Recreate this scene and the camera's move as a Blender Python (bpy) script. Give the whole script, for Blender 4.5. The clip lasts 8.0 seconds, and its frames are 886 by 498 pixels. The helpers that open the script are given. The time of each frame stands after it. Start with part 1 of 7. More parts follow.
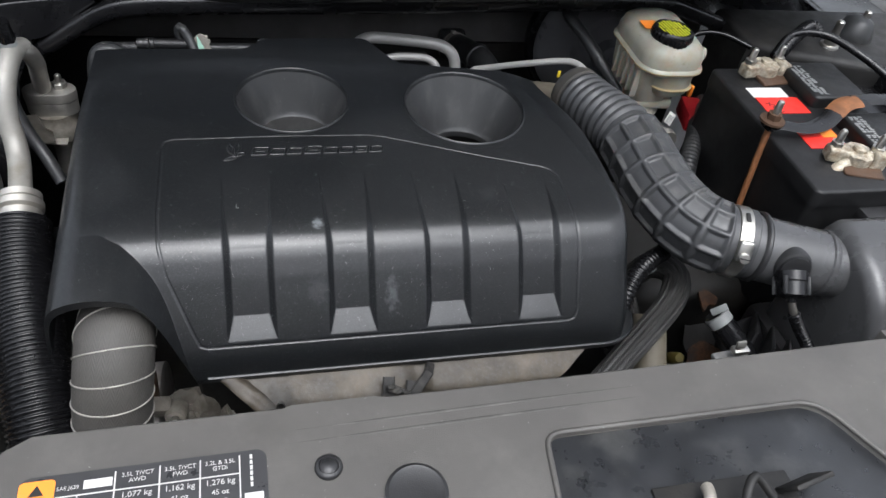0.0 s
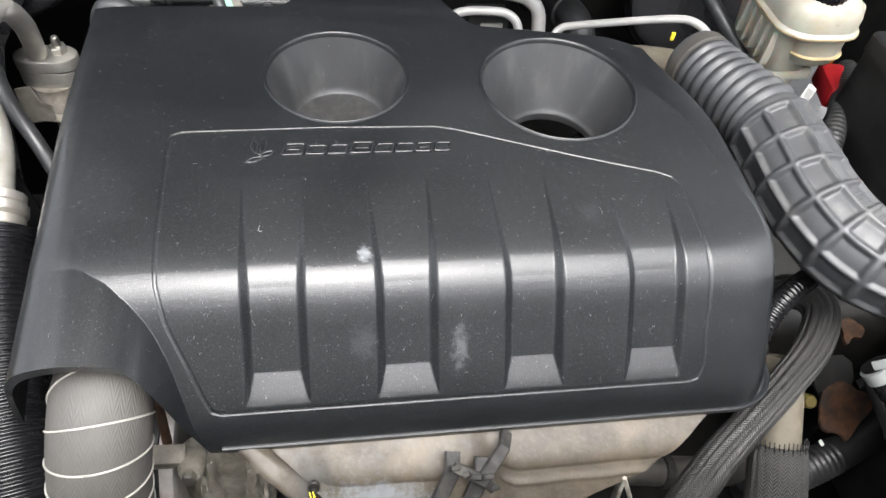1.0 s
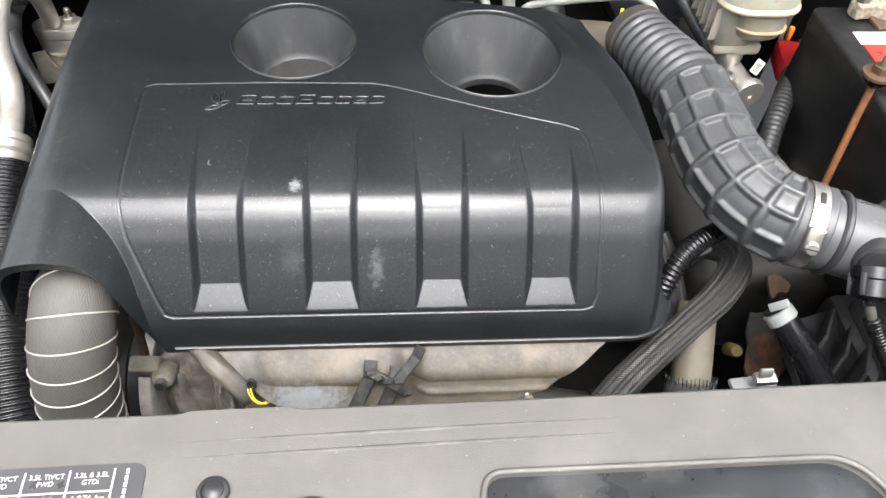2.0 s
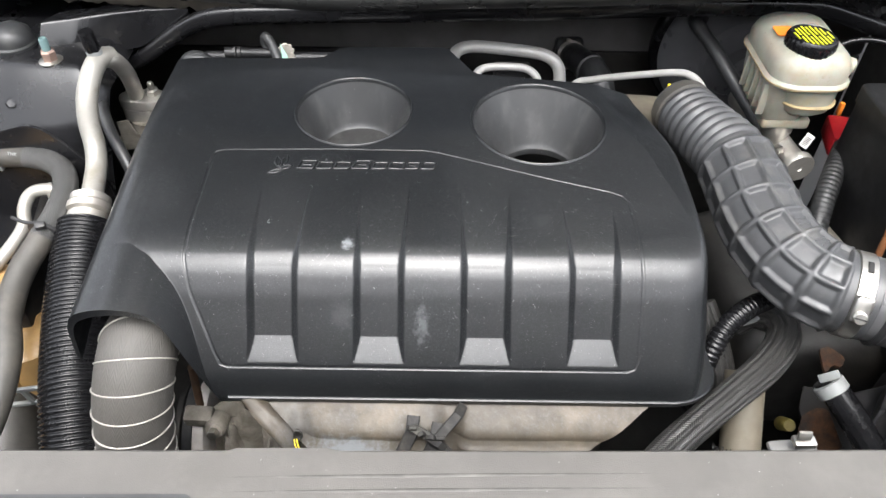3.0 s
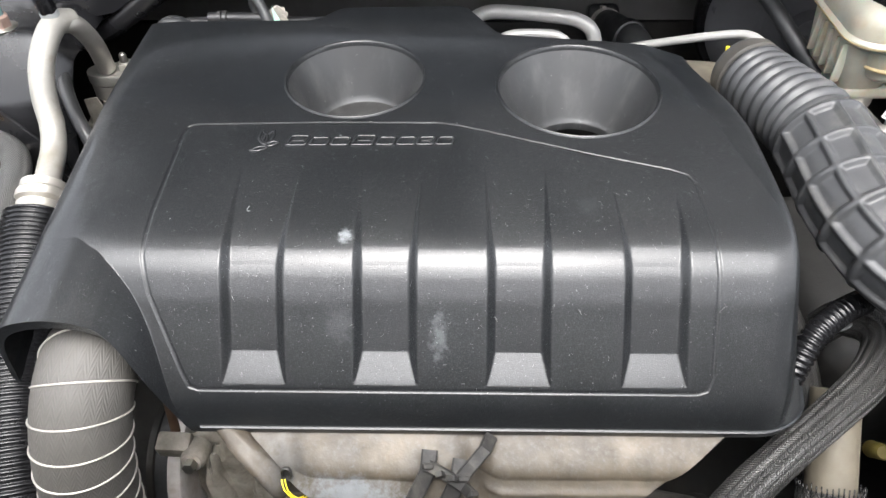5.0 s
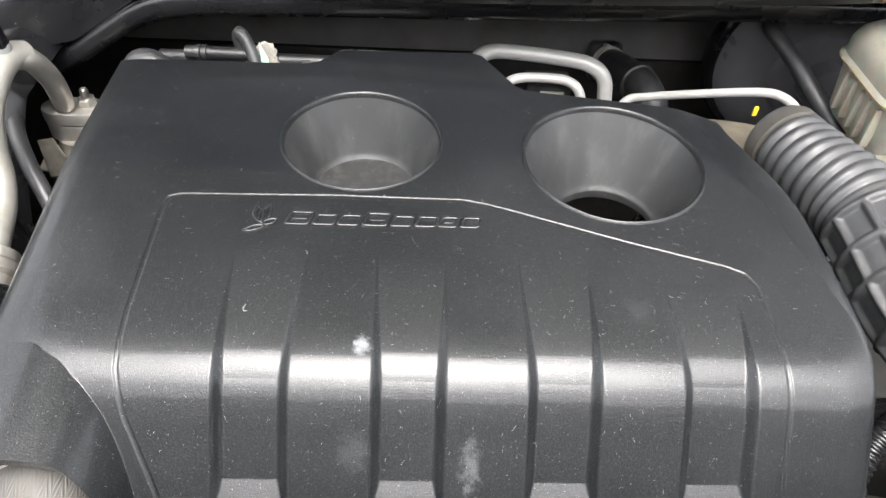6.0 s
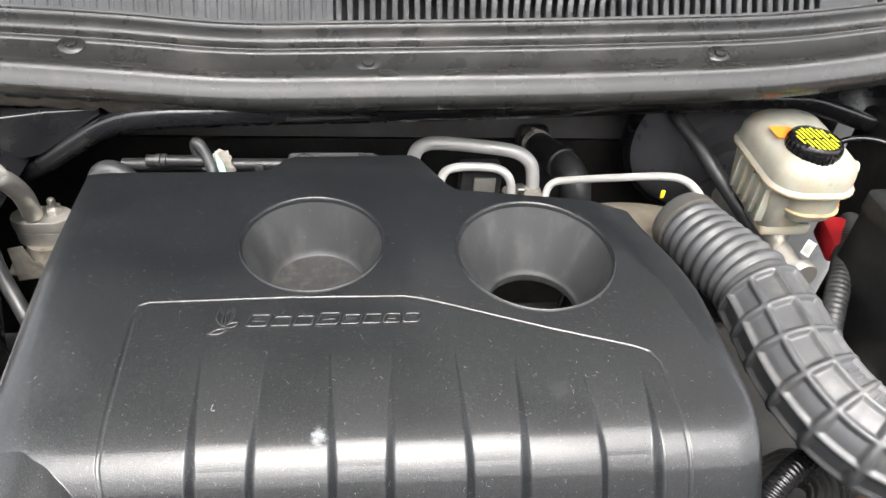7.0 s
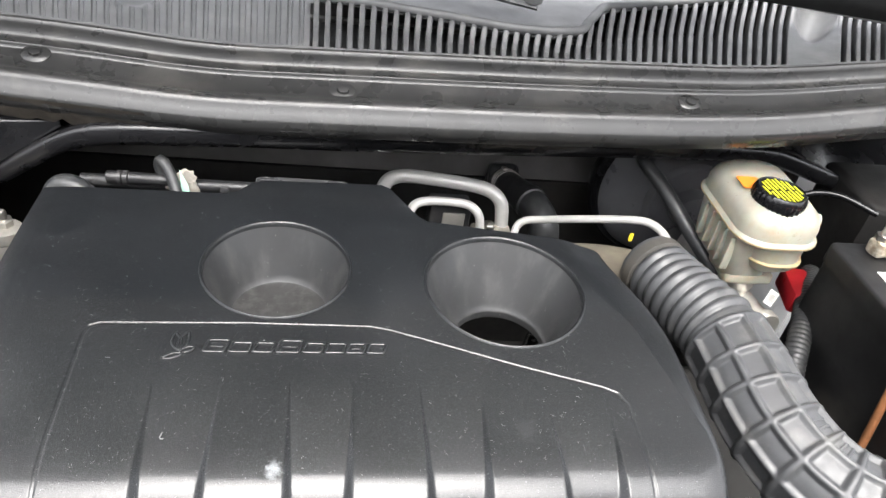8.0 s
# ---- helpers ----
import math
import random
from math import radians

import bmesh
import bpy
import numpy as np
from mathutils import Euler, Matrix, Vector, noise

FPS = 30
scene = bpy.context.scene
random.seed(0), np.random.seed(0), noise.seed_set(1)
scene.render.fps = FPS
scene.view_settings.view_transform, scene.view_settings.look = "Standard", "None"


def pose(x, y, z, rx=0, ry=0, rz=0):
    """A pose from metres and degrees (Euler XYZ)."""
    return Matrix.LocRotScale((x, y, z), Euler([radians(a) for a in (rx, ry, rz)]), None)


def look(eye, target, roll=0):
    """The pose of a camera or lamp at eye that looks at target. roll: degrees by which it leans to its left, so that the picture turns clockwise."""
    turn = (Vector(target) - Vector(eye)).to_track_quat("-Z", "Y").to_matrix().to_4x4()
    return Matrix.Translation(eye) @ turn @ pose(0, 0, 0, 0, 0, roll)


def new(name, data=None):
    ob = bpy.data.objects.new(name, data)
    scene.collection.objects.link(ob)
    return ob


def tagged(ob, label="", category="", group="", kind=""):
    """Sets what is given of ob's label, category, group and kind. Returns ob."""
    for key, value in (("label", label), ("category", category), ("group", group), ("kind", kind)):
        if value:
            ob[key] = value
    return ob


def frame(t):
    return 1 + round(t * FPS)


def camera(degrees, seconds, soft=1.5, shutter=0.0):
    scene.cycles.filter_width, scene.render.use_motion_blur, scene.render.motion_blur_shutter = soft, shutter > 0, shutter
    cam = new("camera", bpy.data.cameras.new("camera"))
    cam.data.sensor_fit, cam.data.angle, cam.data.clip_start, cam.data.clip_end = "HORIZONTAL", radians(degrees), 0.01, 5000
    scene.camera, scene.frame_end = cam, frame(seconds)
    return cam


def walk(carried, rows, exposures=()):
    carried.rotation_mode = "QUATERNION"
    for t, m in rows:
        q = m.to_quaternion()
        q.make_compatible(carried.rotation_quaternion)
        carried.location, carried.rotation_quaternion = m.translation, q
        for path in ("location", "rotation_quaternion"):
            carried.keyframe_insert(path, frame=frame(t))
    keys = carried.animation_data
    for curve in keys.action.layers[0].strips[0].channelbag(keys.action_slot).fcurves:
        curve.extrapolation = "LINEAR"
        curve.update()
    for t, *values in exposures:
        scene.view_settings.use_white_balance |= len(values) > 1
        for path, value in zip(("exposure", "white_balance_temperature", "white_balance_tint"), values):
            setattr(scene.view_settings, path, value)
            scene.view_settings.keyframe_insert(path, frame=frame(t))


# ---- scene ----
cam = camera(62.8, 8.0)
PATH = [
    (0, (-0.078, -0.424, 1.454), (0.39, 0.944, 0.072), 10.2),
    (0.5, (-0.048, -0.301, 1.417), (0.257, 1.047, -0.03), 8.1),
    (1, (-0.056, -0.245, 1.382), (0.254, 1.02, -0.136), 8.2),
    (1.5, (0.002, -0.284, 1.398), (0.259, 0.969, -0.139), 7.2),
    (1.7, (0.025, -0.315, 1.41), (0.245, 0.938, -0.134), 6.2),
    (2.8, (0.055, -0.381, 1.428), (0.076, 1.025, 0.005), 1.5),
    (3, (0.053, -0.376, 1.429), (0.056, 1.055, 0.031), 0.9),
    (3.5, (0.047, -0.357, 1.42), (0.025, 1.127, 0.079), -0.0),
    (4, (0.049, -0.336, 1.401), (-0.002, 1.154, 0.067), -1.4),
    (4.5, (0.052, -0.305, 1.397), (-0.005, 1.166, 0.043), -1.7),
    (4.7, (0.053, -0.297, 1.372), (-0.005, 1.156, -0.001), -1.6),
    (5.8, (0.007, -0.209, 1.308), (0.072, 1.187, -0.122), 3.6),
    (6, (-0.005, -0.183, 1.332), (0.092, 1.238, -0.072), 4.4),
    (6.5, (0.007, -0.187, 1.382), (0.17, 1.273, 0.025), 4.5),
    (7, (0.0, -0.21, 1.407), (0.221, 1.294, 0.107), 4.9),
    (7.5, (-0.001, -0.203, 1.389), (0.281, 1.323, 0.128), 6.8),
    (8, (-0.006, -0.204, 1.392), (0.322, 1.36, 0.19), 9.7),
]
walk(cam, [(t, look(eye, target, roll)) for t, eye, target, roll in PATH],
     exposures=[(0, 1.08, 6180, 10), (0.5, 1.77, 6300, 10), (1, 2.31, 6500, 10), (1.5, 2.42, 6550, 10), (3, 2.18, 6480, 10), (4, 2.20, 6480, 10), (4.7, 2.28, 6480, 10), (5.8, 2.62, 6600, 10), (6.5, 2.55, 6760, 10), (7, 2.60, 6720, 10), (8, 2.54, 6600, 10)])

from mathutils.bvhtree import BVHTree

# ---- light ----
SUN_EL, SUN_AZ = 72.0, 180.0      # degrees: height, and direction (180: from ahead of the car)
world = bpy.data.worlds.new("overcast_sky")
scene.world = world
world.use_nodes = True
wn = world.node_tree.nodes
sky = wn.new("ShaderNodeTexSky")
sky.sky_type, sky.sun_disc = "NISHITA", False
sky.sun_elevation, sky.sun_rotation = radians(SUN_EL), radians(SUN_AZ)
sky.air_density, sky.dust_density, sky.ozone_density = 1.0, 6.0, 1.0
grey = wn.new("ShaderNodeHueSaturation")
grey.inputs["Saturation"].default_value = 0.25
world.node_tree.links.new(sky.outputs[0], grey.inputs["Color"])
world.node_tree.links.new(grey.outputs[0], wn["Background"].inputs["Color"])
wn["Background"].inputs["Strength"].default_value = 0.15

sun_data = bpy.data.lights.new("sun", "SUN")
sun_data.energy, sun_data.angle, sun_data.color = 0.8, radians(60), (0.94, 0.97, 1.0)
sun = new("sun", sun_data)
sun.matrix_world = look((0.0, -4.0 * math.cos(radians(SUN_EL)), 4.0 * math.sin(radians(SUN_EL))), (0, 0, 0))


# ---- materials ----
def material(name, base, rough=0.5, metal=0.0, vary=0.25, scale=30.0, grain=900.0, bump=0.15, dirt=None, dirt_amount=0.0,
             dirt_scale=9.0, spec=0.5, rough_vary=0.1, specks=0.0, speck_colour=(0.30, 0.30, 0.285), speck_scale=420.0, mottle=0.0, mottle_scale=1500.0,
             island=0.0, transmission=0.0, coat=0.0, coat_rough=0.2, stains=(), streak_stretch=None):
    """A surface with coarse and fine variation in colour and gloss, a fine relief, and optional dirt and dust specks;
    the wells' dirt is painted highlight streaks.
    """
    m = bpy.data.materials.new(name)
    m.use_nodes = True
    nt = m.node_tree
    n, link = nt.nodes, nt.links.new
    bsdf = n["Principled BSDF"]
    where = n.new("ShaderNodeTexCoord").outputs["Object"]

    def noise_at(s, detail=4.0, rough_n=0.6, stretch=None):
        q = n.new("ShaderNodeTexNoise")
        if stretch:
            mp = n.new("ShaderNodeMapping")
            mp.inputs["Scale"].default_value = stretch
            link(where, mp.inputs["Vector"])
            link(mp.outputs[0], q.inputs["Vector"])
        else:
            link(where, q.inputs["Vector"])
        q.inputs["Scale"].default_value, q.inputs["Detail"].default_value, q.inputs["Roughness"].default_value = s, detail, rough_n
        return q.outputs["Fac"]

    def ramp(fac, lo, hi, a=0.0, b=1.0):
        q = n.new("ShaderNodeMapRange")
        link(fac, q.inputs["Value"])
        for key, val in (("From Min", lo), ("From Max", hi), ("To Min", a), ("To Max", b)):
            q.inputs[key].default_value = val
        return q.outputs["Result"]

    def mix(fac, a, b):
        q = n.new("ShaderNodeMix")
        q.data_type = "RGBA"
        for sock, val in ((q.inputs["Factor"], fac), (q.inputs["A"], a), (q.inputs["B"], b)):
            if isinstance(val, (float, int)):
                sock.default_value = val
            elif isinstance(val, tuple):
                sock.default_value = (*val, 1.0)
            else:
                link(val, sock)
        return q.outputs["Result"]

    low = tuple(c * (1 - vary) for c in base)
    high = tuple(min(1.0, c * (1 + vary)) for c in base)
    coarse = noise_at(scale)
    colour = mix(ramp(coarse, 0.3, 0.7), low, high)
    rough_in = ramp(noise_at(scale * 2.3), 0.3, 0.7, max(0.02, rough - rough_vary), min(1.0, rough + rough_vary))
    if dirt:
        mask = ramp(noise_at(dirt_scale, 7.0, 0.65, streak_stretch), 0.62 - 0.35 * dirt_amount, 0.78 - 0.2 * dirt_amount, 0.0, min(1.0, dirt_amount + 0.35))
        colour = mix(mask, colour, dirt)
    if mottle:
        colour = mix(ramp(noise_at(mottle_scale, 3.0, 0.7), 0.5, 0.8, 0.0, mottle), colour, speck_colour)
    if specks:
        v = n.new("ShaderNodeTexVoronoi")
        link(where, v.inputs["Vector"])
        v.inputs["Scale"].default_value, v.inputs["Randomness"].default_value = speck_scale, 1.0
        dot = ramp(v.outputs["Distance"], 0.09, 0.17, 1.0, 0.0)
        pick = n.new("ShaderNodeSeparateColor")
        link(v.outputs["Color"], pick.inputs[0])
        some = ramp(pick.outputs[0], 1.0 - specks, 1.0 - specks * 0.6)
        mul = n.new("ShaderNodeMath")
        mul.operation = "MULTIPLY"
        link(dot, mul.inputs[0])
        link(some, mul.inputs[1])
        colour = mix(mul.outputs[0], colour, speck_colour)
    for centre, size, amount in stains:
        off = n.new("ShaderNodeVectorMath")
        off.operation = "SUBTRACT"
        link(where, off.inputs[0])
        off.inputs[1].default_value = centre
        div = n.new("ShaderNodeVectorMath")
        div.operation = "DIVIDE"
        link(off.outputs[0], div.inputs[0])
        div.inputs[1].default_value = size
        ln = n.new("ShaderNodeVectorMath")
        ln.operation = "LENGTH"
        link(div.outputs[0], ln.inputs[0])
        edge = n.new("ShaderNodeMath")
        edge.operation = "MULTIPLY_ADD"
        link(noise_at(170.0, 6.0, 0.7), edge.inputs[0])
        edge.inputs[1].default_value = -2.6
        link(ln.outputs["Value"], edge.inputs[2])
        colour = mix(ramp(edge.outputs[0], -0.95, -0.25, amount, 0.0), colour, speck_colour)
    if island:
        info = n.new("ShaderNodeObjectInfo")
        shade = n.new("ShaderNodeHueSaturation")
        link(colour, shade.inputs["Color"])
        link(ramp(info.outputs["Random"], 0, 1, 1 - island, 1 + island), shade.inputs["Value"])
        colour = shade.outputs[0]
    link(colour, bsdf.inputs["Base Color"])
    link(rough_in, bsdf.inputs["Roughness"])
    bsdf.inputs["Metallic"].default_value = metal
    bsdf.inputs["Specular IOR Level"].default_value = spec
    bsdf.inputs["Transmission Weight"].default_value = transmission
    bsdf.inputs["Coat Weight"].default_value = coat
    bsdf.inputs["Coat Roughness"].default_value = coat_rough
    if bump:
        b = n.new("ShaderNodeBump")
        b.inputs["Strength"].default_value, b.inputs["Distance"].default_value = bump, 0.0006
        link(noise_at(grain, 2.0), b.inputs["Height"])
        link(b.outputs[0], bsdf.inputs["Normal"])
    return m


COVER = material("black_moulded_plastic", (0.0034, 0.0040, 0.0048), 0.38, vary=0.2, scale=9, grain=1250, bump=0.75, coat=0.60, coat_rough=0.15, spec=0.31, mottle=0.22, mottle_scale=1000,
                 dirt=(0.009, 0.0095, 0.0098), dirt_amount=0.06, dirt_scale=60, specks=0.20, speck_scale=480, speck_colour=(0.150, 0.158, 0.165),
                 stains=[((-0.031, 0.088, 0.983), (0.006, 0.007, 0.02), 1.0), ((0.036, 0.031, 0.938), (0.0075, 0.016, 0.024), 0.30),
                         ((-0.034, 0.040, 0.940), (0.012, 0.015, 0.014), 0.10), ((0.145, 0.118, 0.985), (0.010, 0.012, 0.02), 0.06), ((-0.215, 0.15, 0.98), (0.03, 0.04, 0.03), 0.03)])
SMOOTHCOVER = material("smooth_black_plastic", (0.0052, 0.0061, 0.0073), 0.38, vary=0.2, scale=9, grain=1250, bump=0.50, coat=0.62, coat_rough=0.16, spec=0.34, mottle=0.14, mottle_scale=1000,
                       specks=0.15, speck_scale=420, speck_colour=(0.120, 0.126, 0.134))
# pale vertical streaks in the dirt mask stand in for sky highlights
WELL = material("streaked_black_plastic", (0.017, 0.0175, 0.0185), 0.42, vary=0.15, scale=22, grain=1500, bump=0.3, spec=1.0, rough_vary=0.06,
                dirt=(0.06, 0.0595, 0.058), dirt_amount=0.34, dirt_scale=40, streak_stretch=(1.0, 1.0, 0.16), specks=0.05, speck_scale=330, speck_colour=(0.2, 0.2, 0.19))
WELLDUST = material("dusty_black_plastic", (0.019, 0.019, 0.0188), 0.45, vary=0.3, scale=60, grain=900, bump=0.2,
                    dirt=(0.06, 0.059, 0.057), dirt_amount=0.4, dirt_scale=70, specks=0.05)
TRAY = material("smeared_black_plastic", (0.018, 0.019, 0.021), 0.34, vary=0.3, scale=30, grain=900, bump=0.2, spec=0.6,
                dirt=(0.085, 0.085, 0.082), dirt_amount=0.3, dirt_scale=16, specks=0.03)
RUBBER = material("black_rubber", (0.028, 0.029, 0.030), 0.42, vary=0.3, scale=40, grain=700, bump=0.15, spec=0.5,
                  dirt=(0.07, 0.068, 0.062), dirt_amount=0.2, dirt_scale=30)
DUCT = material("ribbed_duct_rubber", (0.040, 0.041, 0.043), 0.45, vary=0.25, scale=35, grain=900, bump=0.12, spec=0.55,
                dirt=(0.10, 0.098, 0.092), dirt_amount=0.3, dirt_scale=40)
TUBEBLACK = material("glossy_black_convoluted_tube", (0.006, 0.006, 0.0067), 0.22, vary=0.3, scale=60, bump=0.05, spec=0.38)
PLASTIC = material("satin_black_plastic", (0.018, 0.018, 0.019), 0.42, vary=0.3, scale=25, grain=900, bump=0.2,
                   dirt=(0.07, 0.066, 0.06), dirt_amount=0.2, dirt_scale=25)
GREYPLASTIC = material("dark_grey_plastic", (0.070, 0.066, 0.061), 0.5, vary=0.12, scale=14, grain=1000, bump=0.25,
                       dirt=(0.11, 0.104, 0.095), dirt_amount=0.3, dirt_scale=8, specks=0.03)
COWLGREY = material("weathered_grey_plastic", (0.098, 0.099, 0.101), 0.45, vary=0.15, scale=20, grain=900, bump=0.2,
                    dirt=(0.16, 0.155, 0.14), dirt_amount=0.15, dirt_scale=20)
SEAL = material("grey_rubber_seal", (0.024, 0.024, 0.0237), 0.30, vary=0.18, scale=12, grain=700, bump=0.15,
                dirt=(0.085, 0.08, 0.072), dirt_amount=0.28, dirt_scale=14, specks=0.04)
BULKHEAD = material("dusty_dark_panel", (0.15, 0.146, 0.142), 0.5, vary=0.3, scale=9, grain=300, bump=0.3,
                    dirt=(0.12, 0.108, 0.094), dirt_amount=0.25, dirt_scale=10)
FELT = material("brown_felt", (0.045, 0.037, 0.028), 0.95, vary=0.4, scale=60, grain=500, bump=0.8)
BEAD = material("dirty_pressed_bead", (0.048, 0.045, 0.041), 0.6, vary=0.3, scale=60, grain=700, bump=0.3,
                dirt=(0.10, 0.095, 0.088), dirt_amount=0.4, dirt_scale=40)
PRINT = material("worn_white_print", (0.5, 0.495, 0.475), 0.5, vary=0.1, bump=0.04)
PAINT = material("glossy_black_paint", (0.008, 0.008, 0.009), 0.24, vary=0.3, scale=10, grain=60, bump=0.06, spec=0.5,
                 dirt=(0.04, 0.038, 0.034), dirt_amount=0.10, dirt_scale=20, specks=0.03)
SATINBLACK = material("satin_black_paint", (0.010, 0.010, 0.011), 0.25, vary=0.3, scale=10, grain=200, bump=0.08, spec=0.5,
                      dirt=(0.03, 0.028, 0.025), dirt_amount=0.15, dirt_scale=20)
# near-black; on the lower bulkhead it stands in for shade
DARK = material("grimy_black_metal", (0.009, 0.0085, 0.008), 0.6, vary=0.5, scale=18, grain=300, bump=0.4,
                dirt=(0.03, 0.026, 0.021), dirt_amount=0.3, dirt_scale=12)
ALU = material("dull_aluminium", (0.52, 0.50, 0.46), 0.48, metal=0.85, vary=0.15, scale=40, grain=600, bump=0.15,
               dirt=(0.36, 0.33, 0.28), dirt_amount=0.3, dirt_scale=40)
BRIGHT = material("bright_aluminium_tube", (0.43, 0.422, 0.405), 0.4, metal=0.25, vary=0.06, scale=50, bump=0.0)
PIPE = material("matt_aluminium_pipe", (0.30, 0.288, 0.262), 0.48, metal=0.35, vary=0.12, scale=40, grain=500, bump=0.12,
                dirt=(0.20, 0.18, 0.145), dirt_amount=0.35, dirt_scale=35)
BATTERYCASE = material("battery_case_plastic", (0.006, 0.006, 0.0065), 0.5, vary=0.4, scale=20, grain=900, bump=0.15,
                       dirt=(0.02, 0.019, 0.017), dirt_amount=0.15, dirt_scale=14)
LIDGREY = material("smooth_satin_plastic", (0.062, 0.062, 0.064), 0.29, vary=0.12, scale=10, grain=1100, bump=0.12,
                   dirt=(0.09, 0.088, 0.082), dirt_amount=0.2, dirt_scale=9, specks=0.02)
WORN = material("bright_worn_metal", (0.62, 0.59, 0.56), 0.42, metal=0.35, vary=0.12, scale=60, bump=0.1, dirt=(0.42, 0.34, 0.28), dirt_amount=0.3, dirt_scale=50)
STEEL = material("plated_steel", (0.5, 0.485, 0.45), 0.36, metal=1.0, vary=0.2, scale=60, bump=0.1,
                 dirt=(0.3, 0.22, 0.15), dirt_amount=0.2, dirt_scale=60)
GRIME = material("dusty_strap_metal", (0.011, 0.0102, 0.0095), 0.7, vary=0.5, scale=70, grain=500, bump=0.5, dirt=(0.060, 0.055, 0.045), dirt_amount=0.35, dirt_scale=70)
CAST = material("dusty_cast_metal", (0.31, 0.288, 0.25), 0.62, metal=0.2, vary=0.3, scale=30, grain=500, bump=0.5,
                dirt=(0.12, 0.103, 0.08), dirt_amount=0.5, dirt_scale=25)
SHIELD = material("tarnished_heat_shield", (0.062, 0.050, 0.035), 0.55, metal=0.1, vary=0.42, scale=34, grain=260, bump=0.3, stains=[((-0.028, -0.034, 0.839), (0.040, 0.06, 0.0115), 1.0), ((-0.075, -0.03, 0.85), (0.02, 0.05, 0.02), 0.25)],
                  mottle=0.3, mottle_scale=260, speck_colour=(0.118, 0.124, 0.130), dirt=(0.024, 0.020, 0.015), dirt_amount=0.5, dirt_scale=15)
RUST = material("rusted_steel", (0.085, 0.042, 0.020), 0.8, vary=0.5, scale=40, grain=400, bump=0.6,
                dirt=(0.045, 0.032, 0.024), dirt_amount=0.55, dirt_scale=40)
RUSTORANGE = material("fresh_orange_rust", (0.22, 0.085, 0.03), 0.75, vary=0.35, scale=50, grain=500, bump=0.4, dirt=(0.10, 0.045, 0.02), dirt_amount=0.4, dirt_scale=60)
RUSTPLATE = material("flaking_rust", (0.105, 0.046, 0.020), 0.8, vary=0.5, scale=70, grain=400, bump=0.6, dirt=(0.028, 0.022, 0.018), dirt_amount=0.6, dirt_scale=55)
GREYHOSE = material("grey_sleeved_hose", (0.056, 0.053, 0.048), 0.66, vary=0.15, scale=28, grain=600, bump=0.3,
                    dirt=(0.045, 0.044, 0.043), dirt_amount=0.35, dirt_scale=22)
WIRE = material("pale_wire_band", (0.40, 0.38, 0.345), 0.4, metal=0.4, vary=0.15, bump=0.1)
TANHOSE = material("tan_coolant_hose", (0.115, 0.10, 0.075), 0.6, vary=0.2, scale=30, grain=700, bump=0.2,
                   dirt=(0.07, 0.06, 0.045), dirt_amount=0.4, dirt_scale=25)
BROWNHOSE = material("dusty_rubber_hose", (0.046, 0.043, 0.038), 0.55, vary=0.2, scale=35, grain=800, bump=0.2,
                     dirt=(0.075, 0.068, 0.057), dirt_amount=0.4, dirt_scale=30)
NYLON = material("yellowed_translucent_nylon", (0.315, 0.303, 0.252), 0.36, vary=0.12, scale=30, grain=500, bump=0.12,
                 dirt=(0.30, 0.24, 0.135), dirt_amount=0.3, dirt_scale=28)
NYLON.node_tree.nodes["Principled BSDF"].inputs["Subsurface Weight"].default_value = 0.25
NYLON.node_tree.nodes["Principled BSDF"].inputs["Subsurface Scale"].default_value = 0.006
NYLONSEAM = material("stained_nylon_seam", (0.30, 0.235, 0.13), 0.45, vary=0.25, scale=60, bump=0.1)
AMBER = material("amber_tank_plastic", (0.34, 0.21, 0.085), 0.35, vary=0.3, scale=14, bump=0.1,
                 dirt=(0.22, 0.11, 0.04), dirt_amount=0.3, dirt_scale=18)
YELLOW = material("yellow_print", (0.62, 0.66, 0.02), 0.5, vary=0.1, bump=0.05)
DULLYELLOW = material("faded_yellow_mark", (0.16, 0.125, 0.03), 0.6, vary=0.2, bump=0.1)
YWIRE = material("yellow_wire", (0.72, 0.55, 0.03), 0.4, vary=0.1, bump=0.05)
ORANGE = material("orange_label", (0.85, 0.25, 0.03), 0.45, vary=0.06, bump=0.05)
RED = material("red_plastic", (0.33, 0.013, 0.018), 0.35, vary=0.15, bump=0.08)
REDLABEL = material("red_label", (0.75, 0.03, 0.02), 0.4, vary=0.06, bump=0.04)
WHITE = material("white_print", (0.78, 0.77, 0.73), 0.45, vary=0.06, bump=0.04)
FIBRE = material("pale_dust_fibre", (0.20, 0.204, 0.208), 0.8, vary=0.5, scale=90, bump=0.0)
DULLPALE = material("dull_pale_plastic", (0.105, 0.104, 0.10), 0.55, vary=0.15, scale=40, bump=0.15, dirt=(0.16, 0.15, 0.13), dirt_amount=0.25, dirt_scale=30)
PALE = material("pale_nylon_clip", (0.20, 0.208, 0.205), 0.4, vary=0.12, bump=0.1, dirt=(0.4, 0.38, 0.33), dirt_amount=0.2)
STUD = material("blue_green_coated_steel", (0.16, 0.25, 0.25), 0.4, metal=0.4, vary=0.2, bump=0.2)
COPPER = material("coppery_nut", (0.34, 0.24, 0.20), 0.45, metal=0.6, vary=0.3, bump=0.3)
SATIN = material("satin_grey_steel", (0.10, 0.10, 0.105), 0.34, vary=0.2, scale=12, bump=0.1)
GREEN = material("pale_green_tag", (0.42, 0.68, 0.55), 0.5, vary=0.08, bump=0.05)
STICKER = material("charcoal_label", (0.035, 0.035, 0.037), 0.35, vary=0.1, bump=0.04)
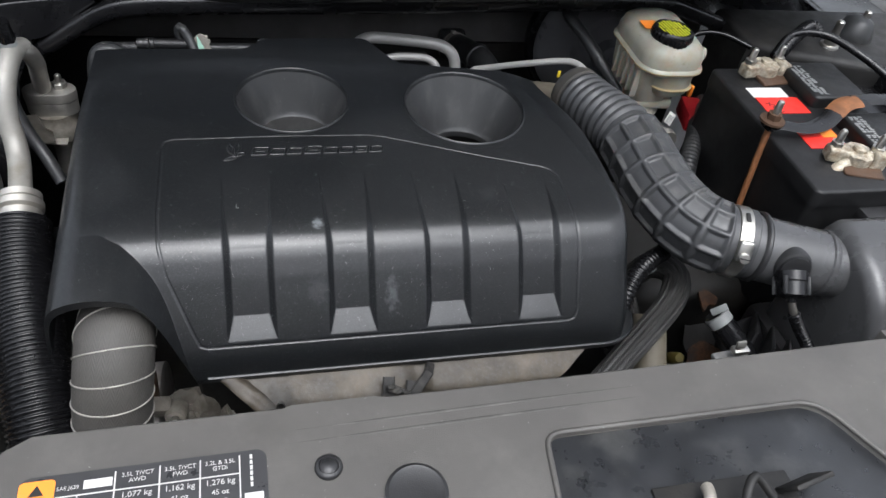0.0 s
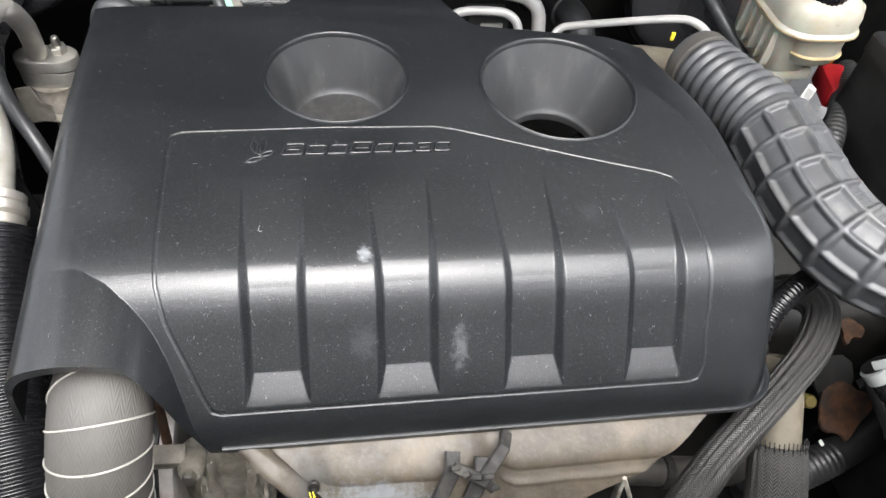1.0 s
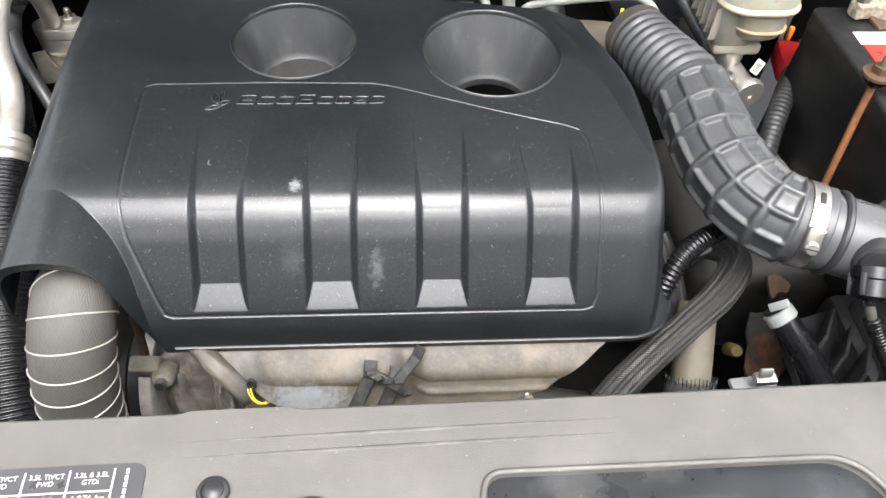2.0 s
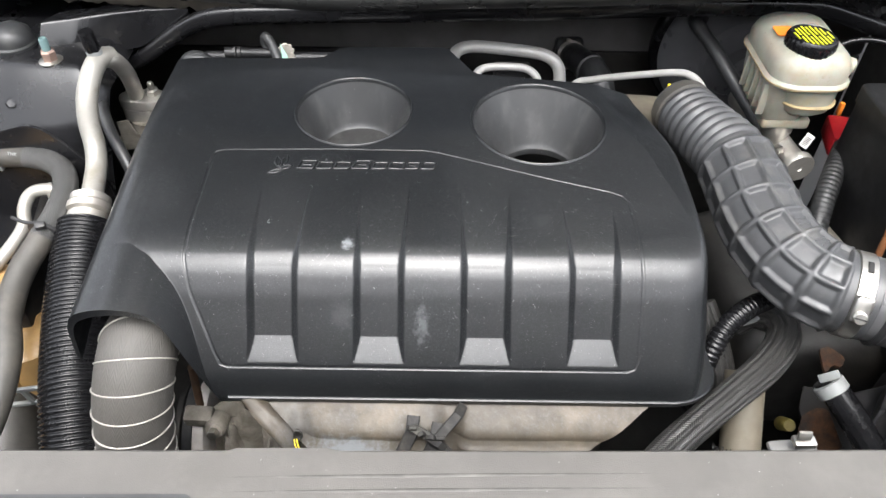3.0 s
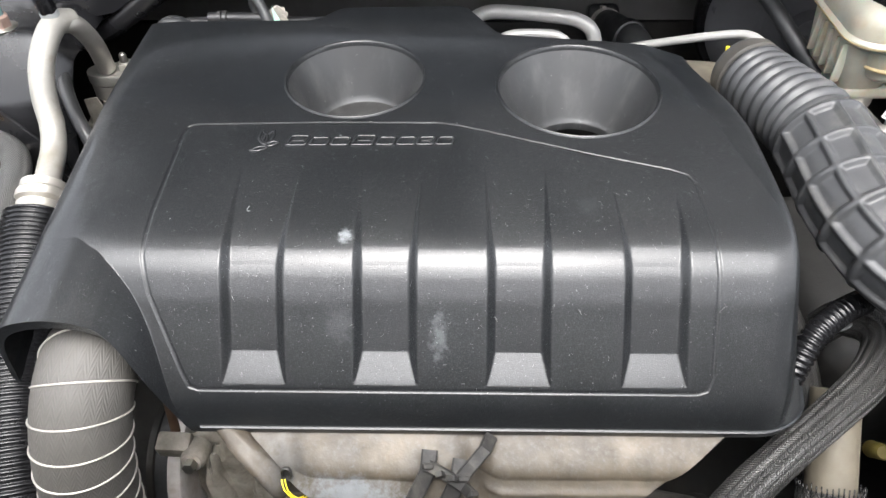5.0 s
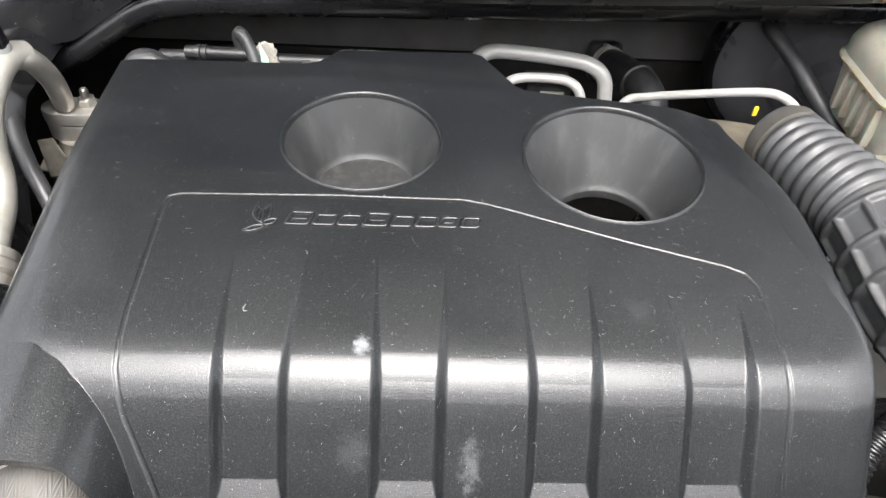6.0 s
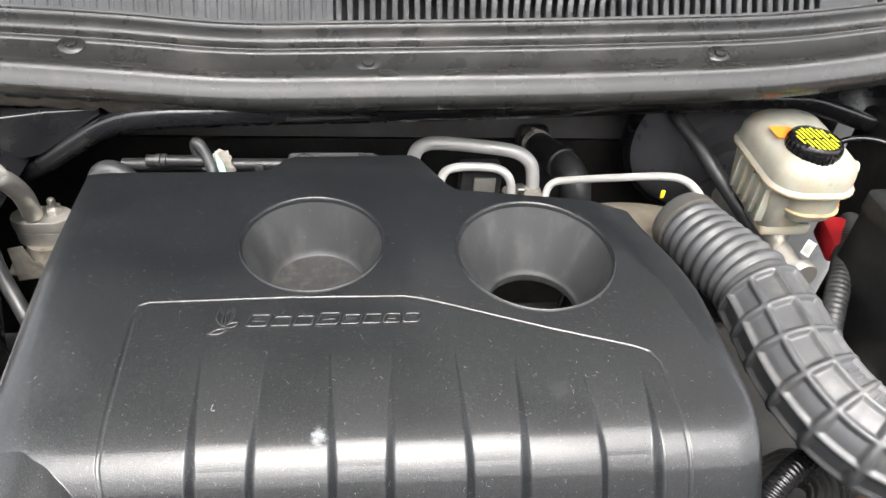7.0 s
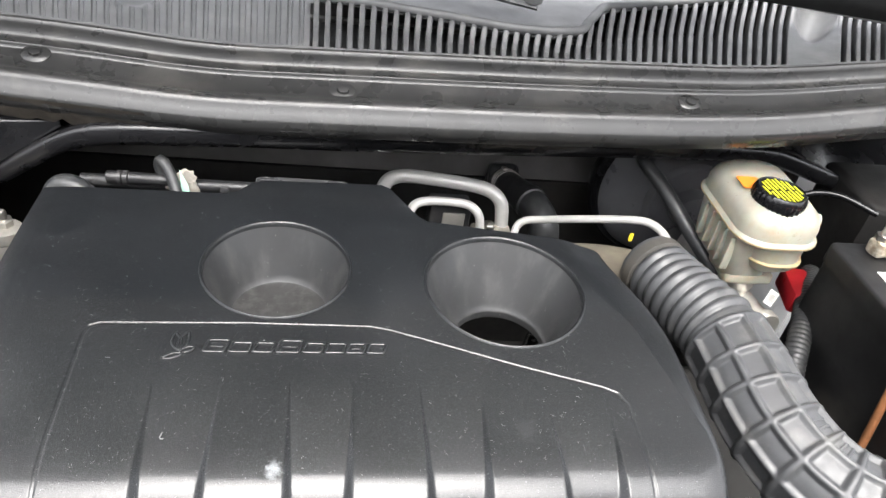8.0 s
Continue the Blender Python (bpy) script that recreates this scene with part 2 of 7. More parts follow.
LEAD = material("corroded_lead", (0.44, 0.40, 0.32), 0.55, metal=0.4, vary=0.5, scale=110, grain=260, bump=0.9,
                dirt=(0.20, 0.13, 0.07), dirt_amount=0.5, dirt_scale=90)
GLASS = material("dark_windscreen", (0.02, 0.024, 0.026), 0.06, vary=0.1, bump=0.0, spec=0.6)
BODYPAINT = material("white_body_paint", (0.72, 0.72, 0.71), 0.35, vary=0.05, scale=5, bump=0.0)
LINER = material("black_felt_liner", (0.012, 0.012, 0.012), 0.9, vary=0.15, scale=20, grain=400, bump=0.3)
ASPHALT = material("asphalt", (0.05, 0.05, 0.05), 0.85, vary=0.25, scale=6, grain=120, bump=0.5)
STONEWALL = material("far_wall", (0.065, 0.065, 0.062), 0.8, vary=0.3, scale=1.0, grain=30, bump=0.3)
BRAID = material("braided_sleeve", (0.006, 0.006, 0.006), 0.36, vary=0.3, scale=60, grain=1200, bump=0.3,
                 dirt=(0.04, 0.038, 0.035), dirt_amount=0.3, dirt_scale=40)


def add_braid(m, around=26.0, along=330.0, depth=0.0009, strand=(0.10, 0.098, 0.095), slope=1.7):
    """Woven strands: slanting strands that turn back and forth round the sleeve, as a relief and as lighter strand tops."""
    nt = m.node_tree
    n, link = nt.nodes, nt.links.new
    uv = n.new("ShaderNodeUVMap")
    sep = n.new("ShaderNodeSeparateXYZ")
    link(uv.outputs[0], sep.inputs[0])

    def op(kind, a, b=None):
        q = n.new("ShaderNodeMath")
        q.operation = kind
        for sock, val in zip(q.inputs, (a, b)):
            if val is None:
                continue
            if isinstance(val, (float, int)):
                sock.default_value = val
            else:
                link(val, sock)
        return q.outputs[0]

    turn = op("PINGPONG", op("MULTIPLY", sep.outputs[0], around * 2), 1.0)
    slant = op("SINE", op("MULTIPLY", op("ADD", op("MULTIPLY", sep.outputs[1], along), op("MULTIPLY", turn, slope)), 2 * math.pi))
    seam = op("SUBTRACT", 1.0, op("POWER", op("ABSOLUTE", op("SUBTRACT", op("MULTIPLY", turn, 2.0), 1.0)), 1.6))
    weave = op("MULTIPLY", slant, seam)
    ridge = n.new("ShaderNodeMapRange")
    link(weave, ridge.inputs["Value"])
    ridge.inputs["From Min"].default_value, ridge.inputs["From Max"].default_value = -0.5, 0.8
    h = ridge.outputs["Result"]
    bump = n.new("ShaderNodeBump")
    bump.inputs["Strength"].default_value, bump.inputs["Distance"].default_value = 0.9, depth
    link(h, bump.inputs["Height"])
    bsdf = n["Principled BSDF"]
    link(bump.outputs[0], bsdf.inputs["Normal"])
    old = bsdf.inputs["Base Color"].links[0].from_socket
    lift = n.new("ShaderNodeMix")
    lift.data_type = "RGBA"
    link(h, lift.inputs["Factor"])
    link(old, lift.inputs["A"])
    lift.inputs["B"].default_value = (*strand, 1)
    link(lift.outputs["Result"], bsdf.inputs["Base Color"])


add_braid(BRAID, around=14.0, along=400.0, depth=0.0010, strand=(0.052, 0.050, 0.047))
HOSEBRAID = material("woven_hose_braid", (0.022, 0.022, 0.022), 0.45, vary=0.3, scale=60, bump=0.2)
add_braid(HOSEBRAID, around=13.0, along=330.0, depth=0.0009, strand=(0.10, 0.099, 0.095))
SLEEVE = material("coarse_braided_sleeve", (0.009, 0.009, 0.009), 0.5, vary=0.3, scale=60, bump=0.2)
add_braid(SLEEVE, around=20.0, along=290.0, depth=0.0016, strand=(0.10, 0.096, 0.09))
add_braid(GREYHOSE, around=26.0, along=240.0, depth=0.00022, strand=(0.066, 0.061, 0.055))


# ---- building helpers ----
def thing(name, at, label, category, group="", kind=""):
    ob = new(name)
    ob.location = at
    ob.empty_display_size = 0.02
    return tagged(ob, label, category, group, kind)


def link_mesh(name, mesh, mat, parent=None, label=""):
    ob = new(name, mesh)
    if mat is not None:
        mesh.materials.append(mat)
    if parent is not None:
        ob.parent = parent
        if parent.data is None:
            ob.matrix_parent_inverse = Matrix.Translation(-parent.location)
    if label:
        tagged(ob, label)
    return ob


def part(name, bm, mat, parent=None, label="", smooth=True):
    """One mesh object from a bmesh given in world metres."""
    mesh = bpy.data.meshes.new(name)
    for f in bm.faces:
        f.smooth = smooth
    bm.normal_update()
    bm.to_mesh(mesh)
    bm.free()
    if smooth:
        mesh.set_sharp_from_angle(angle=radians(42))
    return link_mesh(name, mesh, mat, parent, label)


def raw(name, verts, faces, mat, parent=None, label="", smooth=True, uvs=None, sharp=42):
    mesh = bpy.data.meshes.new(name)
    mesh.from_pydata([tuple(v) for v in verts], [], [tuple(f) for f in faces])
    mesh.polygons.foreach_set("use_smooth", [smooth] * len(mesh.polygons))
    if uvs is not None:
        layer = mesh.uv_layers.new(name="UVMap")
        idx = np.zeros(len(mesh.loops), dtype=np.int32)
        mesh.loops.foreach_get("vertex_index", idx)
        layer.data.foreach_set("uv", np.asarray(uvs, dtype=np.float32)[idx].ravel())
    mesh.update()
    if smooth and sharp:
        mesh.set_sharp_from_angle(angle=radians(sharp))
    return link_mesh(name, mesh, mat, parent, label)


def box(size, m=None, bevel=0.003, seg=2, taper=1.0):
    """A bevelled block centred at m's origin; taper scales its top."""
    bm = bmesh.new()
    bmesh.ops.create_cube(bm, size=1.0)
    for v in bm.verts:
        k = taper if v.co.z > 0 else 1.0
        v.co = Vector((v.co.x * size[0] * k, v.co.y * size[1] * k, v.co.z * size[2]))
    if bevel:
        bmesh.ops.bevel(bm, geom=bm.edges[:], offset=bevel, segments=seg, affect="EDGES", profile=0.5)
    if m is not None:
        bm.transform(m)
    return bm


def prism(outline, low, high, m=None, bevel=0.0, seg=2):
    """An upright block over a closed outline of (x, y)."""
    bm = bmesh.new()
    bottom = [bm.verts.new((x, y, low)) for x, y in outline]
    top = [bm.verts.new((x, y, high)) for x, y in outline]
    n = len(outline)
    bm.faces.new(bottom[::-1])
    bm.faces.new(top)
    for i in range(n):
        bm.faces.new((bottom[i], bottom[(i + 1) % n], top[(i + 1) % n], top[i]))
    bmesh.ops.recalc_face_normals(bm, faces=bm.faces[:])
    if bevel:
        edges = [e for e in bm.edges if all(v.co.z > (low + high) / 2 for v in e.verts)]
        bmesh.ops.bevel(bm, geom=edges, offset=bevel, segments=seg, affect="EDGES", profile=0.5)
    if m is not None:
        bm.transform(m)
    return bm


def rounded(x0, y0, x1, y1, r, n=5):
    out = []
    for cx, cy, a0 in ((x1 - r, y1 - r, 0), (x0 + r, y1 - r, 90), (x0 + r, y0 + r, 180), (x1 - r, y0 + r, 270)):
        for i in range(n + 1):
            a = radians(a0 + 90 * i / n)
            out.append((cx + r * math.cos(a), cy + r * math.sin(a)))
    return out


def lathe(profile, m=None, seg=32, ripple=None):
    """A turned body: profile of (radius, height) about z. ripple(angle, i) scales the radius."""
    bm = bmesh.new()
    rings = []
    for i, (r, h) in enumerate(profile):
        ring = []
        for k in range(seg):
            a = 2 * math.pi * k / seg
            q = r * (ripple(a, i) if ripple else 1.0)
            ring.append(bm.verts.new((q * math.cos(a), q * math.sin(a), h)))
        rings.append(ring)
    for a, b in zip(rings[:-1], rings[1:]):
        for k in range(seg):
            bm.faces.new((a[k], a[(k + 1) % seg], b[(k + 1) % seg], b[k]))
    bm.faces.new(rings[0][::-1])
    bm.faces.new(rings[-1])
    bmesh.ops.recalc_face_normals(bm, faces=bm.faces[:])
    if m is not None:
        bm.transform(m)
    return bm


def aim(at, to, spin=0.0):
    """A pose at a point whose z axis runs towards another."""
    q = (Vector(to) - Vector(at)).to_track_quat("Z", "Y").to_matrix().to_4x4()
    return Matrix.Translation(at) @ q @ pose(0, 0, 0, 0, 0, spin)


def glide(points, step=0.004):
    """A smooth curve through the points, in even steps."""
    p = [np.array(q, float) for q in points]
    p = [2 * p[0] - p[1]] + p + [2 * p[-1] - p[-2]]
    fine = []
    for i in range(1, len(p) - 2):
        for k in range(24):
            t = k / 24
            fine.append(0.5 * ((2 * p[i]) + (p[i + 1] - p[i - 1]) * t + (2 * p[i - 1] - 5 * p[i] + 4 * p[i + 1] - p[i + 2]) * t * t
                               + (3 * p[i] - p[i - 1] - 3 * p[i + 1] + p[i + 2]) * t ** 3))
    fine.append(p[-2])
    fine = np.array(fine)
    d = np.concatenate([[0], np.cumsum(np.linalg.norm(np.diff(fine, axis=0), axis=1))])
    n = max(2, int(d[-1] / step) + 1)
    s = np.linspace(0, d[-1], n)
    return np.stack([np.interp(s, d, fine[:, k]) for k in range(3)], axis=1), s


def frames_along(pts):
    tang = np.gradient(pts, axis=0)
    tang /= np.linalg.norm(tang, axis=1)[:, None]
    up = np.array([0.0, 0.0, 1.0])
    if abs(tang[0] @ up) > 0.9:
        up = np.array([0.0, 1.0, 0.0])
    nrm = up - (up @ tang[0]) * tang[0]
    nrm /= np.linalg.norm(nrm)
    out = []
    for t in tang:
        nrm = nrm - (nrm @ t) * t
        nrm /= np.linalg.norm(nrm)
        out.append((nrm, np.cross(t, nrm)))
    return tang, out


def hose(name, points, radius, mat, parent=None, label="", seg=20, step=0.004, wave=None, caps=True, sharp=60):
    """A tube along a smooth curve. radius: a number or a function of the share of its length. wave(s, a): added radius in metres."""
    pts, s = glide(points, step)
    tang, fr = frames_along(pts)
    verts, faces, uvs = [], [], []
    n = len(pts)
    ang = np.linspace(0, 2 * np.pi, seg, endpoint=False)
    for i in range(n):
        r0 = radius(s[i] / s[-1]) if callable(radius) else radius
        for k in range(seg + 1):
            a = ang[k % seg]
            r = r0 + (wave(s[i], a) if wave else 0.0)
            verts.append(pts[i] + r * (math.cos(a) * fr[i][0] + math.sin(a) * fr[i][1]))
            uvs.append((k / seg, s[i]))
    w = seg + 1
    for i in range(n - 1):
        for k in range(seg):
            faces.append((i * w + k, i * w + k + 1, (i + 1) * w + k + 1, (i + 1) * w + k))
    if caps:
        faces.append(tuple(range(seg))[::-1])
        faces.append(tuple((n - 1) * w + k for k in range(seg)))
    ob = raw(name, verts, faces, mat, parent, label, uvs=uvs, sharp=0)
    bm = bmesh.new()
    bm.from_mesh(ob.data)
    bmesh.ops.remove_doubles(bm, verts=bm.verts[:], dist=1e-6)
    bmesh.ops.recalc_face_normals(bm, faces=bm.faces[:])
    for f in bm.faces:
        f.smooth = len(f.verts) < 5
    bm.to_mesh(ob.data)
    bm.free()
    if sharp:
        ob.data.set_sharp_from_angle(angle=radians(sharp))
    return ob


def rings(pitch, depth):
    """Corrugation: rounded rings of that pitch and depth along a hose."""
    return lambda s, a: depth * (abs(math.sin(math.pi * s / pitch)) ** 0.7)


def lumpy(centre, size, seed, rough=0.35):
    """An uneven cast lump."""
    bm = bmesh.new()
    bmesh.ops.create_icosphere(bm, subdivisions=4, radius=1.0)
    for v in bm.verts:
        n = noise.noise(v.co * 1.7 + Vector((seed, 0, 0))) + 0.5 * noise.noise(v.co * 4.1 + Vector((0, seed, 0))) + 0.2 * noise.noise(v.co * 9.0 + Vector((0, 0, seed)))
        q = v.co * (1 + rough * n)
        v.co = Vector(centre) + Vector((q.x * size[0], q.y * size[1], q.z * size[2]))
    return bm


def hexbolt(name, at, axis_to, r, h, mat, parent, label="", washer=True):
    prof = [(r, 0.0), (r, h * 0.85), (r * 0.86, h)]
    bm = lathe(prof, aim(at, axis_to), 6)
    ob = part(name, bm, mat, parent, label, smooth=False)
    return ob


def letters(name, text, m, size, mat, parent, depth=0.0004):
    """Built-in font, as a mesh, lying in m's x-y plane, centred."""
    cu = bpy.data.curves.new(name, "FONT")
    cu.body, cu.size, cu.extrude, cu.align_x, cu.align_y = text, size, depth, "CENTER", "CENTER"
    tmp = new(name + "_outline", cu)
    dg = bpy.context.evaluated_depsgraph_get()
    mesh = bpy.data.meshes.new_from_object(tmp.evaluated_get(dg))
    bpy.data.objects.remove(tmp)
    mesh.materials.clear()
    mesh.transform(m)
    return link_mesh(name, mesh, mat, parent)


def plate(name, x0, y0, x1, y1, z, mat, parent, h=0.0006, r=0.0, label="", m=None):
    outline = rounded(x0, y0, x1, y1, r) if r else [(x0, y0), (x1, y0), (x1, y1), (x0, y1)]
    return part(name, prism(outline, z, z + h, m), mat, parent, label, smooth=False)


# ---- setting ----
def table(pairs):
    xs, ys = zip(*pairs)
    return lambda v: np.interp(v, xs, ys)


def ground():
    bm = bmesh.new()
    bmesh.ops.create_grid(bm, x_segments=8, y_segments=8, size=400)
    return tagged(part("ground", bm, ASPHALT), "grey asphalt ground under the car", "ground", kind="structure")


ground()
# plain unseen walls, ahead and beside; the front one darkens the cover's reflections
for nm, sz, at in (("wall_front", (26, 0.4, 5.4), (0, -9.0, 2.7)), ("wall_left", (0.4, 22, 1.8), (-10, 2.0, 0.9)), ("wall_right", (0.4, 22, 1.8), (10, 2.0, 0.9))):
    tagged(part(nm, box(sz, pose(*at), 0.02), STONEWALL, smooth=False), "plain dark wall added out of view, shapes reflections in the bay", "wall", kind="structure")

# the bay: bulkhead, inner wings, tray and front panel
# one bulkhead in two tones: upper lifted against shade, lower near-black for it
tagged(part("bulkhead", box((1.5, 0.02, 0.21), pose(0.0, 0.735, 0.925), 0.004), BULKHEAD), "dusty dark bulkhead behind the engine", "bulkhead", kind="structure")
tagged(part("bulkhead_lower", box((1.5, 0.02, 0.408), pose(0.0, 0.735, 0.614), 0.004), DARK), "lower bulkhead behind the engine, coloured near-black for deep shade", "bulkhead", kind="structure")
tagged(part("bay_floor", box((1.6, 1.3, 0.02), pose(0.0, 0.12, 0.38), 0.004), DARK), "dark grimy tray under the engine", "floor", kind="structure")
tagged(part("inner_wing_left", box((0.02, 1.1, 0.58), pose(-0.62, 0.14, 0.68), 0.004), PAINT), "black painted inner wing", "inner wing", kind="structure")
tagged(part("inner_wing_right", box((0.02, 1.1, 0.58), pose(0.86, 0.14, 0.68), 0.004), PAINT), "black painted inner wing", "inner wing", kind="structure")

# plain outer body walls that close the bay down to the ground
for nm, sz, at in (("body_wall_left", (0.16, 1.36, 1.0), (-0.72, 0.06, 0.50)), ("body_wall_right", (0.10, 1.36, 0.90), (1.06, 0.06, 0.45)), ("body_wall_front", (1.56, 0.06, 0.95), (0.10, -0.60, 0.475)), ("body_wall_back", (1.75, 0.24, 0.94), (0.10, 0.95, 0.47))):
    tagged(part(nm, box(sz, pose(*at), 0.02), BODYPAINT), "plain white body wall round the engine bay", "body wall", kind="structure")

tagged(part("wing_apron", box((0.30, 0.95, 0.03), pose(0.90, 0.30, 0.925, 0, -3), 0.01, 3), PAINT), "black painted apron over the inner wing", "wing apron", kind="structure")


def hood():
    """The raised hood, out of view, hinged at the back of the bay, black below."""
    h = thing("hood", (0.1, 0.60, 1.12), "raised car hood out of view, white skin and liner added for reflections", "car hood")
    ang = radians(57)
    up = Vector((0, -math.cos(ang), math.sin(ang)))
    nx, ny = 28, 40
    verts, faces = [], []
    for j in range(ny + 1):
        for i in range(nx + 1):
            u, v = i / nx * 2 - 1, j / ny
            w = 0.74 - 0.08 * v * v
            crown = 0.05 * (1 - u * u) + 0.06 * math.sin(v * math.pi)
            p = Vector((0.1 + u * w, 0.60, 1.14)) + up * (v * 0.98) + Vector((0, math.sin(ang), math.cos(ang))) * crown
            verts.append(p)
    for j in range(ny):
        for i in range(nx):
            a = j * (nx + 1) + i
            faces.append((a, a + 1, a + nx + 2, a + nx + 1))
    skin = raw("skin", verts, faces, BODYPAINT, h, "added white inner skin, reflected in the cover")
    pad = []
    for j in range(ny + 1):
        for i in range(nx + 1):
            k, v = i / nx, 0.02 + 0.93 * j / ny
            x = -0.54 + 1.30 * k
            u = (x - 0.1) / 0.75
            crown = 0.05 * (1 - u * u * 0.8) + 0.06 * math.sin(v * math.pi)
            pad.append(Vector((x, 0.60, 1.14)) + up * (v * 0.98) + Vector((0, math.sin(ang), math.cos(ang))) * (crown - 0.035))
    # pad cut-out added low on the driver's side: white skin brightens the cover's reflection
    kept = [f for f in faces if not (0.06 < pad[f[0]].x < 0.74 and 0.11 < 0.02 + 0.93 * (f[0] // (nx + 1)) / ny < 0.50)]
    liner = raw("liner", pad, kept, LINER, h, "black felt liner, its added cut-out brightens the cover's reflection")
    thick = liner.modifiers.new("thickness", "SOLIDIFY")
    thick.thickness = 0.008
    solid = skin.modifiers.new("thickness", "SOLIDIFY")
    solid.thickness, solid.offset = 0.025, 0.0
    return h


hood()

# ---- cowl ----
low_z = table([(-0.8, 1.075), (-0.55, 1.058), (-0.34, 1.044), (-0.24, 1.038), (-0.13, 1.030), (0.0, 1.034), (0.21, 1.0405), (0.40, 1.0505), (0.50, 1.062), (0.60, 1.082), (0.9, 1.12)])
top_z = table([(-0.8, 1.098), (-0.55, 1.091), (-0.36, 1.085), (-0.25, 1.082), (-0.13, 1.072), (0.04, 1.079), (0.24, 1.087), (0.47, 1.099), (0.58, 1.114), (0.75, 1.14), (0.9, 1.16)])


def smooth_table(f, x, w=0.045):
    return sum(f(x + d * w) for d in (-1, -0.5, 0, 0.5, 1)) / 5


def cowl_seal():
    """The long sealing strip at the back of the bay, with its two beads, a groove and push pins."""
    t = thing("cowl_seal", (0.0, 0.45, 1.03), "dark grey rubber sealing strip along the cowl edge", "seal strip")
    # share of the way up the strip, and how far the surface stands out of it
    prof = [(0.03, -0.020), (0.0, -0.008), (0.015, 0.0), (0.06, 0.004), (0.14, 0.006), (0.20, 0.010), (0.26, 0.0125), (0.31, 0.0115), (0.36, 0.007), (0.42, 0.0045),
            (0.52, 0.003), (0.62, 0.003), (0.665, 0.0035), (0.675, 0.0055), (0.69, 0.006), (0.70, 0.0035), (0.74, 0.002), (0.80, 0.001), (0.86, 0.003),
            (0.91, 0.009), (0.95, 0.0125), (0.985, 0.0125), (1.01, 0.009), (1.02, 0.0), (1.02, -0.02)]
    xs = np.arange(-0.80, 0.905, 0.010)
    verts, faces = [], []
    for x in xs:
        lo, hi = smooth_table(low_z, x), smooth_table(top_z, x)
        a, b = np.array([0.45, lo]), np.array([0.53, hi])
        d = b - a
        nrm = np.array([-d[1], d[0]]) / np.linalg.norm(d)
        for k, off in prof:
            p = a + d * k + nrm * off
            verts.append((x, p[0], p[1]))
    m = len(prof)
    for i in range(len(xs) - 1):
        for k in range(m - 1):
            a = i * m + k
            faces.append((a, a + m, a + m + 1, a + 1))
    raw("strip", verts, faces, SEAL, t, sharp=70)
    for x, k in ((0.008, 0.47), (0.385, 0.50), (-0.285, 0.58), (0.66, 0.5)):
        lo, hi = smooth_table(low_z, x), smooth_table(top_z, x)
        y, z = 0.45 + 0.08 * k, lo + (hi - lo) * k + 0.0035
        n = Vector((0, -(hi - lo), 0.08)).normalized()
        pin = lathe([(0.0135, -0.003), (0.0135, 0.0005), (0.0105, 0.0018), (0.0065, 0.0022), (0.0055, 0.0045), (0.002, 0.005)], aim((x, y, z), Vector((x, y, z)) + n) @ Matrix.Diagonal((1.0, 0.8, 1, 1)), 24)
        part("push_pin", pin, SEAL, t, "dark oval push pin")
    return t


cowl_seal()


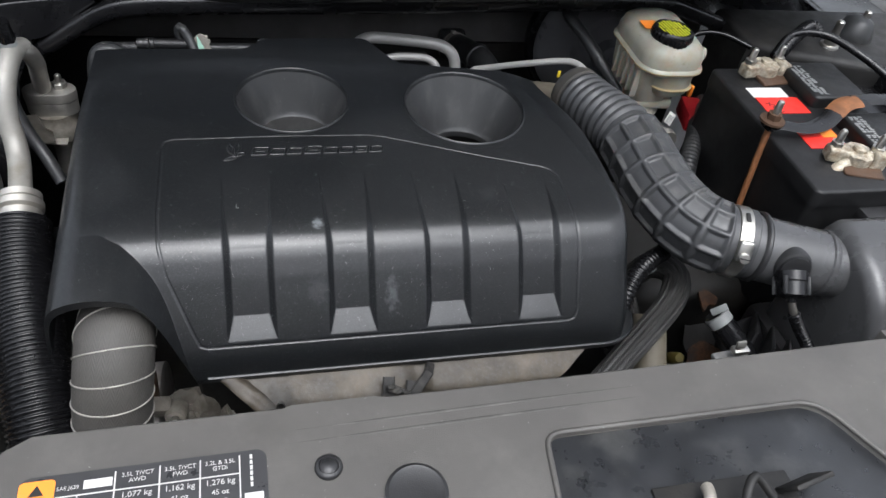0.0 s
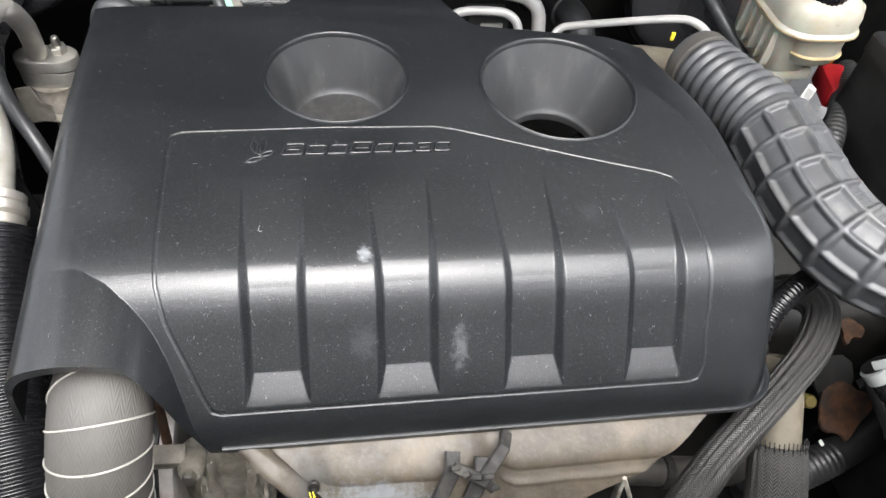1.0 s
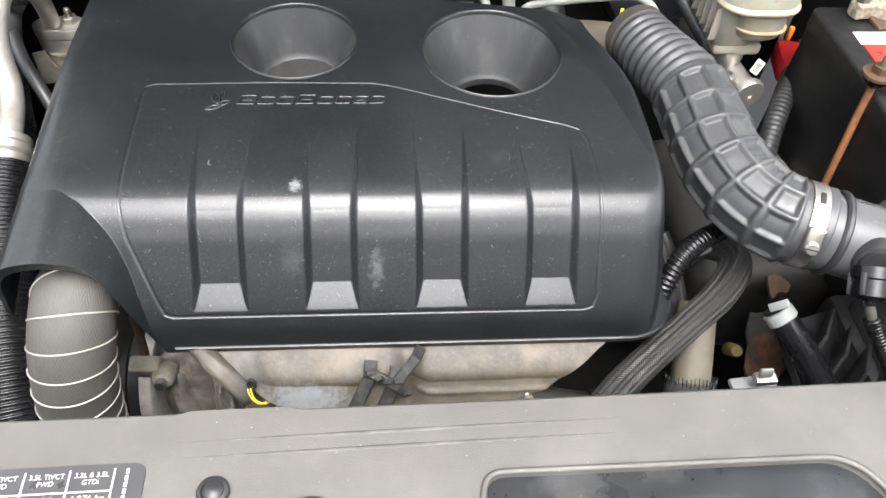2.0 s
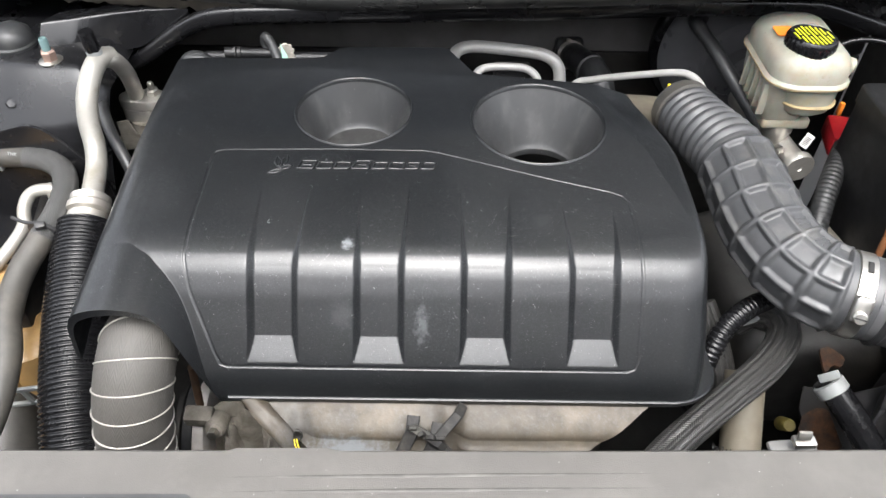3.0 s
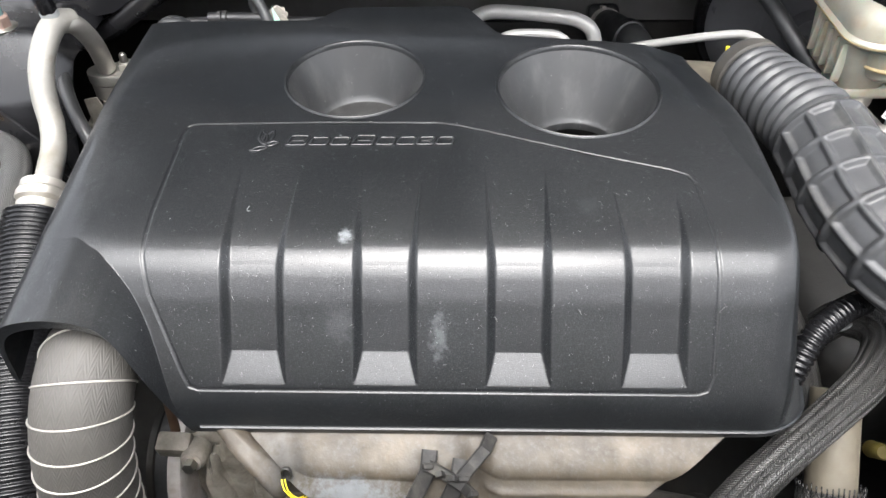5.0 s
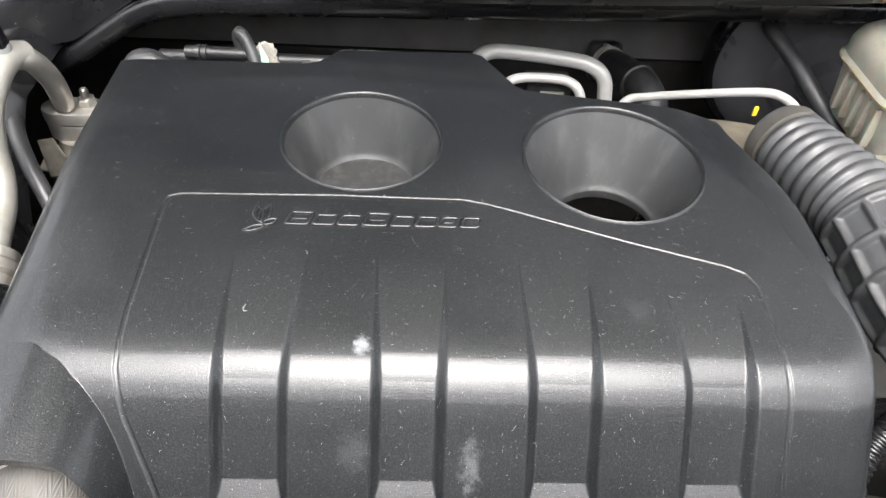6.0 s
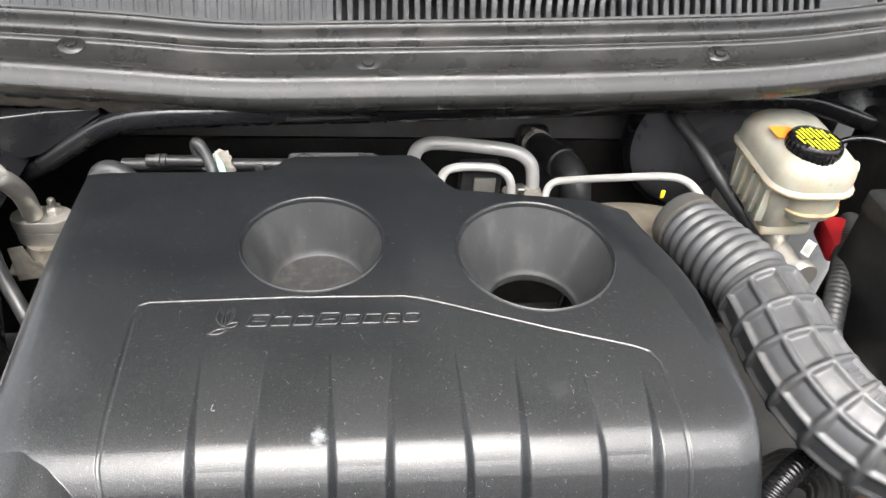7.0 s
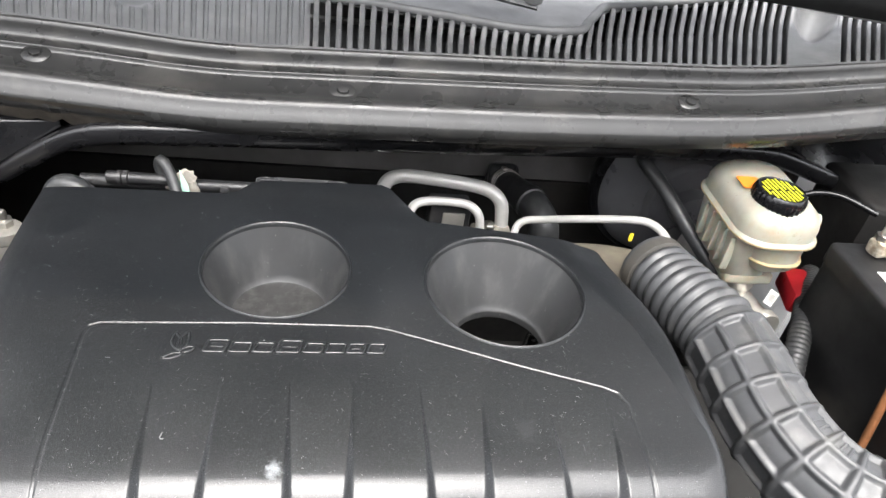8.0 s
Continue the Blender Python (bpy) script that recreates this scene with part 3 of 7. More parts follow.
def cowl_grille():
    """The grille below the windscreen: solid ribbed end, open slats, raised back rim and two bolt pockets."""
    t = thing("cowl_grille", (0.1, 0.54, 1.085), "weathered grey plastic cowl grille with open slats", "cowl grille")
    back = table([(-0.8, 0.62), (-0.2, 0.61), (0.0, 0.622), (0.106, 0.594), (0.18, 0.574), (0.236, 0.568), (0.262, 0.577), (0.285, 0.640), (0.37, 0.665), (0.506, 0.715), (0.622, 0.735), (0.86, 0.77)])
    back_y = lambda x: float(back(x))
    fan = lambda x, y: x + x * max(0.0, y - 0.53)      # the slats fan out towards the corners
    gz = lambda x, y: float(smooth_table(top_z, x)) + 0.006 + 0.10 * (y - 0.535)
    x, pitch = -0.78, 0.0118
    slat_meshes = {}
    solid_from, solid_to = -0.80, -0.028
    # solid sheet of the closed end, with standing ribs
    verts, faces = [], []
    xs = np.arange(solid_from, solid_to, 0.00147)
    ys = np.linspace(0.528, 0.70, 16)
    for i, xx in enumerate(xs):
        ph = (xx / pitch) % 1.0
        rib = 0.0026 * (1 if ph < 0.62 else 0.0)
        for yy in ys:
            dip = math.hypot((xx + 0.205) / 0.030, (yy - 0.66) / 0.07)
            pocket = -0.016 * max(0.0, 1 - dip) ** 0.5 if dip < 1 else 0.0
            keep = 1.0 if dip > 1.15 else 0.0
            verts.append((fan(xx, yy), yy, gz(xx, yy) + rib * keep * (1 if 0.54 < yy else 0) + pocket + 0.01 * max(0, yy - 0.665) / 0.035))
    m = len(ys)
    for i in range(len(xs) - 1):
        for k in range(m - 1):
            a = i * m + k
            faces.append((a, a + m, a + m + 1, a + 1))
    raw("closed_panel", verts, faces, COWLGREY, t, "closed grey panel with raised ribs", sharp=35)
    # open slats, each a bent bar
    count = int((0.86 - solid_to) / pitch)
    for i in range(count):
        xc = solid_to + (i + 0.5) * pitch
        if 0.511 < xc < 0.566:
            continue
        by = back_y(xc)
        d = by - 0.528
        h = min(0.016, 0.4 * d)
        prof = [(0.528, 0.0), (0.528 + 0.55 * d, 0.0), (0.528 + 0.70 * d, 0.25 * h), (0.528 + 0.85 * d, 0.8 * h), (0.528 + 0.97 * d, h)]
        bm = bmesh.new()
        cols = []
        hw = pitch * 0.26
        for yy, up in prof:
            z = gz(xc, yy) + up
            xf = fan(xc, yy)
            cols.append([bm.verts.new((xf - hw, yy, z - 0.024)), bm.verts.new((xf - hw, yy, z - 0.001)), bm.verts.new((xf - hw + 0.001, yy, z)),
                         bm.verts.new((xf + hw - 0.001, yy, z)), bm.verts.new((xf + hw, yy, z - 0.001)), bm.verts.new((xf + hw, yy, z - 0.024))])
        for a, b in zip(cols[:-1], cols[1:]):
            for k in range(5):
                bm.faces.new((a[k], a[k + 1], b[k + 1], b[k]))
        bm.faces.new(cols[0][::-1])
        bm.faces.new(cols[-1])
        bmesh.ops.recalc_face_normals(bm, faces=bm.faces[:])
        part("slat", bm, COWLGREY, t, smooth=False)
    # moulded edge along the front of the slats
    hose("front_edge", [(fan(xx, 0.530), 0.530, gz(xx, 0.530) + 0.0004) for xx in np.linspace(-0.78, 0.86, 60)], 0.0036, COWLGREY, t, seg=10, step=0.008)
    # raised rim along the back
    rim = []
    for xx in (-0.02, 0.03, 0.08, 0.13, 0.18, 0.22, 0.245, 0.262, 0.27, 0.278, 0.287, 0.31, 0.36, 0.42, 0.47, 0.505):
        yy = back_y(xx)
        rim.append((fan(xx, yy), yy, gz(xx, yy) + min(0.016, 0.4 * (yy - 0.528))))
    hose("rim", rim, 0.0055, COWLGREY, t, seg=10, step=0.006)
    hose("rim", [(fan(xx, back_y(xx)), back_y(xx), gz(xx, back_y(xx)) + 0.014) for xx in (0.57, 0.62, 0.70, 0.80)], 0.0055, COWLGREY, t, seg=10, step=0.006)
    # bolt pocket between the slats
    xs, ys = np.linspace(0.509, 0.568, 16), np.linspace(0.528, 0.725, 20)
    verts, faces = [], []
    for xx in xs:
        for yy in ys:
            r = math.hypot((xx - 0.538) / 0.026, (yy - 0.69) / 0.095)
            verts.append((fan(xx, yy), yy, gz(xx, yy) + 0.012 * max(0, (yy - 0.66) / 0.045) - (0.030 * (1 - r * r) if r < 1 else 0.0)))
    for i in range(15):
        for k in range(19):
            a = i * 20 + k
            faces.append((a, a + 20, a + 21, a + 1))
    raw("bolt_pocket", verts, faces, COWLGREY, t, "smooth scooped bolt pocket")
    # plain panel that closes the cowl behind the slats
    pv, pf = [], []
    cols = np.arange(-0.03, 0.84, 0.01)
    for xx in cols:
        b0 = back_y(xx)
        for k in range(7):
            yy = b0 - 0.004 + (0.86 - b0) * k / 6
            pv.append((fan(xx, yy), yy, gz(xx, b0) + 0.010 + 0.06 * (yy - b0) + 0.06 * (k / 6) ** 3))
    for q in range(len(cols) - 1):
        for k in range(6):
            a = q * 7 + k
            pf.append((a, a + 7, a + 8, a + 1))
    raw("rear_panel", pv, pf, COWLGREY, t, "plain grey panel below the windscreen")
    # near-black sheets added below and behind the slats so their gaps stay dark
    part("tray", box((1.80, 0.26, 0.01), pose(0.03, 0.665, 1.04), 0.002), DARK, t, "near-black sheet added under the slats to darken the gaps")
    part("tray_back", box((1.80, 0.01, 0.07), pose(0.03, 0.795, 1.078), 0.002), DARK, t)
    return t


cowl_grille()


def windscreen():
    t = thing("windscreen", (0.05, 0.74, 1.10), "dark glass windscreen rising behind the cowl", "windscreen", kind="structure")
    ang = radians(32)
    bm = bmesh.new()
    bmesh.ops.create_grid(bm, x_segments=20, y_segments=10, size=0.5)
    for v in bm.verts:
        x, y = v.co.x * 1.7, v.co.y + 0.5
        v.co = Vector((0.05 + x, 0.745 + y * math.cos(ang) + 0.10 * x * x, 1.115 + y * math.sin(ang)))
    part("pane", bm, GLASS, t)
    return t


windscreen()


def wiper():
    t = thing("windscreen_wiper", (0.19, 0.60, 1.12), "grey metal wiper arm resting on the cowl", "wiper")
    hose("arm", [(0.222, 0.596, 1.130), (0.15, 0.612, 1.136), (0.05, 0.642, 1.143), (-0.15, 0.70, 1.152), (-0.4, 0.77, 1.16)], 0.0, COWLGREY, t, seg=16, wave=lambda s, a: 1 / math.sqrt((math.cos(a) / 0.005) ** 2 + (math.sin(a) / 0.012) ** 2))
    part("pivot_cap", lathe([(0.012, 0), (0.012, 0.006), (0.007, 0.009), (0.006, 0.011)], pose(0.215, 0.597, 1.134), 20), COWLGREY, t)
    return t


wiper()


def bulkhead_flange():
    """Gloss black pressed lip below the sealing strip; at one end it turns down to the wing brace."""
    t = thing("bulkhead_flange", (0.0, 0.455, 1.0), "gloss black pressed steel lip along the bulkhead", "flange", kind="structure")
    edge = table([(-0.62, 0.935), (-0.45, 0.936), (-0.40, 0.937), (-0.36, 0.947), (-0.335, 0.958), (-0.292, 0.987), (-0.262, 1.006), (-0.235, 1.015), (-0.20, 1.018), (-0.10, 1.0165), (0.0, 1.0120), (0.2, 1.0070), (0.40, 1.002),
                  (0.50, 0.998), (0.56, 0.994), (0.62, 0.975), (0.68, 0.955), (0.85, 0.95)])
    back = table([(-0.6, 0.455), (-0.2, 0.455), (-0.1, 0.467), (0.0, 0.480), (0.2, 0.503), (0.4, 0.530), (0.56, 0.547), (0.85, 0.55)])
    xs = np.arange(-0.6, 0.85, 0.006)
    verts, faces = [], []
    prof = [(0.014, -0.024), (0.002, -0.021), (-0.003, -0.014), (-0.004, -0.003), (-0.0025, 0.001), (0.001, 0.003), (0.006, 0.003), (0.016, -0.001), (0.026, 0.0), (0.06, 0.012), (0.14, 0.03)]
    for x in xs:
        z = float(smooth_table(edge, x, 0.014))
        for dy, dz in prof:
            verts.append((x, float(smooth_table(back, x, 0.04)) + dy, z + dz))
    m = len(prof)
    for i in range(len(xs) - 1):
        for k in range(m - 1):
            a = i * m + k
            faces.append((a, a + m, a + m + 1, a + 1))
    raw("pressed_lip", verts, faces, SATINBLACK, t, sharp=80)
    # upper bulkhead behind the lip
    part("panel", box((1.5, 0.012, 0.10), pose(0.05, 0.715, 1.00), 0.003), BULKHEAD, t)
    return t


bulkhead_flange()


# ---- engine cover ----
PROF = [(0.425, 0.9937), (0.30, 0.9929), (0.268, 0.9926), (0.240, 0.9919), (0.215, 0.9905), (0.19, 0.9889), (0.13, 0.9850), (0.095, 0.9826), (0.078, 0.9790), (0.064, 0.971), (0.052, 0.957), (0.040, 0.9405), (0.026, 0.922), (0.011, 0.9015), (0.004, 0.888), (0.0, 0.870)]


def soften(p, times=3):
    for _ in range(times):
        q = [p[0]]
        for a, b in zip(p[:-1], p[1:]):
            q += [(0.75 * a[0] + 0.25 * b[0], 0.75 * a[1] + 0.25 * b[1]), (0.25 * a[0] + 0.75 * b[0], 0.25 * a[1] + 0.75 * b[1])]
        p = q + [p[-1]]
    return np.array(p)


CURVE = soften(PROF)
ARC = np.concatenate([[0], np.cumsum(np.hypot(*np.diff(CURVE, axis=0).T))])
s_of_y = lambda y: np.interp(-np.asarray(y), -CURVE[:, 0], ARC)
HOLES = [(-0.0430, 0.2818, 0.0613), (0.1525, 0.2655, 0.0695)]
BACK = table([(-0.30, 0.383), (-0.100, 0.386), (-0.088, 0.391), (-0.074, 0.408), (-0.065, 0.412), (0.050, 0.416), (0.058, 0.411), (0.084, 0.364), (0.092, 0.357), (0.17, 0.346), (0.262, 0.336), (0.274, 0.325), (0.30, 0.297)])
RIGHT = table([(0.0, 0.310), (0.06, 0.311), (0.12, 0.312), (0.19, 0.314), (0.257, 0.312), (0.32, 0.302), (0.344, 0.296), (0.43, 0.28)])
GROOVE = [(-0.166, 0.2105), (-0.06, 0.2135), (0.034, 0.2130), (0.050, 0.2095), (0.070, 0.2030), (0.15, 0.1755), (0.212, 0.1565), (0.223, 0.151), (0.2285, 0.141), (0.2295, 0.115), (0.2305, 0.06), (0.229, 0.018), (0.2255, 0.0125),
          (0.219, 0.0112), (-0.136, 0.0112), (-0.1425, 0.0125), (-0.147, 0.018), (-0.168, 0.052), (-0.1735, 0.072), (-0.1755, 0.11), (-0.1755, 0.200), (-0.1730, 0.2075)]
CHANNELS = [(-0.1195, -0.0725, 0.160), (-0.0255, 0.0215, 0.163), (0.0690, 0.1160, 0.160), (0.1645, 0.2120, 0.138)]


def engine_cover():
    t = thing("engine_cover", (0.0, 0.2, 0.87), "dusty black moulded plastic engine cover with two round wells", "engine cover")
    # columns: left edge to right edge, closer together where the surface bends
    xin = np.concatenate([np.linspace(-0.272, -0.255, 40, endpoint=False), np.linspace(-0.255, -0.225, 30, endpoint=False), np.linspace(-0.225, -0.135, 160, endpoint=False), np.linspace(-0.135, 0.240, 710, endpoint=False), np.linspace(0.240, 0.300, 80)])
    ncol = len(xin)
    rows = np.concatenate([np.linspace(0, s_of_y(0.24), 90, endpoint=False), np.linspace(s_of_y(0.24), ARC[-1], 570)])
    yy0 = np.interp(rows, ARC, CURVE[:, 0])
    zz0 = np.interp(rows, ARC, CURVE[:, 1])
    ny = np.gradient(yy0, rows)
    nz = np.gradient(zz0, rows)
    nrm_y, nrm_z = nz, -ny           # outward normal of the profile
    flip = np.where(nrm_z < 0, -1, 1)
    nrm_y, nrm_z = nrm_y * flip, nrm_z * flip
    left_drop0 = table([(-0.300, -0.080), (-0.2710, -0.070), (-0.2692, -0.044), (-0.2672, -0.029), (-0.2642, -0.0195), (-0.2600, -0.0125), (-0.2550, -0.0082), (-0.249, -0.0052), (-0.241, -0.0028), (-0.230, -0.0012), (-0.22, -0.0004), (-0.2, 0.0)])
    left_drop = lambda v: smooth_table(left_drop0, v, 0.0022)
    barrel_drop0 = table([(-0.30, 0.0), (-0.225, 0.0), (-0.205, -0.003), (-0.190, -0.010), (-0.179, -0.021), (-0.170, -0.037), (-0.163, -0.056), (-0.157, -0.076), (-0.149, -0.105), (-0.140, -0.13)])
    barrel_drop = lambda v: smooth_table(barrel_drop0, v, 0.004)
    gx = np.array([p[0] for p in GROOVE])
    gs = s_of_y(np.array([p[1] for p in GROOVE]))
    X = np.zeros((len(rows), ncol))
    Y, Z = X.copy(), X.copy()
    C = X.copy()                      # x used to lay out the relief
    steep, rcu, pw = 4.0, 0.115, 2.0          # the end falls more steeply than the front; corner radius
    for j, s in enumerate(rows):
        y = yy0[j]
        xr = float(smooth_table(RIGHT, y))
        flat = xin.copy()
        hi = flat > 0.20
        flat[hi] = 0.20 + (flat[hi] - 0.20) * (xr - 0.20) / (0.300 - 0.20)
        u = np.clip((xr - flat) * steep, 0, None)
        near = np.clip(1 - (xr - flat) / 0.046, 0, 1)
        start = 0.040 * (1 - np.sqrt(1 - near * near))
        yc = y + start * max(0.0, 1 - y / 0.20)
        aside = np.clip((-0.158 - flat) / 0.036, 0, 1)       # the mouth over the hose stands back from the front edge
        yc = yc + 0.014 * aside * aside * (3 - 2 * aside) * max(0.0, 1 - y / 0.10)
        deep = yc - start
        qx, qy = np.maximum(rcu - u, 0), np.maximum(rcu - deep, 0)
        inward = np.where((qx > 0) & (qy > 0), rcu - (qx ** pw + qy ** pw) ** (1 / pw), np.minimum(u, deep))
        zc = np.interp(-np.clip(inward, 0, 0.42), -CURVE[:, 0], CURVE[:, 1])
        X[j], Y[j], Z[j] = flat, yc, np.minimum(zz0[j] if y > 0.1 else 1.0, zc)
        C[j] = X[j]
    # back edge: squeeze the rows so that the last one lies on the outline
    back = BACK(X[0])
    top_rows = yy0 > 0.225
    for j in np.where(top_rows)[0]:
        k = (yy0[j] - 0.225) / (yy0[0] - 0.225)
        # keep the rows straight near the wells, and bend them only behind
        Y[j] = 0.225 + (yy0[j] - 0.225) * (back - 0.225) / (yy0[0] - 0.225)
        Z[j] = np.interp(-Y[j], -CURVE[:, 0], CURVE[:, 1]) + (Z[j] - zz0[j])
    # the vaulted end over the hose, merged with the front face
    droop = 0.008 * (1 - np.clip(Y / 0.12, 0, 1)) ** 1.4
    top_plane = 0.9825 + 0.03 * np.clip(Y - 0.1, -0.1, 1)
    vault = top_plane - droop + barrel_drop(X)
    use = X < -0.138
    skin = Z.copy()
    Z = np.where(use, np.maximum(Z, vault), Z)
    Z += left_drop(X + 0.018 * np.clip(Y, 0, 0.4) / 0.4) * np.clip(0.30 + (0.4 - Y) / 0.4, 0.3, 1.0)
    # relief: step and line round the panel, channels
    S = np.repeat(rows[:, None], ncol, axis=1)
    Sy = s_of_y(np.clip(Y, 0.0, 0.42))
    S = np.where(top_rows[:, None] | (X < -0.155), Sy, S)
    dist = np.full(X.shape, 9.0)
    inside = np.zeros(X.shape, bool)
    n = len(gx)
    for i in range(n):
        ax, ay, bx, by = gx[i], gs[i], gx[(i + 1) % n], gs[(i + 1) % n]
        ux, uy = bx - ax, by - ay
        k = np.clip(((C - ax) * ux + (S - ay) * uy) / (ux * ux + uy * uy), 0, 1)
        dist = np.minimum(dist, np.hypot(C - ax - k * ux, S - ay - k * uy))
        cross = ((ay > S) != (by > S)) & (C < (bx - ax) * (S - ay) / (by - ay + 1e-12) + ax)
        inside ^= cross
    sd = np.where(inside, -dist, dist)
    wall = np.clip((0.0016 - np.abs(sd)) / 0.0007, 0, 1)
    relief = -0.0003 * np.clip(0.5 - sd / 0.003, 0, 1) - 0.00052 * wall * wall * (3 - 2 * wall)
    s_ct, s_cb = float(np.interp(-0.9235, -CURVE[:, 1], ARC)), float(np.interp(-0.9045, -CURVE[:, 1], ARC))
    for x0, x1, ystart in CHANNELS:
        s0, s1 = float(s_of_y(ystart)), float(s_of_y(0.068))
        run = np.clip((S - s0) / (s1 - s0), 0, 1)
        run = run ** 1.4
        run = np.minimum(run, np.clip((s_cb - S) / (s_cb - s_ct), 0, 1))
        side = np.clip(np.minimum(C - x0, x1 - C) / (0.0070 * run ** 0.8 + 0.0010), 0, 1)
        side = side * side * (3 - 2 * side)
        relief = relief - 0.0060 * side * run
    smooth_part = Y > 0.2385                   # behind the crease the top is smoother
    on_skin = np.where(use, np.clip((skin - vault) / 0.003, 0, 1), 1.0)
    Y += relief * nrm_y[:, None] * on_skin
    Z += relief * nrm_z[:, None] * on_skin
    X += (0.003 + 0.011 * np.clip(Y / 0.38, 0, 1)) * np.clip((-0.19 - X) / 0.082, 0, 1) ** 0.8      # the end wall leans in towards the back
    verts = np.stack([X, Y, Z], axis=-1).reshape(-1, 3)
    idx = np.arange(len(rows) * ncol).reshape(len(rows), ncol)
    # open the wells: drop the faces inside, and draw the rim's vertices onto the circle
    drop = np.zeros(idx.shape, bool)
    for hx, hy, hr in HOLES:
        r = np.hypot(X - hx, Y - hy)
        drop |= r < hr - 0.0012
        near = (r >= hr - 0.0012) & (r < hr + 0.0012)
        k = hr / np.maximum(r, 1e-6)
        flat_idx = idx[near]
        verts[flat_idx, 0] = hx + (X[near] - hx) * k[near]
        verts[flat_idx, 1] = hy + (Y[near] - hy) * k[near]
    faces, finish = [], []
    for j in range(len(rows) - 1):
        for i in range(ncol - 1):
            if not (drop[j, i] or drop[j, i + 1] or drop[j + 1, i] or drop[j + 1, i + 1]):
                faces.append((idx[j, i], idx[j + 1, i], idx[j + 1, i + 1], idx[j, i + 1]))
                finish.append(1 if smooth_part[j, i] else 0)
    # turned-in border all round
    loop = list(idx[0, :]) + list(idx[1:, -1]) + list(idx[-1, -2::-1]) + list(idx[-2:0:-1, 0])
    base = len(verts)
    extra = []
    for v in loop:
        p = verts[v]
        extra.append((p[0] - 0.0015 * np.sign(p[0]), p[1] + (0.0015 if p[1] < 0.1 else -0.0015), p[2] - 0.009))
    verts = np.vstack([verts, np.array(extra)])
    for k in range(len(loop)):
        a, b = loop[k], loop[(k + 1) % len(loop)]
        faces.append((a, b, base + (k + 1) % len(loop), base + k))
    finish += [0] * (len(faces) - len(finish))
    shell = raw("shell", verts, faces, COVER, t, sharp=50)
    shell.data.materials.append(SMOOTHCOVER)      # the flat back keeps a smoother finish
    shell.data.polygons.foreach_set("material_index", finish)
    # wells
    rim_prof = [(1.034, -0.0002), (1.026, 0.0010), (1.014, 0.0016), (1.000, 0.0013), (0.988, 0.0002), (0.976, -0.003)]
    for (hx, hy, hr), low_prof, name, lean in ((HOLES[0], [(0.93, -0.011), (0.80, -0.034), (0.74, -0.0445), (0.715, -0.0485), (0.685, -0.0510), (0.62, -0.0525), (0.0, -0.053)], "closed well", (0.003, -0.003)),
                                               (HOLES[1], [(0.93, -0.011), (0.80, -0.033), (0.66, -0.057), (0.63, -0.0615), (0.618, -0.0625), (0.61, -0.064), (0.615, -0.070)], "open well", (0.005, -0.005))):
        prof, seg = rim_prof + low_prof, 96
        vs, fs = [], []
        for r, h in prof:
            for k in range(seg):
                a = 2 * math.pi * k / seg
                py = hy + hr * r * math.sin(a)
                top = float(np.interp(-py, -CURVE[:, 0], CURVE[:, 1]))
                top = 0.992 + (top - 0.992) * max(0.0, 1 + h / 0.06)
                vs.append((hx + hr * r * math.cos(a) - lean[0] * h / 0.063, py - lean[1] * h / 0.063, top + h))
        for q in range(len(prof) - 1):
            for k in range(seg):
                a, b = q * seg + k, q * seg + (k + 1) % seg
                fs.append((a, b, b + seg, a + seg))
        cut = 5 * seg
        raw("well_rim", vs[:cut + seg], [f for f in fs if max(f) < cut + seg], COVER, t)
        low = (len(prof) - 3) * seg if "closed" in name else len(vs)
        raw("well", vs[cut:], [tuple(i - cut for i in f) for f in fs if min(f) >= cut and max(f) < low + seg], WELL, t, name + " with highlight streaks painted down its walls")
        if "closed" in name:
            raw("well_floor", vs[low:], [tuple(i - low for i in f) for f in fs if min(f) >= low], WELLDUST, t, "dusty mottled floor of the closed well")
    # front lip
    edge = verts[idx[-1, :]]
    line = edge[edge[:, 0] > -0.1395][::4]
    sect = [(0.0015, 0.0010), (-0.0006, 0.0014), (-0.0018, 0.0006), (-0.0020, -0.0006), (-0.0016, -0.0020), (-0.0012, -0.0050), (0.0010, -0.0056), (0.0040, -0.0050)]
    lv, lf = [], []
    tang = np.gradient(line[:, :2], axis=0)
    tang /= np.linalg.norm(tang, axis=1)[:, None]
    for p, (tx, ty) in zip(line, tang):
        out = np.array([ty, -tx])                  # away from the cover
        for q, dz in sect:
            lv.append((p[0] - out[0] * q, p[1] - out[1] * q, 0.8705 + dz))
    m = len(sect)
    for a in range(len(line) - 1):
        for k in range(m - 1):
            lf.append((a * m + k, a * m + k + 1, (a + 1) * m + k + 1, (a + 1) * m + k))
    raw("lip", lv, lf, SMOOTHCOVER, t, "turned flange along the lower edge", sharp=30)
    return t


cover = engine_cover()


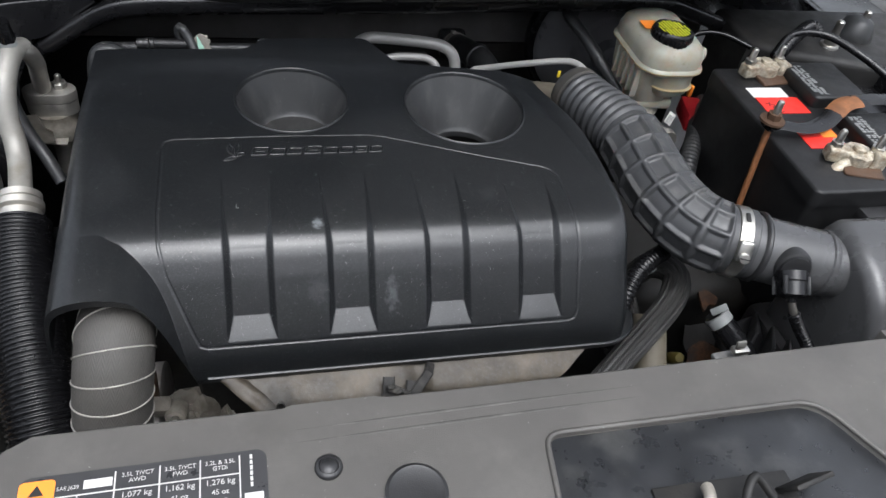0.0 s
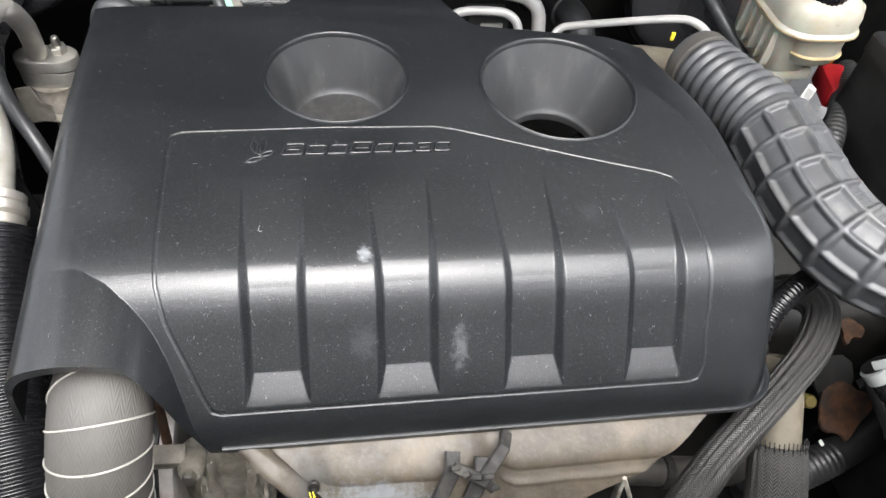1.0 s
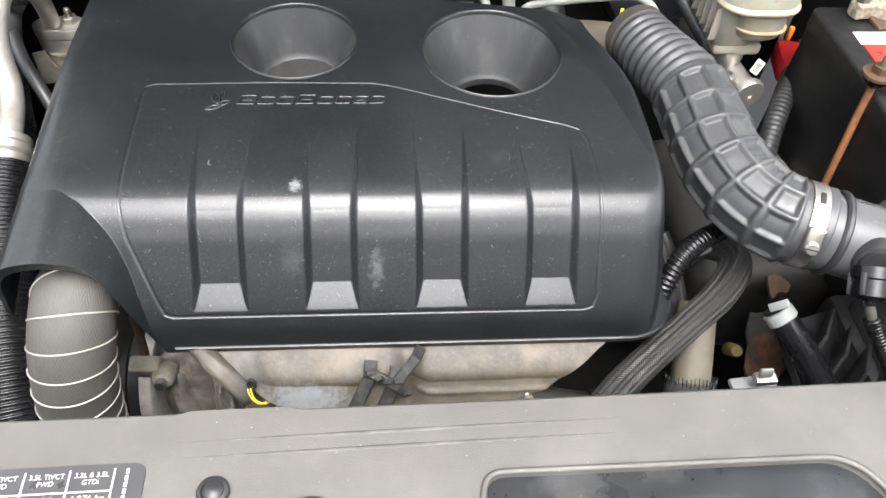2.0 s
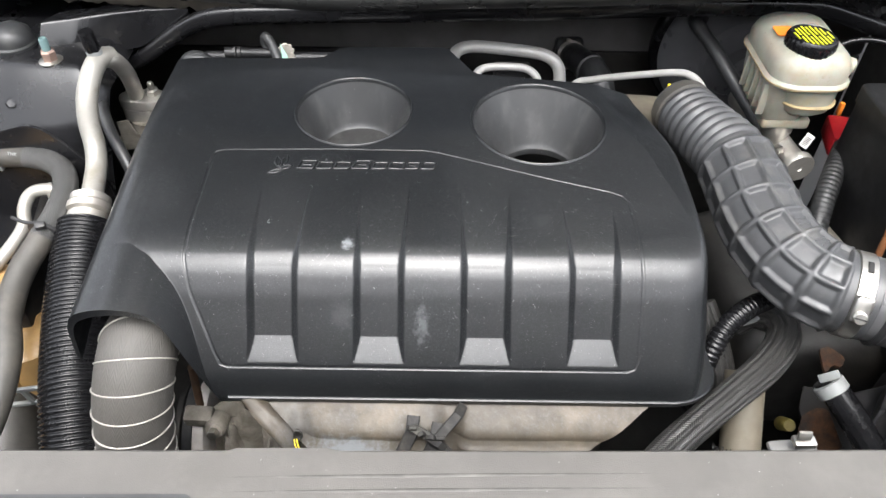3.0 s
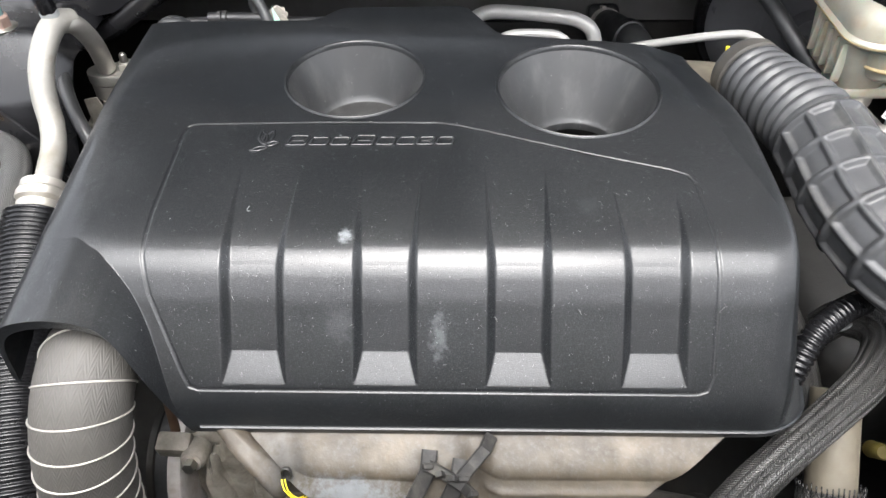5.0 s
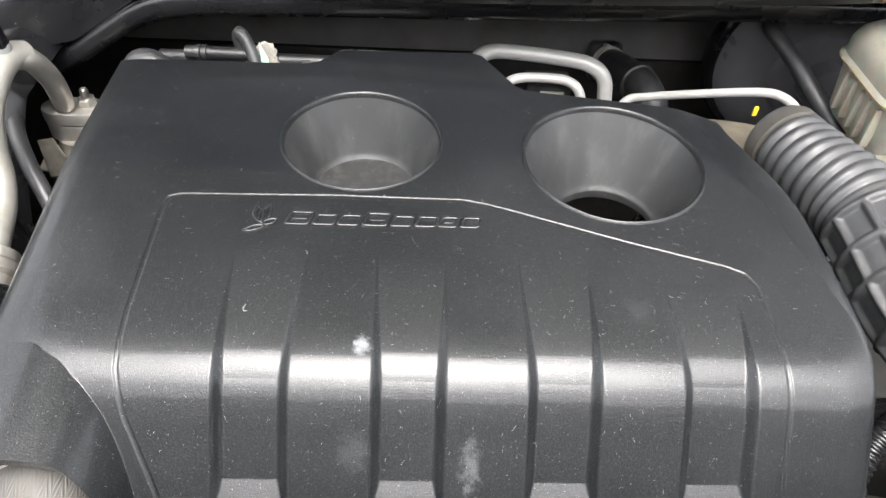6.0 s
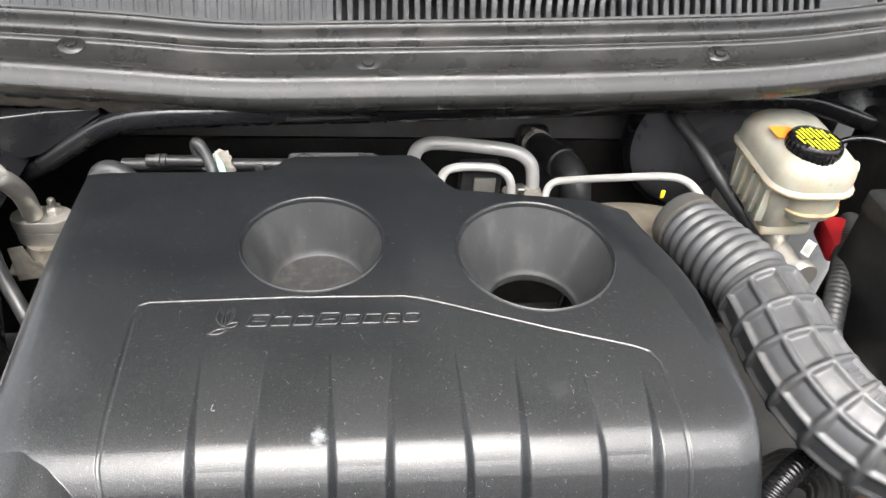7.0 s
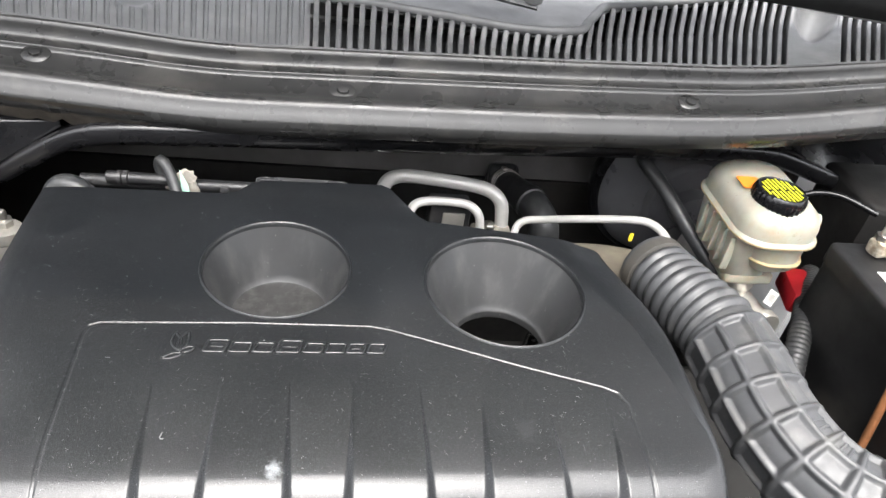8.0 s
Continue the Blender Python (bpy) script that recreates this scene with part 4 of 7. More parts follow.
def raised_sign():
    """A raised blade emblem and eight slanted outline marks on the cover."""
    def loop(outline, z0):
        pts3 = [(x, y, z0 + 0.065 * (y - 0.19)) for x, y in outline]
        return pts3 + pts3[:2]

    spans = [(-0.0905, 0.0165, 0.0105), (-0.072, 0.0155, 0.0085), (-0.055, 0.0155, 0.0085), (-0.0375, 0.0175, 0.0105), (-0.018, 0.0150, 0.0085), (-0.0015, 0.0150, 0.0085), (0.0145, 0.0140, 0.0085), (0.030, 0.0140, 0.0085)]
    for k, (x, w, h) in enumerate(spans):
        y = 0.1840 + (x + 0.09) * 0.012
        h = h * 1.22
        s = 0.30

        def slant(inset):
            o = rounded(inset, inset, w - inset, h - inset, max(0.0008, 0.0024 - inset), 3)
            return [(x + px + s * py, y + py) for px, py in o]
        hose("raised_mark", loop(slant(0.0008), 0.9890), 0.0014, COVER, cover, "raised outline mark", seg=8, step=0.001, sharp=0)
        if k in (0, 3, 6):
            hose("raised_bar", [(x + 0.003 + s * h / 2, y + h / 2, 0.9887), (x + w - 0.003 + s * h / 2, y + h / 2, 0.9887)], 0.0008, COVER, cover, seg=8, step=0.002, sharp=0)
    for a, ln, wd, ox, oy in ((75, 0.019, 0.0032, -0.1065, 0.1850), (104, 0.016, 0.0034, -0.1068, 0.1860), (200, 0.014, 0.0022, -0.1035, 0.1825), (25, 0.011, 0.0022, -0.1055, 0.1840)):
        leaf = [(ln * u, wd * math.sin(math.pi * min(1, u * 1.02)) ** 0.8 * sgn) for sgn, us in ((1, (0, .15, .35, .6, .85, 1)), (-1, (.85, .6, .35, .15))) for u in us]
        m = pose(ox, oy, 0, 0, 0, a)
        hose("raised_blade", loop([tuple((m @ Vector((px, py, 0))).xy) for px, py in leaf], 0.9890), 0.0012, COVER, cover, "raised blade of the emblem", seg=8, step=0.001, sharp=0)


raised_sign()


def lint():
    t = thing("lint_thread", (-0.104, 0.111, 0.9845), "tiny pale curled thread lying on the cover", "lint")
    hose("thread", [(-0.1045, 0.1145, 0.9850), (-0.1053, 0.111, 0.9850), (-0.1045, 0.109, 0.9850), (-0.1028, 0.1095, 0.9850)], 0.0003, PALE, t, seg=6, step=0.001, sharp=0)
    # dust fibres fallen on the shell, lying on its surface
    from_shell = next(c for c in cover.children if c.name == "shell").data
    bvh = BVHTree.FromPolygons([v.co for v in from_shell.vertices], [p.vertices for p in from_shell.polygons])
    rnd = random.Random(8)
    verts, faces = [], []
    for _ in range(2400):
        x, y = rnd.uniform(-0.24, 0.27), rnd.uniform(0.01, 0.38)
        a, ln, bend = rnd.uniform(0, 6.28), rnd.choice((0.0004, 0.0005, 0.0006, 0.0006, 0.0008, 0.001, 0.0018, 0.0028)), rnd.uniform(-2.4, 2.4)
        row = []
        for k in range(4):
            px, py = x + math.cos(a + bend * k / 3) * ln * k / 3, y + math.sin(a + bend * k / 3) * ln * k / 3
            hit, nrm, _i, _d = bvh.ray_cast(Vector((px, py, 1.1)), Vector((0, 0, -1)))
            if hit is None or hit.z < 0.86:
                break
            row.append((hit + nrm * 0.00025, Vector((-math.sin(a), math.cos(a), 0)) * rnd.choice((0.00005, 0.00006, 0.00008, 0.00013))))
        if len(row) < 4:
            continue
        base = len(verts)
        for c, s in row:
            verts += [c - s, c + s, c + Vector((0, 0, 0.00015))]
        for k in range(3):
            for e in range(3):
                p, q = base + 3 * k + e, base + 3 * k + (e + 1) % 3
                faces.append((p, q, q + 3, p + 3))
    dust = raw("dust_fibres", verts, faces, FIBRE, None, sharp=0)
    tagged(dust, "scattered pale dust fibres on the engine cover", "dust", kind="stuff")


lint()


# ---- air intake ----
def air_duct():
    t = thing("air_intake_duct", (0.37, 0.15, 0.89), "black ribbed rubber air intake duct with bellows, dusty on top", "air duct")
    path = [(0.327, 0.353, 0.958), (0.341, 0.300, 0.961), (0.359, 0.249, 0.962), (0.366, 0.201, 0.956), (0.371, 0.155, 0.948), (0.386, 0.113, 0.941), (0.409, 0.086, 0.938), (0.445, 0.070, 0.937)]
    pts, s = glide(path, 0.0015)
    L = s[-1]
    bell = 0.112
    ribs = [bell + 0.010, bell + 0.041, bell + 0.072, bell + 0.103, bell + 0.134, bell + 0.163, bell + 0.184]
    lines = [radians(a) for a in range(-175, 180, 36)]

    def radius(k):
        d = k * L
        if d < bell:
            return 0.0300 + 0.004 * d / bell
        return 0.0362 + 0.0015 * min(1.0, (d - bell) / 0.06)

    def wave(d, a):
        if d < bell:
            return 0.0046 * (abs(math.sin(math.pi * (d - 0.018) / 0.0115)) ** 0.8 if d > 0.018 else 0.6)
        w = 0.0
        for q in ribs:
            w = max(w, math.exp(-((d - q) / 0.0031) ** 4))
        if ribs[0] < d < ribs[-1]:
            for b in lines:
                diff = abs((a - b + math.pi) % (2 * math.pi) - math.pi) * 0.038
                w = max(w, math.exp(-(diff / 0.0029) ** 4))
        if d > ribs[-1]:
            w = 0.35
        return 0.0044 * w

    hose("bellows", [tuple(p) for p in path], radius, DUCT, t, seg=168, step=0.0013, wave=wave, sharp=0)
    a, b = Vector(pts[3]), Vector(pts[12])
    part("collar", lathe([(0.033, 0.0), (0.0355, 0.002), (0.0355, 0.012), (0.033, 0.014)], aim(a, b), 48), BROWNHOSE, t, "dusty tan collar at the mouth of the duct")
    # small moulded marks on two of the fields
    tang, fr = frames_along(pts)
    for d0, rows_ in ((bell + 0.119, 2), (bell + 0.149, 2)):
        for k in range(rows_):
            i = int((d0 + (k - 0.5) * 0.0085) / 0.0015)
            a = radians(-13)
            out = math.cos(a) * fr[i][0] + math.sin(a) * fr[i][1]
            tv, ov = Vector(tang[i]), Vector(out)
            rot = Matrix((tv, ov.cross(tv), ov)).transposed().to_4x4()
            part("moulded_mark", box((0.0028, 0.015, 0.0010), Matrix.Translation(Vector(pts[i] + out * 0.0380)) @ rot, 0.0004, 1), DUCT, t, "raised moulded mark")
    a, b = Vector(pts[-16]), Vector(pts[-6])
    m = aim(a, b)
    clamp = part("hose_clamp", lathe([(0.0395, -0.001), (0.0408, 0.0), (0.0408, 0.0135), (0.0395, 0.0145)], m, 64), STEEL, t, "bright steel worm-drive hose clamp")
    n = Vector((-0.10, -0.90, 0.42)).normalized()
    ax = (b - a).normalized()
    n = (n - n.dot(ax) * ax).normalized()
    side = ax.cross(n)
    at = a + ax * 0.0068 + n * 0.0430
    rot = Matrix((ax, side, n)).transposed().to_4x4()
    part("screw_housing", box((0.0155, 0.026, 0.008), Matrix.Translation(at) @ rot, 0.0032, 3), STEEL, clamp)
    part("screw", lathe([(0.0062, -0.003), (0.0062, 0.0024), (0.0050, 0.0036)], Matrix.Translation(at + n * 0.004 + side * 0.006) @ rot, 20), STEEL, clamp)
    part("screw_slot", box((0.0105, 0.0014, 0.0008), Matrix.Translation(at + n * 0.0077 + side * 0.006) @ rot, 0.0002, 1), DARK, clamp)
    n2 = (n * 0.55 - side * 0.83).normalized() if (n * 0.55 - side * 0.83).z > (n * 0.55 + side * 0.83).z else (n * 0.55 + side * 0.83).normalized()
    part("band_slot", box((0.005, 0.012, 0.0016), Matrix.Translation(a + ax * 0.007 + n2 * 0.0409) @ Matrix((ax, n2.cross(ax), n2)).transposed().to_4x4(), 0.0006), DARK, clamp)
    return t


air_duct()


def airbox():
    t = thing("air_filter_box", (0.62, 0.0, 0.80), "black plastic air filter box with outlet tube and sensor", "air filter box")
    hose("outlet_tube", [(0.436, 0.072, 0.937), (0.47, 0.060, 0.934), (0.516, 0.045, 0.930), (0.56, 0.030, 0.928)], 0.0368, LIDGREY, t, seg=48)
    part("tube_flange", lathe([(0.0385, 0), (0.0405, 0.002), (0.0405, 0.005), (0.0385, 0.007)], aim((0.450, 0.0675, 0.936), (0.48, 0.057, 0.934)), 48), PLASTIC, t)
    # the lid in section from back to front, drawn out along x, its near end rounded
    sect = [(-0.078, 0.80), (-0.074, 0.955), (-0.066, 0.972), (-0.052, 0.979), (-0.02, 0.977), (0.012, 0.968), (0.04, 0.95), (0.062, 0.922), (0.078, 0.885), (0.088, 0.84), (0.092, 0.80)]
    turn = Matrix(((0, 0, -1, 0.83), (-1, 0, 0, 0), (0, 1, 0, 0), (0, 0, 0, 1)))
    part("lid", prism(sect, 0.0, 0.297, turn, 0.016, 5), LIDGREY, t, "smooth satin grey-black lid")
    part("lower_case", box((0.30, 0.22, 0.22), pose(0.67, -0.02, 0.70), 0.01), PLASTIC, t)
    # flow sensor on the tube
    stem = part("sensor_boss", lathe([(0.0205, -0.012), (0.0205, 0.004), (0.0190, 0.008), (0.0165, 0.009), (0.0165, 0.013)], aim((0.474, 0.028, 0.944), (0.466, -0.004, 0.950)), 36), PLASTIC, t)
    m = aim((0.4715, 0.0205, 0.9415), (0.4655, -0.013, 0.914))
    part("sensor_plug", lathe([(0.0175, 0.0), (0.0175, 0.010), (0.0160, 0.0115), (0.0160, 0.026), (0.0120, 0.0285), (0.0060, 0.030), (0.0050, 0.034)], m, 12), TUBEBLACK, stem, "black round plug")
    for a in (40, 140, 220, 320):
        part("plug_rib", box((0.004, 0.0045, 0.020), m @ pose(0, 0, 0, 0, 0, a) @ pose(0.0172, 0, 0.016), 0.001), PLASTIC, stem)
    part("plug_clip", box((0.012, 0.004, 0.016), m @ pose(0, -0.0185, 0.012), 0.0012), PLASTIC, stem)
    part("tube_step", lathe([(0.0368, 0), (0.0382, 0.0015), (0.0382, 0.006), (0.0368, 0.008)], aim((0.523, 0.0425, 0.930), (0.56, 0.030, 0.928)), 48), LIDGREY, t)
    return t


airbox()


def sensor_wire():
    t = thing("sensor_wire", (0.49, -0.05, 0.87), "black convoluted tube with a taped end leaving the sensor plug", "cable")
    hose("taped_end", [(0.468, 0.002, 0.925), (0.470, -0.006, 0.915), (0.475, -0.012, 0.905)], 0.0046, BROWNHOSE, t, seg=12)
    hose("tube", [(0.473, -0.011, 0.908), (0.483, -0.020, 0.892), (0.494, -0.032, 0.876), (0.502, -0.05, 0.858), (0.505, -0.08, 0.82)], 0.0055, TUBEBLACK, t, seg=14, step=0.0008, wave=rings(0.0036, 0.0018), sharp=0)
    return t


sensor_wire()


# ---- brake fluid reservoir and what is round it ----
def brake_reservoir():
    t = thing("brake_fluid_reservoir", (0.49, 0.44, 0.87), "yellowed white brake fluid reservoir with a ribbed black cap", "fluid reservoir")

    def loft(levels, m=None):
        bm = bmesh.new()
        ringset = []
        for x0, y0, x1, y1, r, z in levels:
            ringset.append([bm.verts.new((x, y, z)) for x, y in rounded(x0, y0, x1, y1, r, 6)])
        for a, b in zip(ringset[:-1], ringset[1:]):
            for i in range(len(a)):
                bm.faces.new((a[i], a[(i + 1) % len(a)], b[(i + 1) % len(a)], b[i]))
        bm.faces.new(ringset[0][::-1])
        bm.faces.new(ringset[-1])
        bmesh.ops.recalc_face_normals(bm, faces=bm.faces[:])
        return bm
    x0, y0, x1, y1 = 0.449, 0.384, 0.545, 0.524
    part("upper_tank", loft([(x0 + .006, y0 + .006, x1 - .006, y1 - .006, .028, .948), (x0, y0, x1, y1, .032, .953), (x0 - .0035, y0 - .0035, x1 + .0035, y1 + .0035, .035, .9555), (x0 - .0035, y0 - .0035, x1 + .0035, y1 + .0035, .035, .9585),
                             (x0, y0, x1, y1, .032, .962), (x0, y0, x1, y1, .032, .975), (x0 + .004, y0 + .004, x1 - .004, y1 - .004, .030, .986), (x0 + .013, y0 + .013, x1 - .013, y1 - .013, .024, .994),
                             (x0 + .03, y0 + .03, x1 - .03, y1 - .03, .015, .998)]), NYLON, t)
    part("lower_tank", loft([(x0 + .042, y0 + .030, x1 - .022, y1 - .04, .012, .905), (x0 + .034, y0 + .016, x1 - .014, y1 - .03, .02, .909), (x0 + .026, y0 + .006, x1 - .006, y1 - .02, .026, .918), (x0 + .022, y0 + .004, x1 - .004, y1 - .012, .028, .930), (x0 + .016, y0 + .004, x1 - .004, y1 - .010, .028, .952)]), NYLON, t)
    part("seam", loft([(x0 + .024, y0 + .003, x1 - .004, y1 - .018, .027, .9255), (x0 + .022, y0 + .001, x1 - .002, y1 - .016, .028, .927), (x0 + .022, y0 + .001, x1 - .002, y1 - .016, .028, .9285), (x0 + .024, y0 + .003, x1 - .004, y1 - .018, .027, .930)]), NYLONSEAM, t, "brown-stained moulded seam")
    part("upper_seam", loft([(x0 - .0042, y0 - .0042, x1 + .0042, y1 + .0042, .0355, .9562), (x0 - .0042, y0 - .0042, x1 + .0042, y1 + .0042, .0355, .9578)]), NYLONSEAM, t, "brown-stained moulded seam")
    for i in range(5):
        part("side_rib", box((0.010, 0.0035, 0.044), pose(0.4525, 0.408 + 0.0175 * i, 0.928), 0.0015), NYLON, t)
    part("rear_chamber", loft([(0.459, 0.41, 0.51, 0.50, 0.01, 0.894), (0.457, 0.404, 0.51, 0.505, 0.012, 0.900), (0.451, 0.398, 0.51, 0.508, 0.014, 0.952)]), NYLON, t)
    part("foot_plate", box((0.062, 0.050, 0.016), pose(0.492, 0.430, 0.892), 0.005, 3), NYLON, t)
    part("neck", lathe([(0.018, 0.845), (0.018, 0.868), (0.021, 0.872), (0.021, 0.886)], pose(0.492, 0.428, 0), 28), ALU, t, "dull aluminium neck")
    part("spout", lathe([(0.011, 0), (0.011, 0.012), (0.008, 0.014)], aim((0.545, 0.43, 0.966), (0.565, 0.425, 0.962)), 20), NYLON, t)
    # cap
    m = pose(0.4915, 0.4235, 0.987, 0, 2) @ Matrix.Diagonal((0.93, 0.93, 0.9, 1))
    cap = part("cap", lathe([(0.029, -0.004), (0.0305, 0.0), (0.0325, 0.004), (0.0325, 0.0165), (0.0308, 0.0215), (0.0285, 0.0235), (0.0275, 0.0225), (0.004, 0.0225)], m, 96,
                            lambda a, i: 1.0 - (0.028 if (a * 32 / (2 * math.pi)) % 1 < 0.35 and 2 <= i <= 4 else 0.0)), TUBEBLACK, t, "black ribbed screw cap")
    for j in range(9):
        x = -0.0228 + j * 0.0057
        half = math.sqrt(max(0.0, 0.0245 ** 2 - x * x))
        gap = 0.0028 if j != 4 else 0.0022
        for y0_, y1_ in ((-half, -gap), (gap * 0.4, half)) if j % 2 else ((-half, half * 0.92),):
            bm = prism([(x - 0.0013, y0_), (x + 0.0013, y0_), (x + 0.0013, y1_), (x - 0.0013, y1_)], 0.0225, 0.0229, m @ pose(0, 0, 0, 0, 0, 8))
            part("printed_bar", bm, YELLOW, cap, "yellow printed bar", smooth=False)
    plate("label", 0.458, 0.440, 0.484, 0.464, 0.9972, ORANGE, t, 0.0008, 0.003, "orange warning label")
    part("level_switch", box((0.03, 0.05, 0.018), pose(0.545, 0.46, 0.915), 0.003), PLASTIC, t)
    t.location += Vector((0.001, 0.002, 0.004))
    return t


brake_reservoir()


def master_cylinder():
    t = thing("brake_master_cylinder", (0.495, 0.46, 0.84), "dull aluminium brake master cylinder with a barcode tag", "brake cylinder")
    part("body", lathe([(0.003, 0.0015), (0.004, 0.0), (0.0195, 0.0), (0.0205, 0.0015), (0.0205, 0.011), (0.015, 0.014), (0.015, 0.13), (0.022, 0.14), (0.022, 0.17)], aim((0.514, 0.372, 0.852), (0.486, 0.55, 0.856)), 32), ALU, t)
    part("port", lathe([(0.012, 0), (0.012, 0.018), (0.008, 0.02)], aim((0.497, 0.44, 0.858), (0.497, 0.43, 0.885)), 20), ALU, t)
    hexbolt("bleed_nut", (0.492, 0.40, 0.862), (0.472, 0.385, 0.868), 0.008, 0.014, STEEL, t)
    hexbolt("bleed_nut", (0.494, 0.425, 0.850), (0.466, 0.41, 0.855), 0.008, 0.016, STEEL, t)
    tag = part("tag", box((0.011, 0.020, 0.0012), pose(0.520, 0.392, 0.882, 35, 18, -35), 0.0004, 1), PRINT, t, "white barcode tag")
    for i in range(6):
        part("code_bar", box((0.008, 0.0010, 0.0005), pose(0.520, 0.392, 0.882, 35, 18, -35) @ pose(0, -0.007 + i * 0.0022, 0.0009), 0), DARK, tag, smooth=False)
    return t


master_cylinder()


def brake_booster():
    t = thing("brake_booster", (0.47, 0.63, 0.75), "large round black brake booster on the bulkhead", "brake booster")
    m = aim((0.500, 0.672, 0.872), (0.502, 0.50, 0.868))
    part("rim", lathe([(0.120, 0.0), (0.1275, 0.006), (0.1295, 0.018), (0.126, 0.026), (0.120, 0.030)], m, 64), PAINT, t, "gloss black crimped rim")
    part("dome", lathe([(0.119, 0.028), (0.112, 0.040), (0.094, 0.052), (0.078, 0.058), (0.062, 0.060), (0.056, 0.068), (0.030, 0.072)], m, 64), SATIN, t, "satin black dome")
    part("hub", lathe([(0.029, 0.070), (0.028, 0.095), (0.024, 0.098)], m, 32), SATIN, t)
    return t


brake_booster()


def silver_pipes():
    t = thing("refrigerant_pipe", (0.2, 0.56, 0.86), "bent bright aluminium pipe crossing behind the engine cover", "pipe")
    hose("tube", [(0.060, 0.515, 0.895), (0.066, 0.548, 0.909), (0.080, 0.562, 0.913), (0.105, 0.564, 0.914), (0.170, 0.556, 0.912), (0.198, 0.551, 0.908), (0.214, 0.545, 0.896), (0.219, 0.540, 0.872), (0.221, 0.538, 0.84)], 0.0087, BRIGHT, t, seg=20, step=0.003)
    t2 = thing("heater_pipe", (0.14, 0.43, 0.87), "slim bent aluminium pipe below the larger one", "pipe")
    hose("tube", [(0.090, 0.475, 0.890), (0.097, 0.508, 0.903), (0.114, 0.520, 0.907), (0.150, 0.520, 0.908), (0.170, 0.518, 0.905), (0.182, 0.513, 0.894), (0.186, 0.51, 0.87), (0.187, 0.51, 0.84)], 0.0055, BRIGHT, t2, seg=16, step=0.003)
    t3 = thing("vacuum_pipe", (0.30, 0.41, 0.92), "long slim aluminium pipe running to the intake duct", "pipe")
    hose("tube", [(0.228, 0.500, 0.855), (0.231, 0.512, 0.878), (0.240, 0.515, 0.889), (0.256, 0.508, 0.897), (0.30, 0.478, 0.922), (0.345, 0.448, 0.945), (0.362, 0.432, 0.951), (0.371, 0.412, 0.949), (0.375, 0.397, 0.938), (0.377, 0.39, 0.91)], 0.0047, BRIGHT, t3, seg=16, step=0.003)
    t4 = thing("pipe_joint", (0.185, 0.45, 0.86), "small cast joint block under the aluminium pipes", "pipe joint")
    part("block", box((0.052, 0.024, 0.028), pose(0.205, 0.53, 0.852), 0.005), CAST, t4)
    hexbolt("joint_bolt", (0.200, 0.525, 0.866), (0.200, 0.525, 0.93), 0.008, 0.010, STEEL, t4)
    t5 = thing("relay_box", (0.14, 0.47, 0.86), "small black connector with a grey metal face", "connector")
    part("housing", box((0.052, 0.03, 0.055), pose(0.150, 0.545, 0.868), 0.004), PLASTIC, t5)
    part("face", box((0.028, 0.004, 0.024), pose(0.154, 0.528, 0.874), 0.0015), ALU, t5, "grey metal face")


silver_pipes()


def heater_hose():
    t = thing("heater_hose", (0.27, 0.62, 0.80), "black rubber heater hose with spring clamp leaving the bulkhead", "hose")
    hose("rubber", [(0.250, 0.718, 0.820), (0.2567, 0.70, 0.829), (0.2593, 0.66, 0.8455), (0.272, 0.61, 0.8576), (0.279, 0.578, 0.861), (0.285, 0.560, 0.848), (0.288, 0.55, 0.81), (0.29, 0.545, 0.75)], 0.0205, RUBBER, t, seg=28)
    m = aim((0.2575, 0.694, 0.832), (0.2593, 0.66, 0.8455))
    part("wall_grommet", box((0.046, 0.054, 0.012), m @ pose(0, 0, -0.012), 0.01, 3), RUBBER, t)
    for k in (0.006, 0.013, 0.020):
        part("clamp_wire", lathe([(0.0208, 0), (0.0222, 0.0008), (0.0222, 0.0022), (0.0208, 0.003)], m @ pose(0, 0, k, 7 * (k - 0.013) / 0.007), 32), WIRE, t)
    part("clamp_ear", box((0.006, 0.004, 0.016), m @ pose(-0.006, 0.0235, 0.014), 0.001), WIRE, t)
    part("end_sleeve", lathe([(0.0205, 0), (0.0235, 0.002), (0.0235, 0.014), (0.0205, 0.016)], aim((0.2715, 0.612, 0.8572), (0.279, 0.578, 0.862)), 28), RUBBER, t)
    part("paint_dot", lathe([(0.003, 0), (0.003, 0.0012), (0.002, 0.0016)], aim((0.2880, 0.566, 0.8715), (0.289, 0.55, 0.885)), 8), GREEN, t, "green paint mark")
    t2 = thing("vacuum_hose", (0.42, 0.50, 0.87), "thin black rubber hose sloping down past the booster", "hose")
    hose("rubber", [(0.425, 0.610, 0.938), (0.412, 0.600, 0.945), (0.408, 0.584, 0.944), (0.428, 0.55, 0.926), (0.452, 0.508, 0.899), (0.478, 0.460, 0.870), (0.497, 0.42, 0.84)], 0.0098, RUBBER, t2, seg=16)
    part("end_fitting", lathe([(0.009, 0), (0.011, 0.002), (0.011, 0.012), (0.008, 0.016)], aim((0.412, 0.44, 0.890), (0.405, 0.425, 0.905)), 16), STEEL, t2)


heater_hose()


